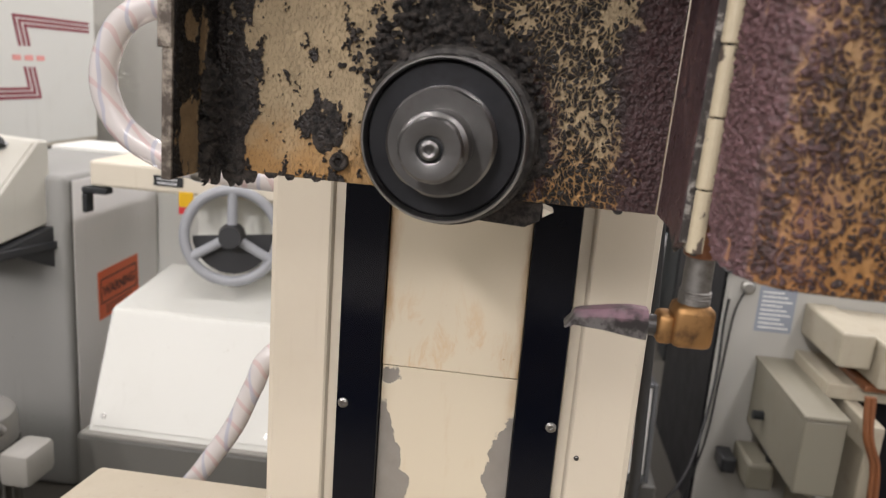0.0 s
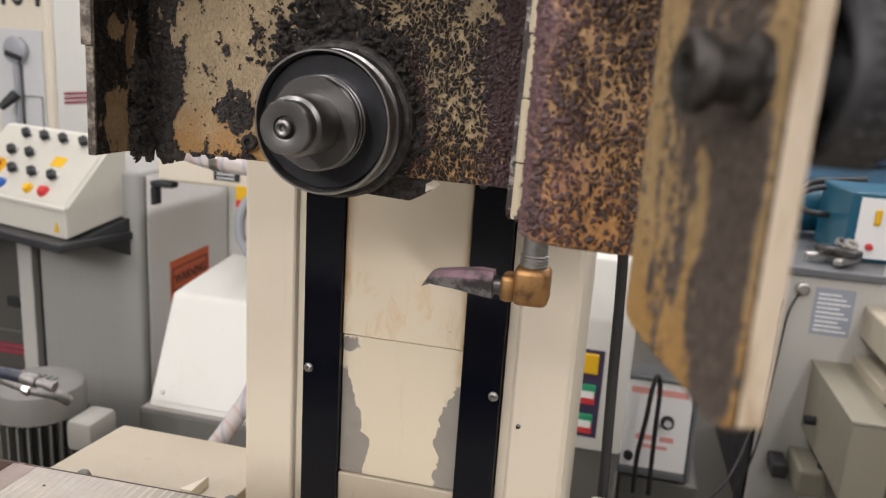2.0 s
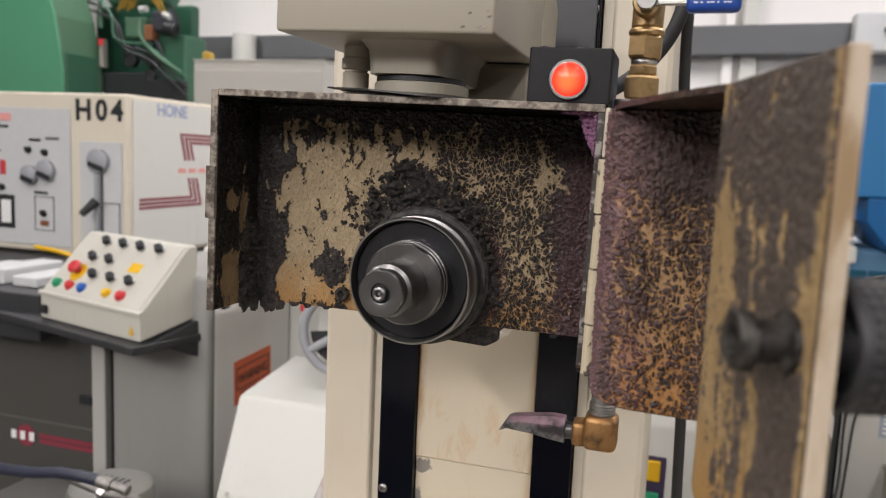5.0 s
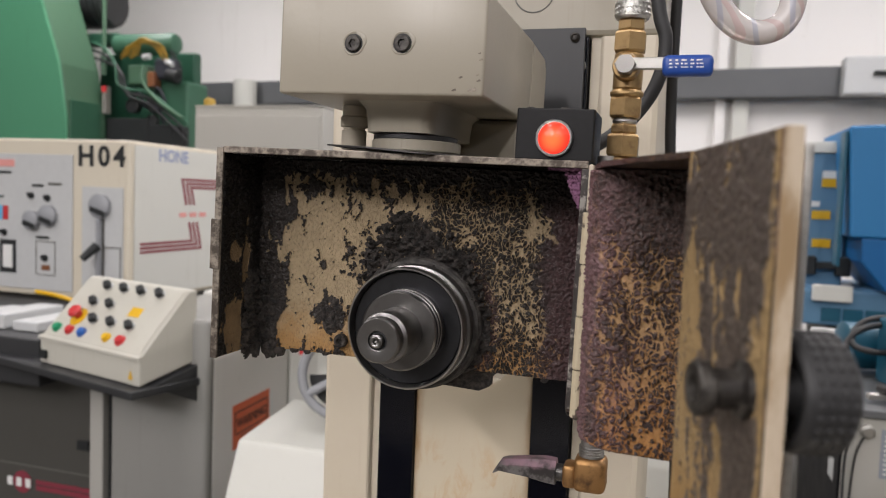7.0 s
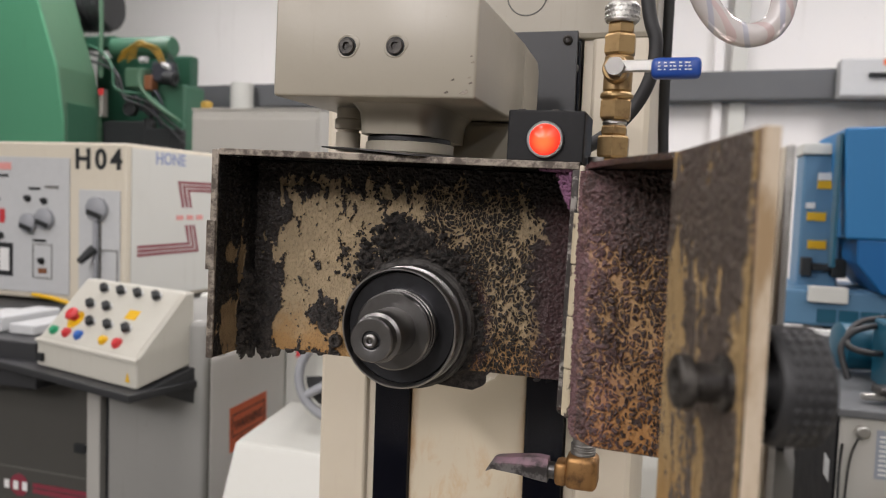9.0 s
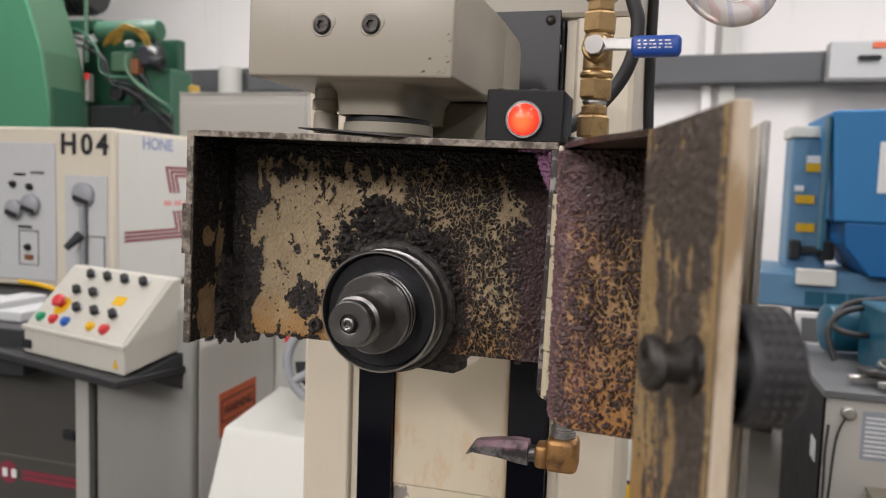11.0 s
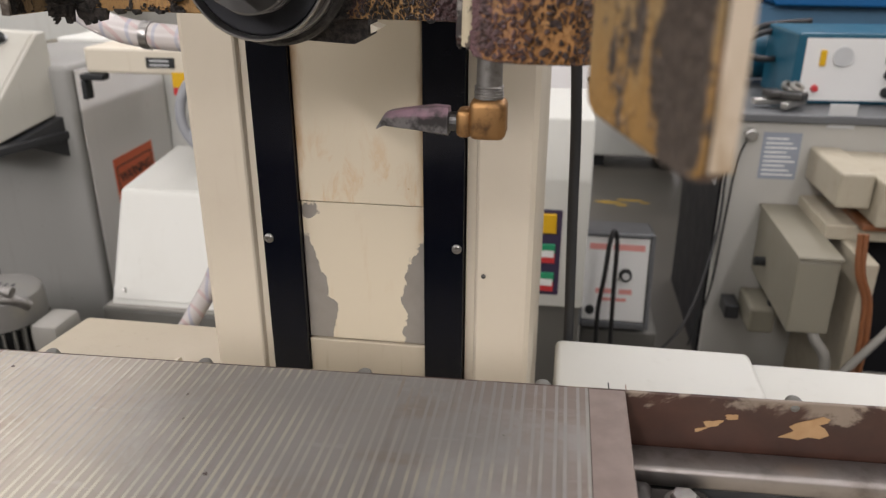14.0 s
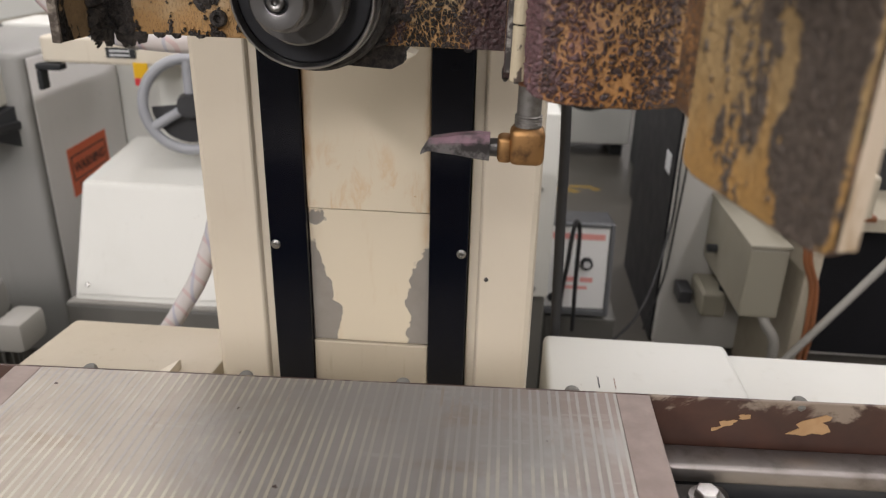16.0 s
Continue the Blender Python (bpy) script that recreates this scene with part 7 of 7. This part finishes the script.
part("lamp", lathe([(0, 0.012), (0.014, 0.009)], TB @ Vector((0.07, -0.004, 0.05)), (0, -1, 0), 16), M_RED, tb)
solo("coiled_lead", tube([(0.80, 2.72, 0.91), (0.78, 2.76, 1.01), (0.84, 2.80, 1.07), (0.96, 2.86, 1.08), (1.02, 2.90, 1.03), (0.90, 2.75, 1.0), (0.80, 2.76, 1.02), (0.86, 2.86, 1.09), (1.05, 2.92, 1.11)], 0.011, 8, 8), M_RUBBER, "black lead coiled behind the instrument box", "cable", smooth=60)
solo("teal_motor", lathe([(0, 0.06), (0.01, 0.085), (0.2, 0.085), (0.21, 0.06)], (0.80, 2.95, 0.985), (1, 0.2, 0), 28), M_TEAL, "teal electric motor standing on the cabinet", "motor", smooth=40)

# grey junction boxes with pipes in front of the cabinet
jb = thing("junction_box", "dirty grey-cream steel junction box on the cabinet front", "junction box", (0.95, 2.2, 0.4))
part("box", box(0.870, 0.978, 1.95, 2.392, 0.385, 0.598, 0.006), M_BOX, jb)
part("lid", box(0.866, 0.982, 1.946, 2.396, 0.599, 0.611, 0.003), M_BOX, jb)
part("gland", lathe([(0, 0.014), (0.03, 0.014)], (0.869, 2.25, 0.47), (-1, 0, 0), 14), M_INK, jb)
part("gland", lathe([(0, 0.016), (0.035, 0.016)], (0.90, 2.20, 0.384), (0, 0, -1), 14), M_INK, jb)
part("lower_box", box(0.845, 0.925, 2.22, 2.392, 0.235, 0.320, 0.01), M_BOX, jb)
part("lower_box", box(0.79, 0.835, 2.30, 2.392, 0.24, 0.29, 0.006), M_DARK, jb)
for k in range(2):
    part("brown_hose", tube([(0.985 + 0.014 * k, 1.90, 0.70), (0.995 + 0.012 * k, 1.89, 0.60), (1.030 + 0.012 * k, 1.9, 0.52), (1.040 + 0.014 * k, 1.9, 0.44), (1.043 + 0.016 * k, 1.9, 0.36), (1.04 + 0.016 * k, 1.9, 0.2)], 0.0075, 10, 8), M_COPPER, jb, "brown hose", smooth=60)
part("conduit", tube([(0.945, 1.97, 0.384), (0.955, 1.96, 0.36), (0.985, 1.95, 0.31), (0.99, 1.95, 0.2)], 0.015, 12, 8), M_GREYL, jb, "grey bent conduit", smooth=60)
part("brace", cyl((0.99, 1.88, 0.28), (1.25, 1.90, 0.66), 0.011, seg=14), M_GREYL, jb, "grey pipe brace")
part("post", box(1.03, 1.07, 1.95, 2.392, 0.0, 0.60, 0.004), M_BOX2, jb)
vb2 = thing("valve_block", "dirty off-white valve block with rust stains", "valve block", (1.1, 2.2, 0.75))
part("block", box(0.985, 1.075, 2.10, 2.398, 0.70, 0.80, 0.008), M_BOX2, vb2)
part("block", box(1.078, 1.22, 2.05, 2.398, 0.665, 0.79, 0.008), M_BOX2, vb2)
part("flange", box(1.06, 1.25, 2.08, 2.398, 0.645, 0.663, 0.004), M_COPPER, vb2, "rusty flange")
part("ledge", box(0.98, 1.5, 2.12, 2.398, 0.60, 0.644, 0.004), M_BOX2, vb2)

for ob in (rc, tb, jb, vb2):
    ob.location += Vector((-0.026, 0, -0.010))
ctl.location.x -= 0.020

# far east machines
fb = thing("louvred_cabinet", "cream louvred cabinet standing on the floor", "cabinet", (0.7, 4.9, 0))
part("case", box(0.40, 0.97, 4.85, 5.4, 0.08, 0.745, 0.01), M_OFFWHITE, fb)
part("foot", box(0.42, 0.50, 4.9, 5.3, 0.0, 0.079), M_INK, fb)
part("foot", box(0.86, 0.94, 4.9, 5.3, 0.0, 0.079), M_INK, fb)
for k in range(6):
    part("louvre", box(0.64, 0.88, 4.836, 4.849, 0.42 + 0.045 * k, 0.436 + 0.045 * k, 0.003), M_GREYL, fb)
solo("cabinet_lead", tube([(0.36, 4.6, 0.62), (0.48, 4.55, 0.45), (0.66, 4.55, 0.38), (0.85, 4.6, 0.45), (0.98, 4.7, 0.62)], 0.018, 10, 8), M_RUBBER, "thick black lead sagging past the louvred cabinet", "cable", smooth=60)
bl = thing("blue_machine", "bright blue machine tool with pale blue base", "machine", (1.7, 4.3, 0))
part("hood", prism([(1.020, 4.0, 1.345), (2.6, 4.0, 1.335), (2.6, 4.0, 1.93), (0.985, 4.0, 1.885)], (0, 1, 0), 0.7, None, 0.012), M_BLUE, bl, "bright blue upper hood")
part("lower_hood", prism([(1.078, 4.003, 1.225), (1.195, 4.003, 1.082), (2.6, 4.003, 1.075), (2.6, 4.003, 1.333), (1.070, 4.003, 1.343)], (0, 1, 0), 0.69, None, 0.008), M_BLUED, bl, "deep blue lower hood")
part("hood_edge", box(0.968, 0.984, 4.02, 4.12, 1.20, 1.86, 0.004), M_TEAL, bl)
part("notice", box(1.195, 1.42, 3.992, 3.9995, 1.49, 1.735, 0.002), M_WHITEP, bl, "white notice")
part("notice_print", box(1.245, 1.40, 3.9905, 3.9918, 1.55, 1.70), M_PANEL, bl)
part("base", box(0.70, 2.6, 4.1, 4.8, 0.895, 1.075, 0.012), M_BLUE2, bl, "pale blue base")
part("base_cap", box(0.88, 1.06, 4.05, 4.098, 1.02, 1.10, 0.006), M_OFFWHITE, bl)
# solid black block added for the darkness below the base
part("shade_block", box(0.98, 2.6, 4.2, 4.8, 0.0, 0.894, 0.01), M_INK, bl, "black block for the shade under the base")
for k in range(8):
    part("grille_slat", box(0.93 + 0.10 * k, 1.02 + 0.10 * k, 4.091, 4.0995, 0.915, 0.985, 0.003), M_TEAL, bl)
part("column", box(0.862, 1.062, 4.35, 4.6, 0.9, 1.775, 0.01), M_BLUE2, bl)
part("column_cap", box(0.852, 1.072, 4.33, 4.62, 1.776, 1.835, 0.006), M_OFFWHITE, bl)
for x0, x1, z in ((0.935, 1.055, 1.595), (0.893, 0.985, 1.425), (0.905, 0.995, 1.275)):
    part("label", box(x0, x1, 4.34, 4.3495, z, z + 0.045, 0.001), M_YELLOW, bl)
part("label", box(0.935, 1.05, 4.34, 4.3495, 1.642, 1.68, 0.001), M_WHITEP, bl)
part("label", box(0.885, 0.93, 4.34, 4.3495, 1.49, 1.52, 0.001), M_WHITEP, bl)
part("clamp_block", box(0.872, 0.925, 4.28, 4.349, 1.13, 1.23, 0.008), M_INK, bl)
part("clamp_block", box(0.926, 1.02, 4.29, 4.349, 1.16, 1.20, 0.008), M_INK, bl)
part("clamp_block", box(1.021, 1.09, 4.28, 4.349, 1.13, 1.23, 0.008), M_INK, bl)
fm = thing("framed_screen", "small white framed screen on the pale blue base", "screen", (0.82, 3.95, 0.83))
part("frame", box(0.862, 1.05, 3.90, 3.93, 0.735, 0.905, 0.006), M_WHITEP, fm)
part("screen", box(0.888, 1.024, 3.895, 3.8995, 0.762, 0.878), M_GUN, fm)
part("stand", box(0.88, 1.03, 3.9, 4.09, 0.0, 0.734, 0.006), M_INK, fm)
for k, (x, y, w, d) in enumerate(((0.50, 4.14, 0.10, 0.03), (0.62, 4.19, 0.09, 0.022), (0.57, 4.10, 0.04, 0.02), (0.70, 4.15, 0.035, 0.018))):
    ring = []
    for q in range(11):
        a = 2 * pi * q / 11
        f = 0.75 + 0.55 * noise.noise(Vector((math.cos(a) * 2, math.sin(a) * 2, k * 7.3)))
        ring.append((x + w * f * math.cos(a), y + d * f * math.sin(a), 0.0005))
    solo("floor_mark", prism(ring, (0, 0, 1), 0.0012), M_FADED, "worn remains of a yellow floor marking", "floor marking", kind="structure")

# ---- pole lines of the chuck ----
pairs = 32
first, last = CX0 + 0.0225, CX1 - 0.0245
pitch = (last - first - 0.0055) / (pairs - 1)
bm = box(-0.0010, 0.0010, 0.2592, 0.4098, 1.1046, 1.10512)
proto = part("pole_line", rolled(bm), M_POLE, chuck, "pale alloy pole line")
slope = math.tan(radians(1.3))
for k in range(pairs * 2):
    ob = proto if k == 0 else proto.copy()
    if k:
        scene.collection.objects.link(ob)
    x = first + pitch * (k // 2) + 0.0055 * (k % 2)
    ob.location.x, ob.location.z = x, slope * x
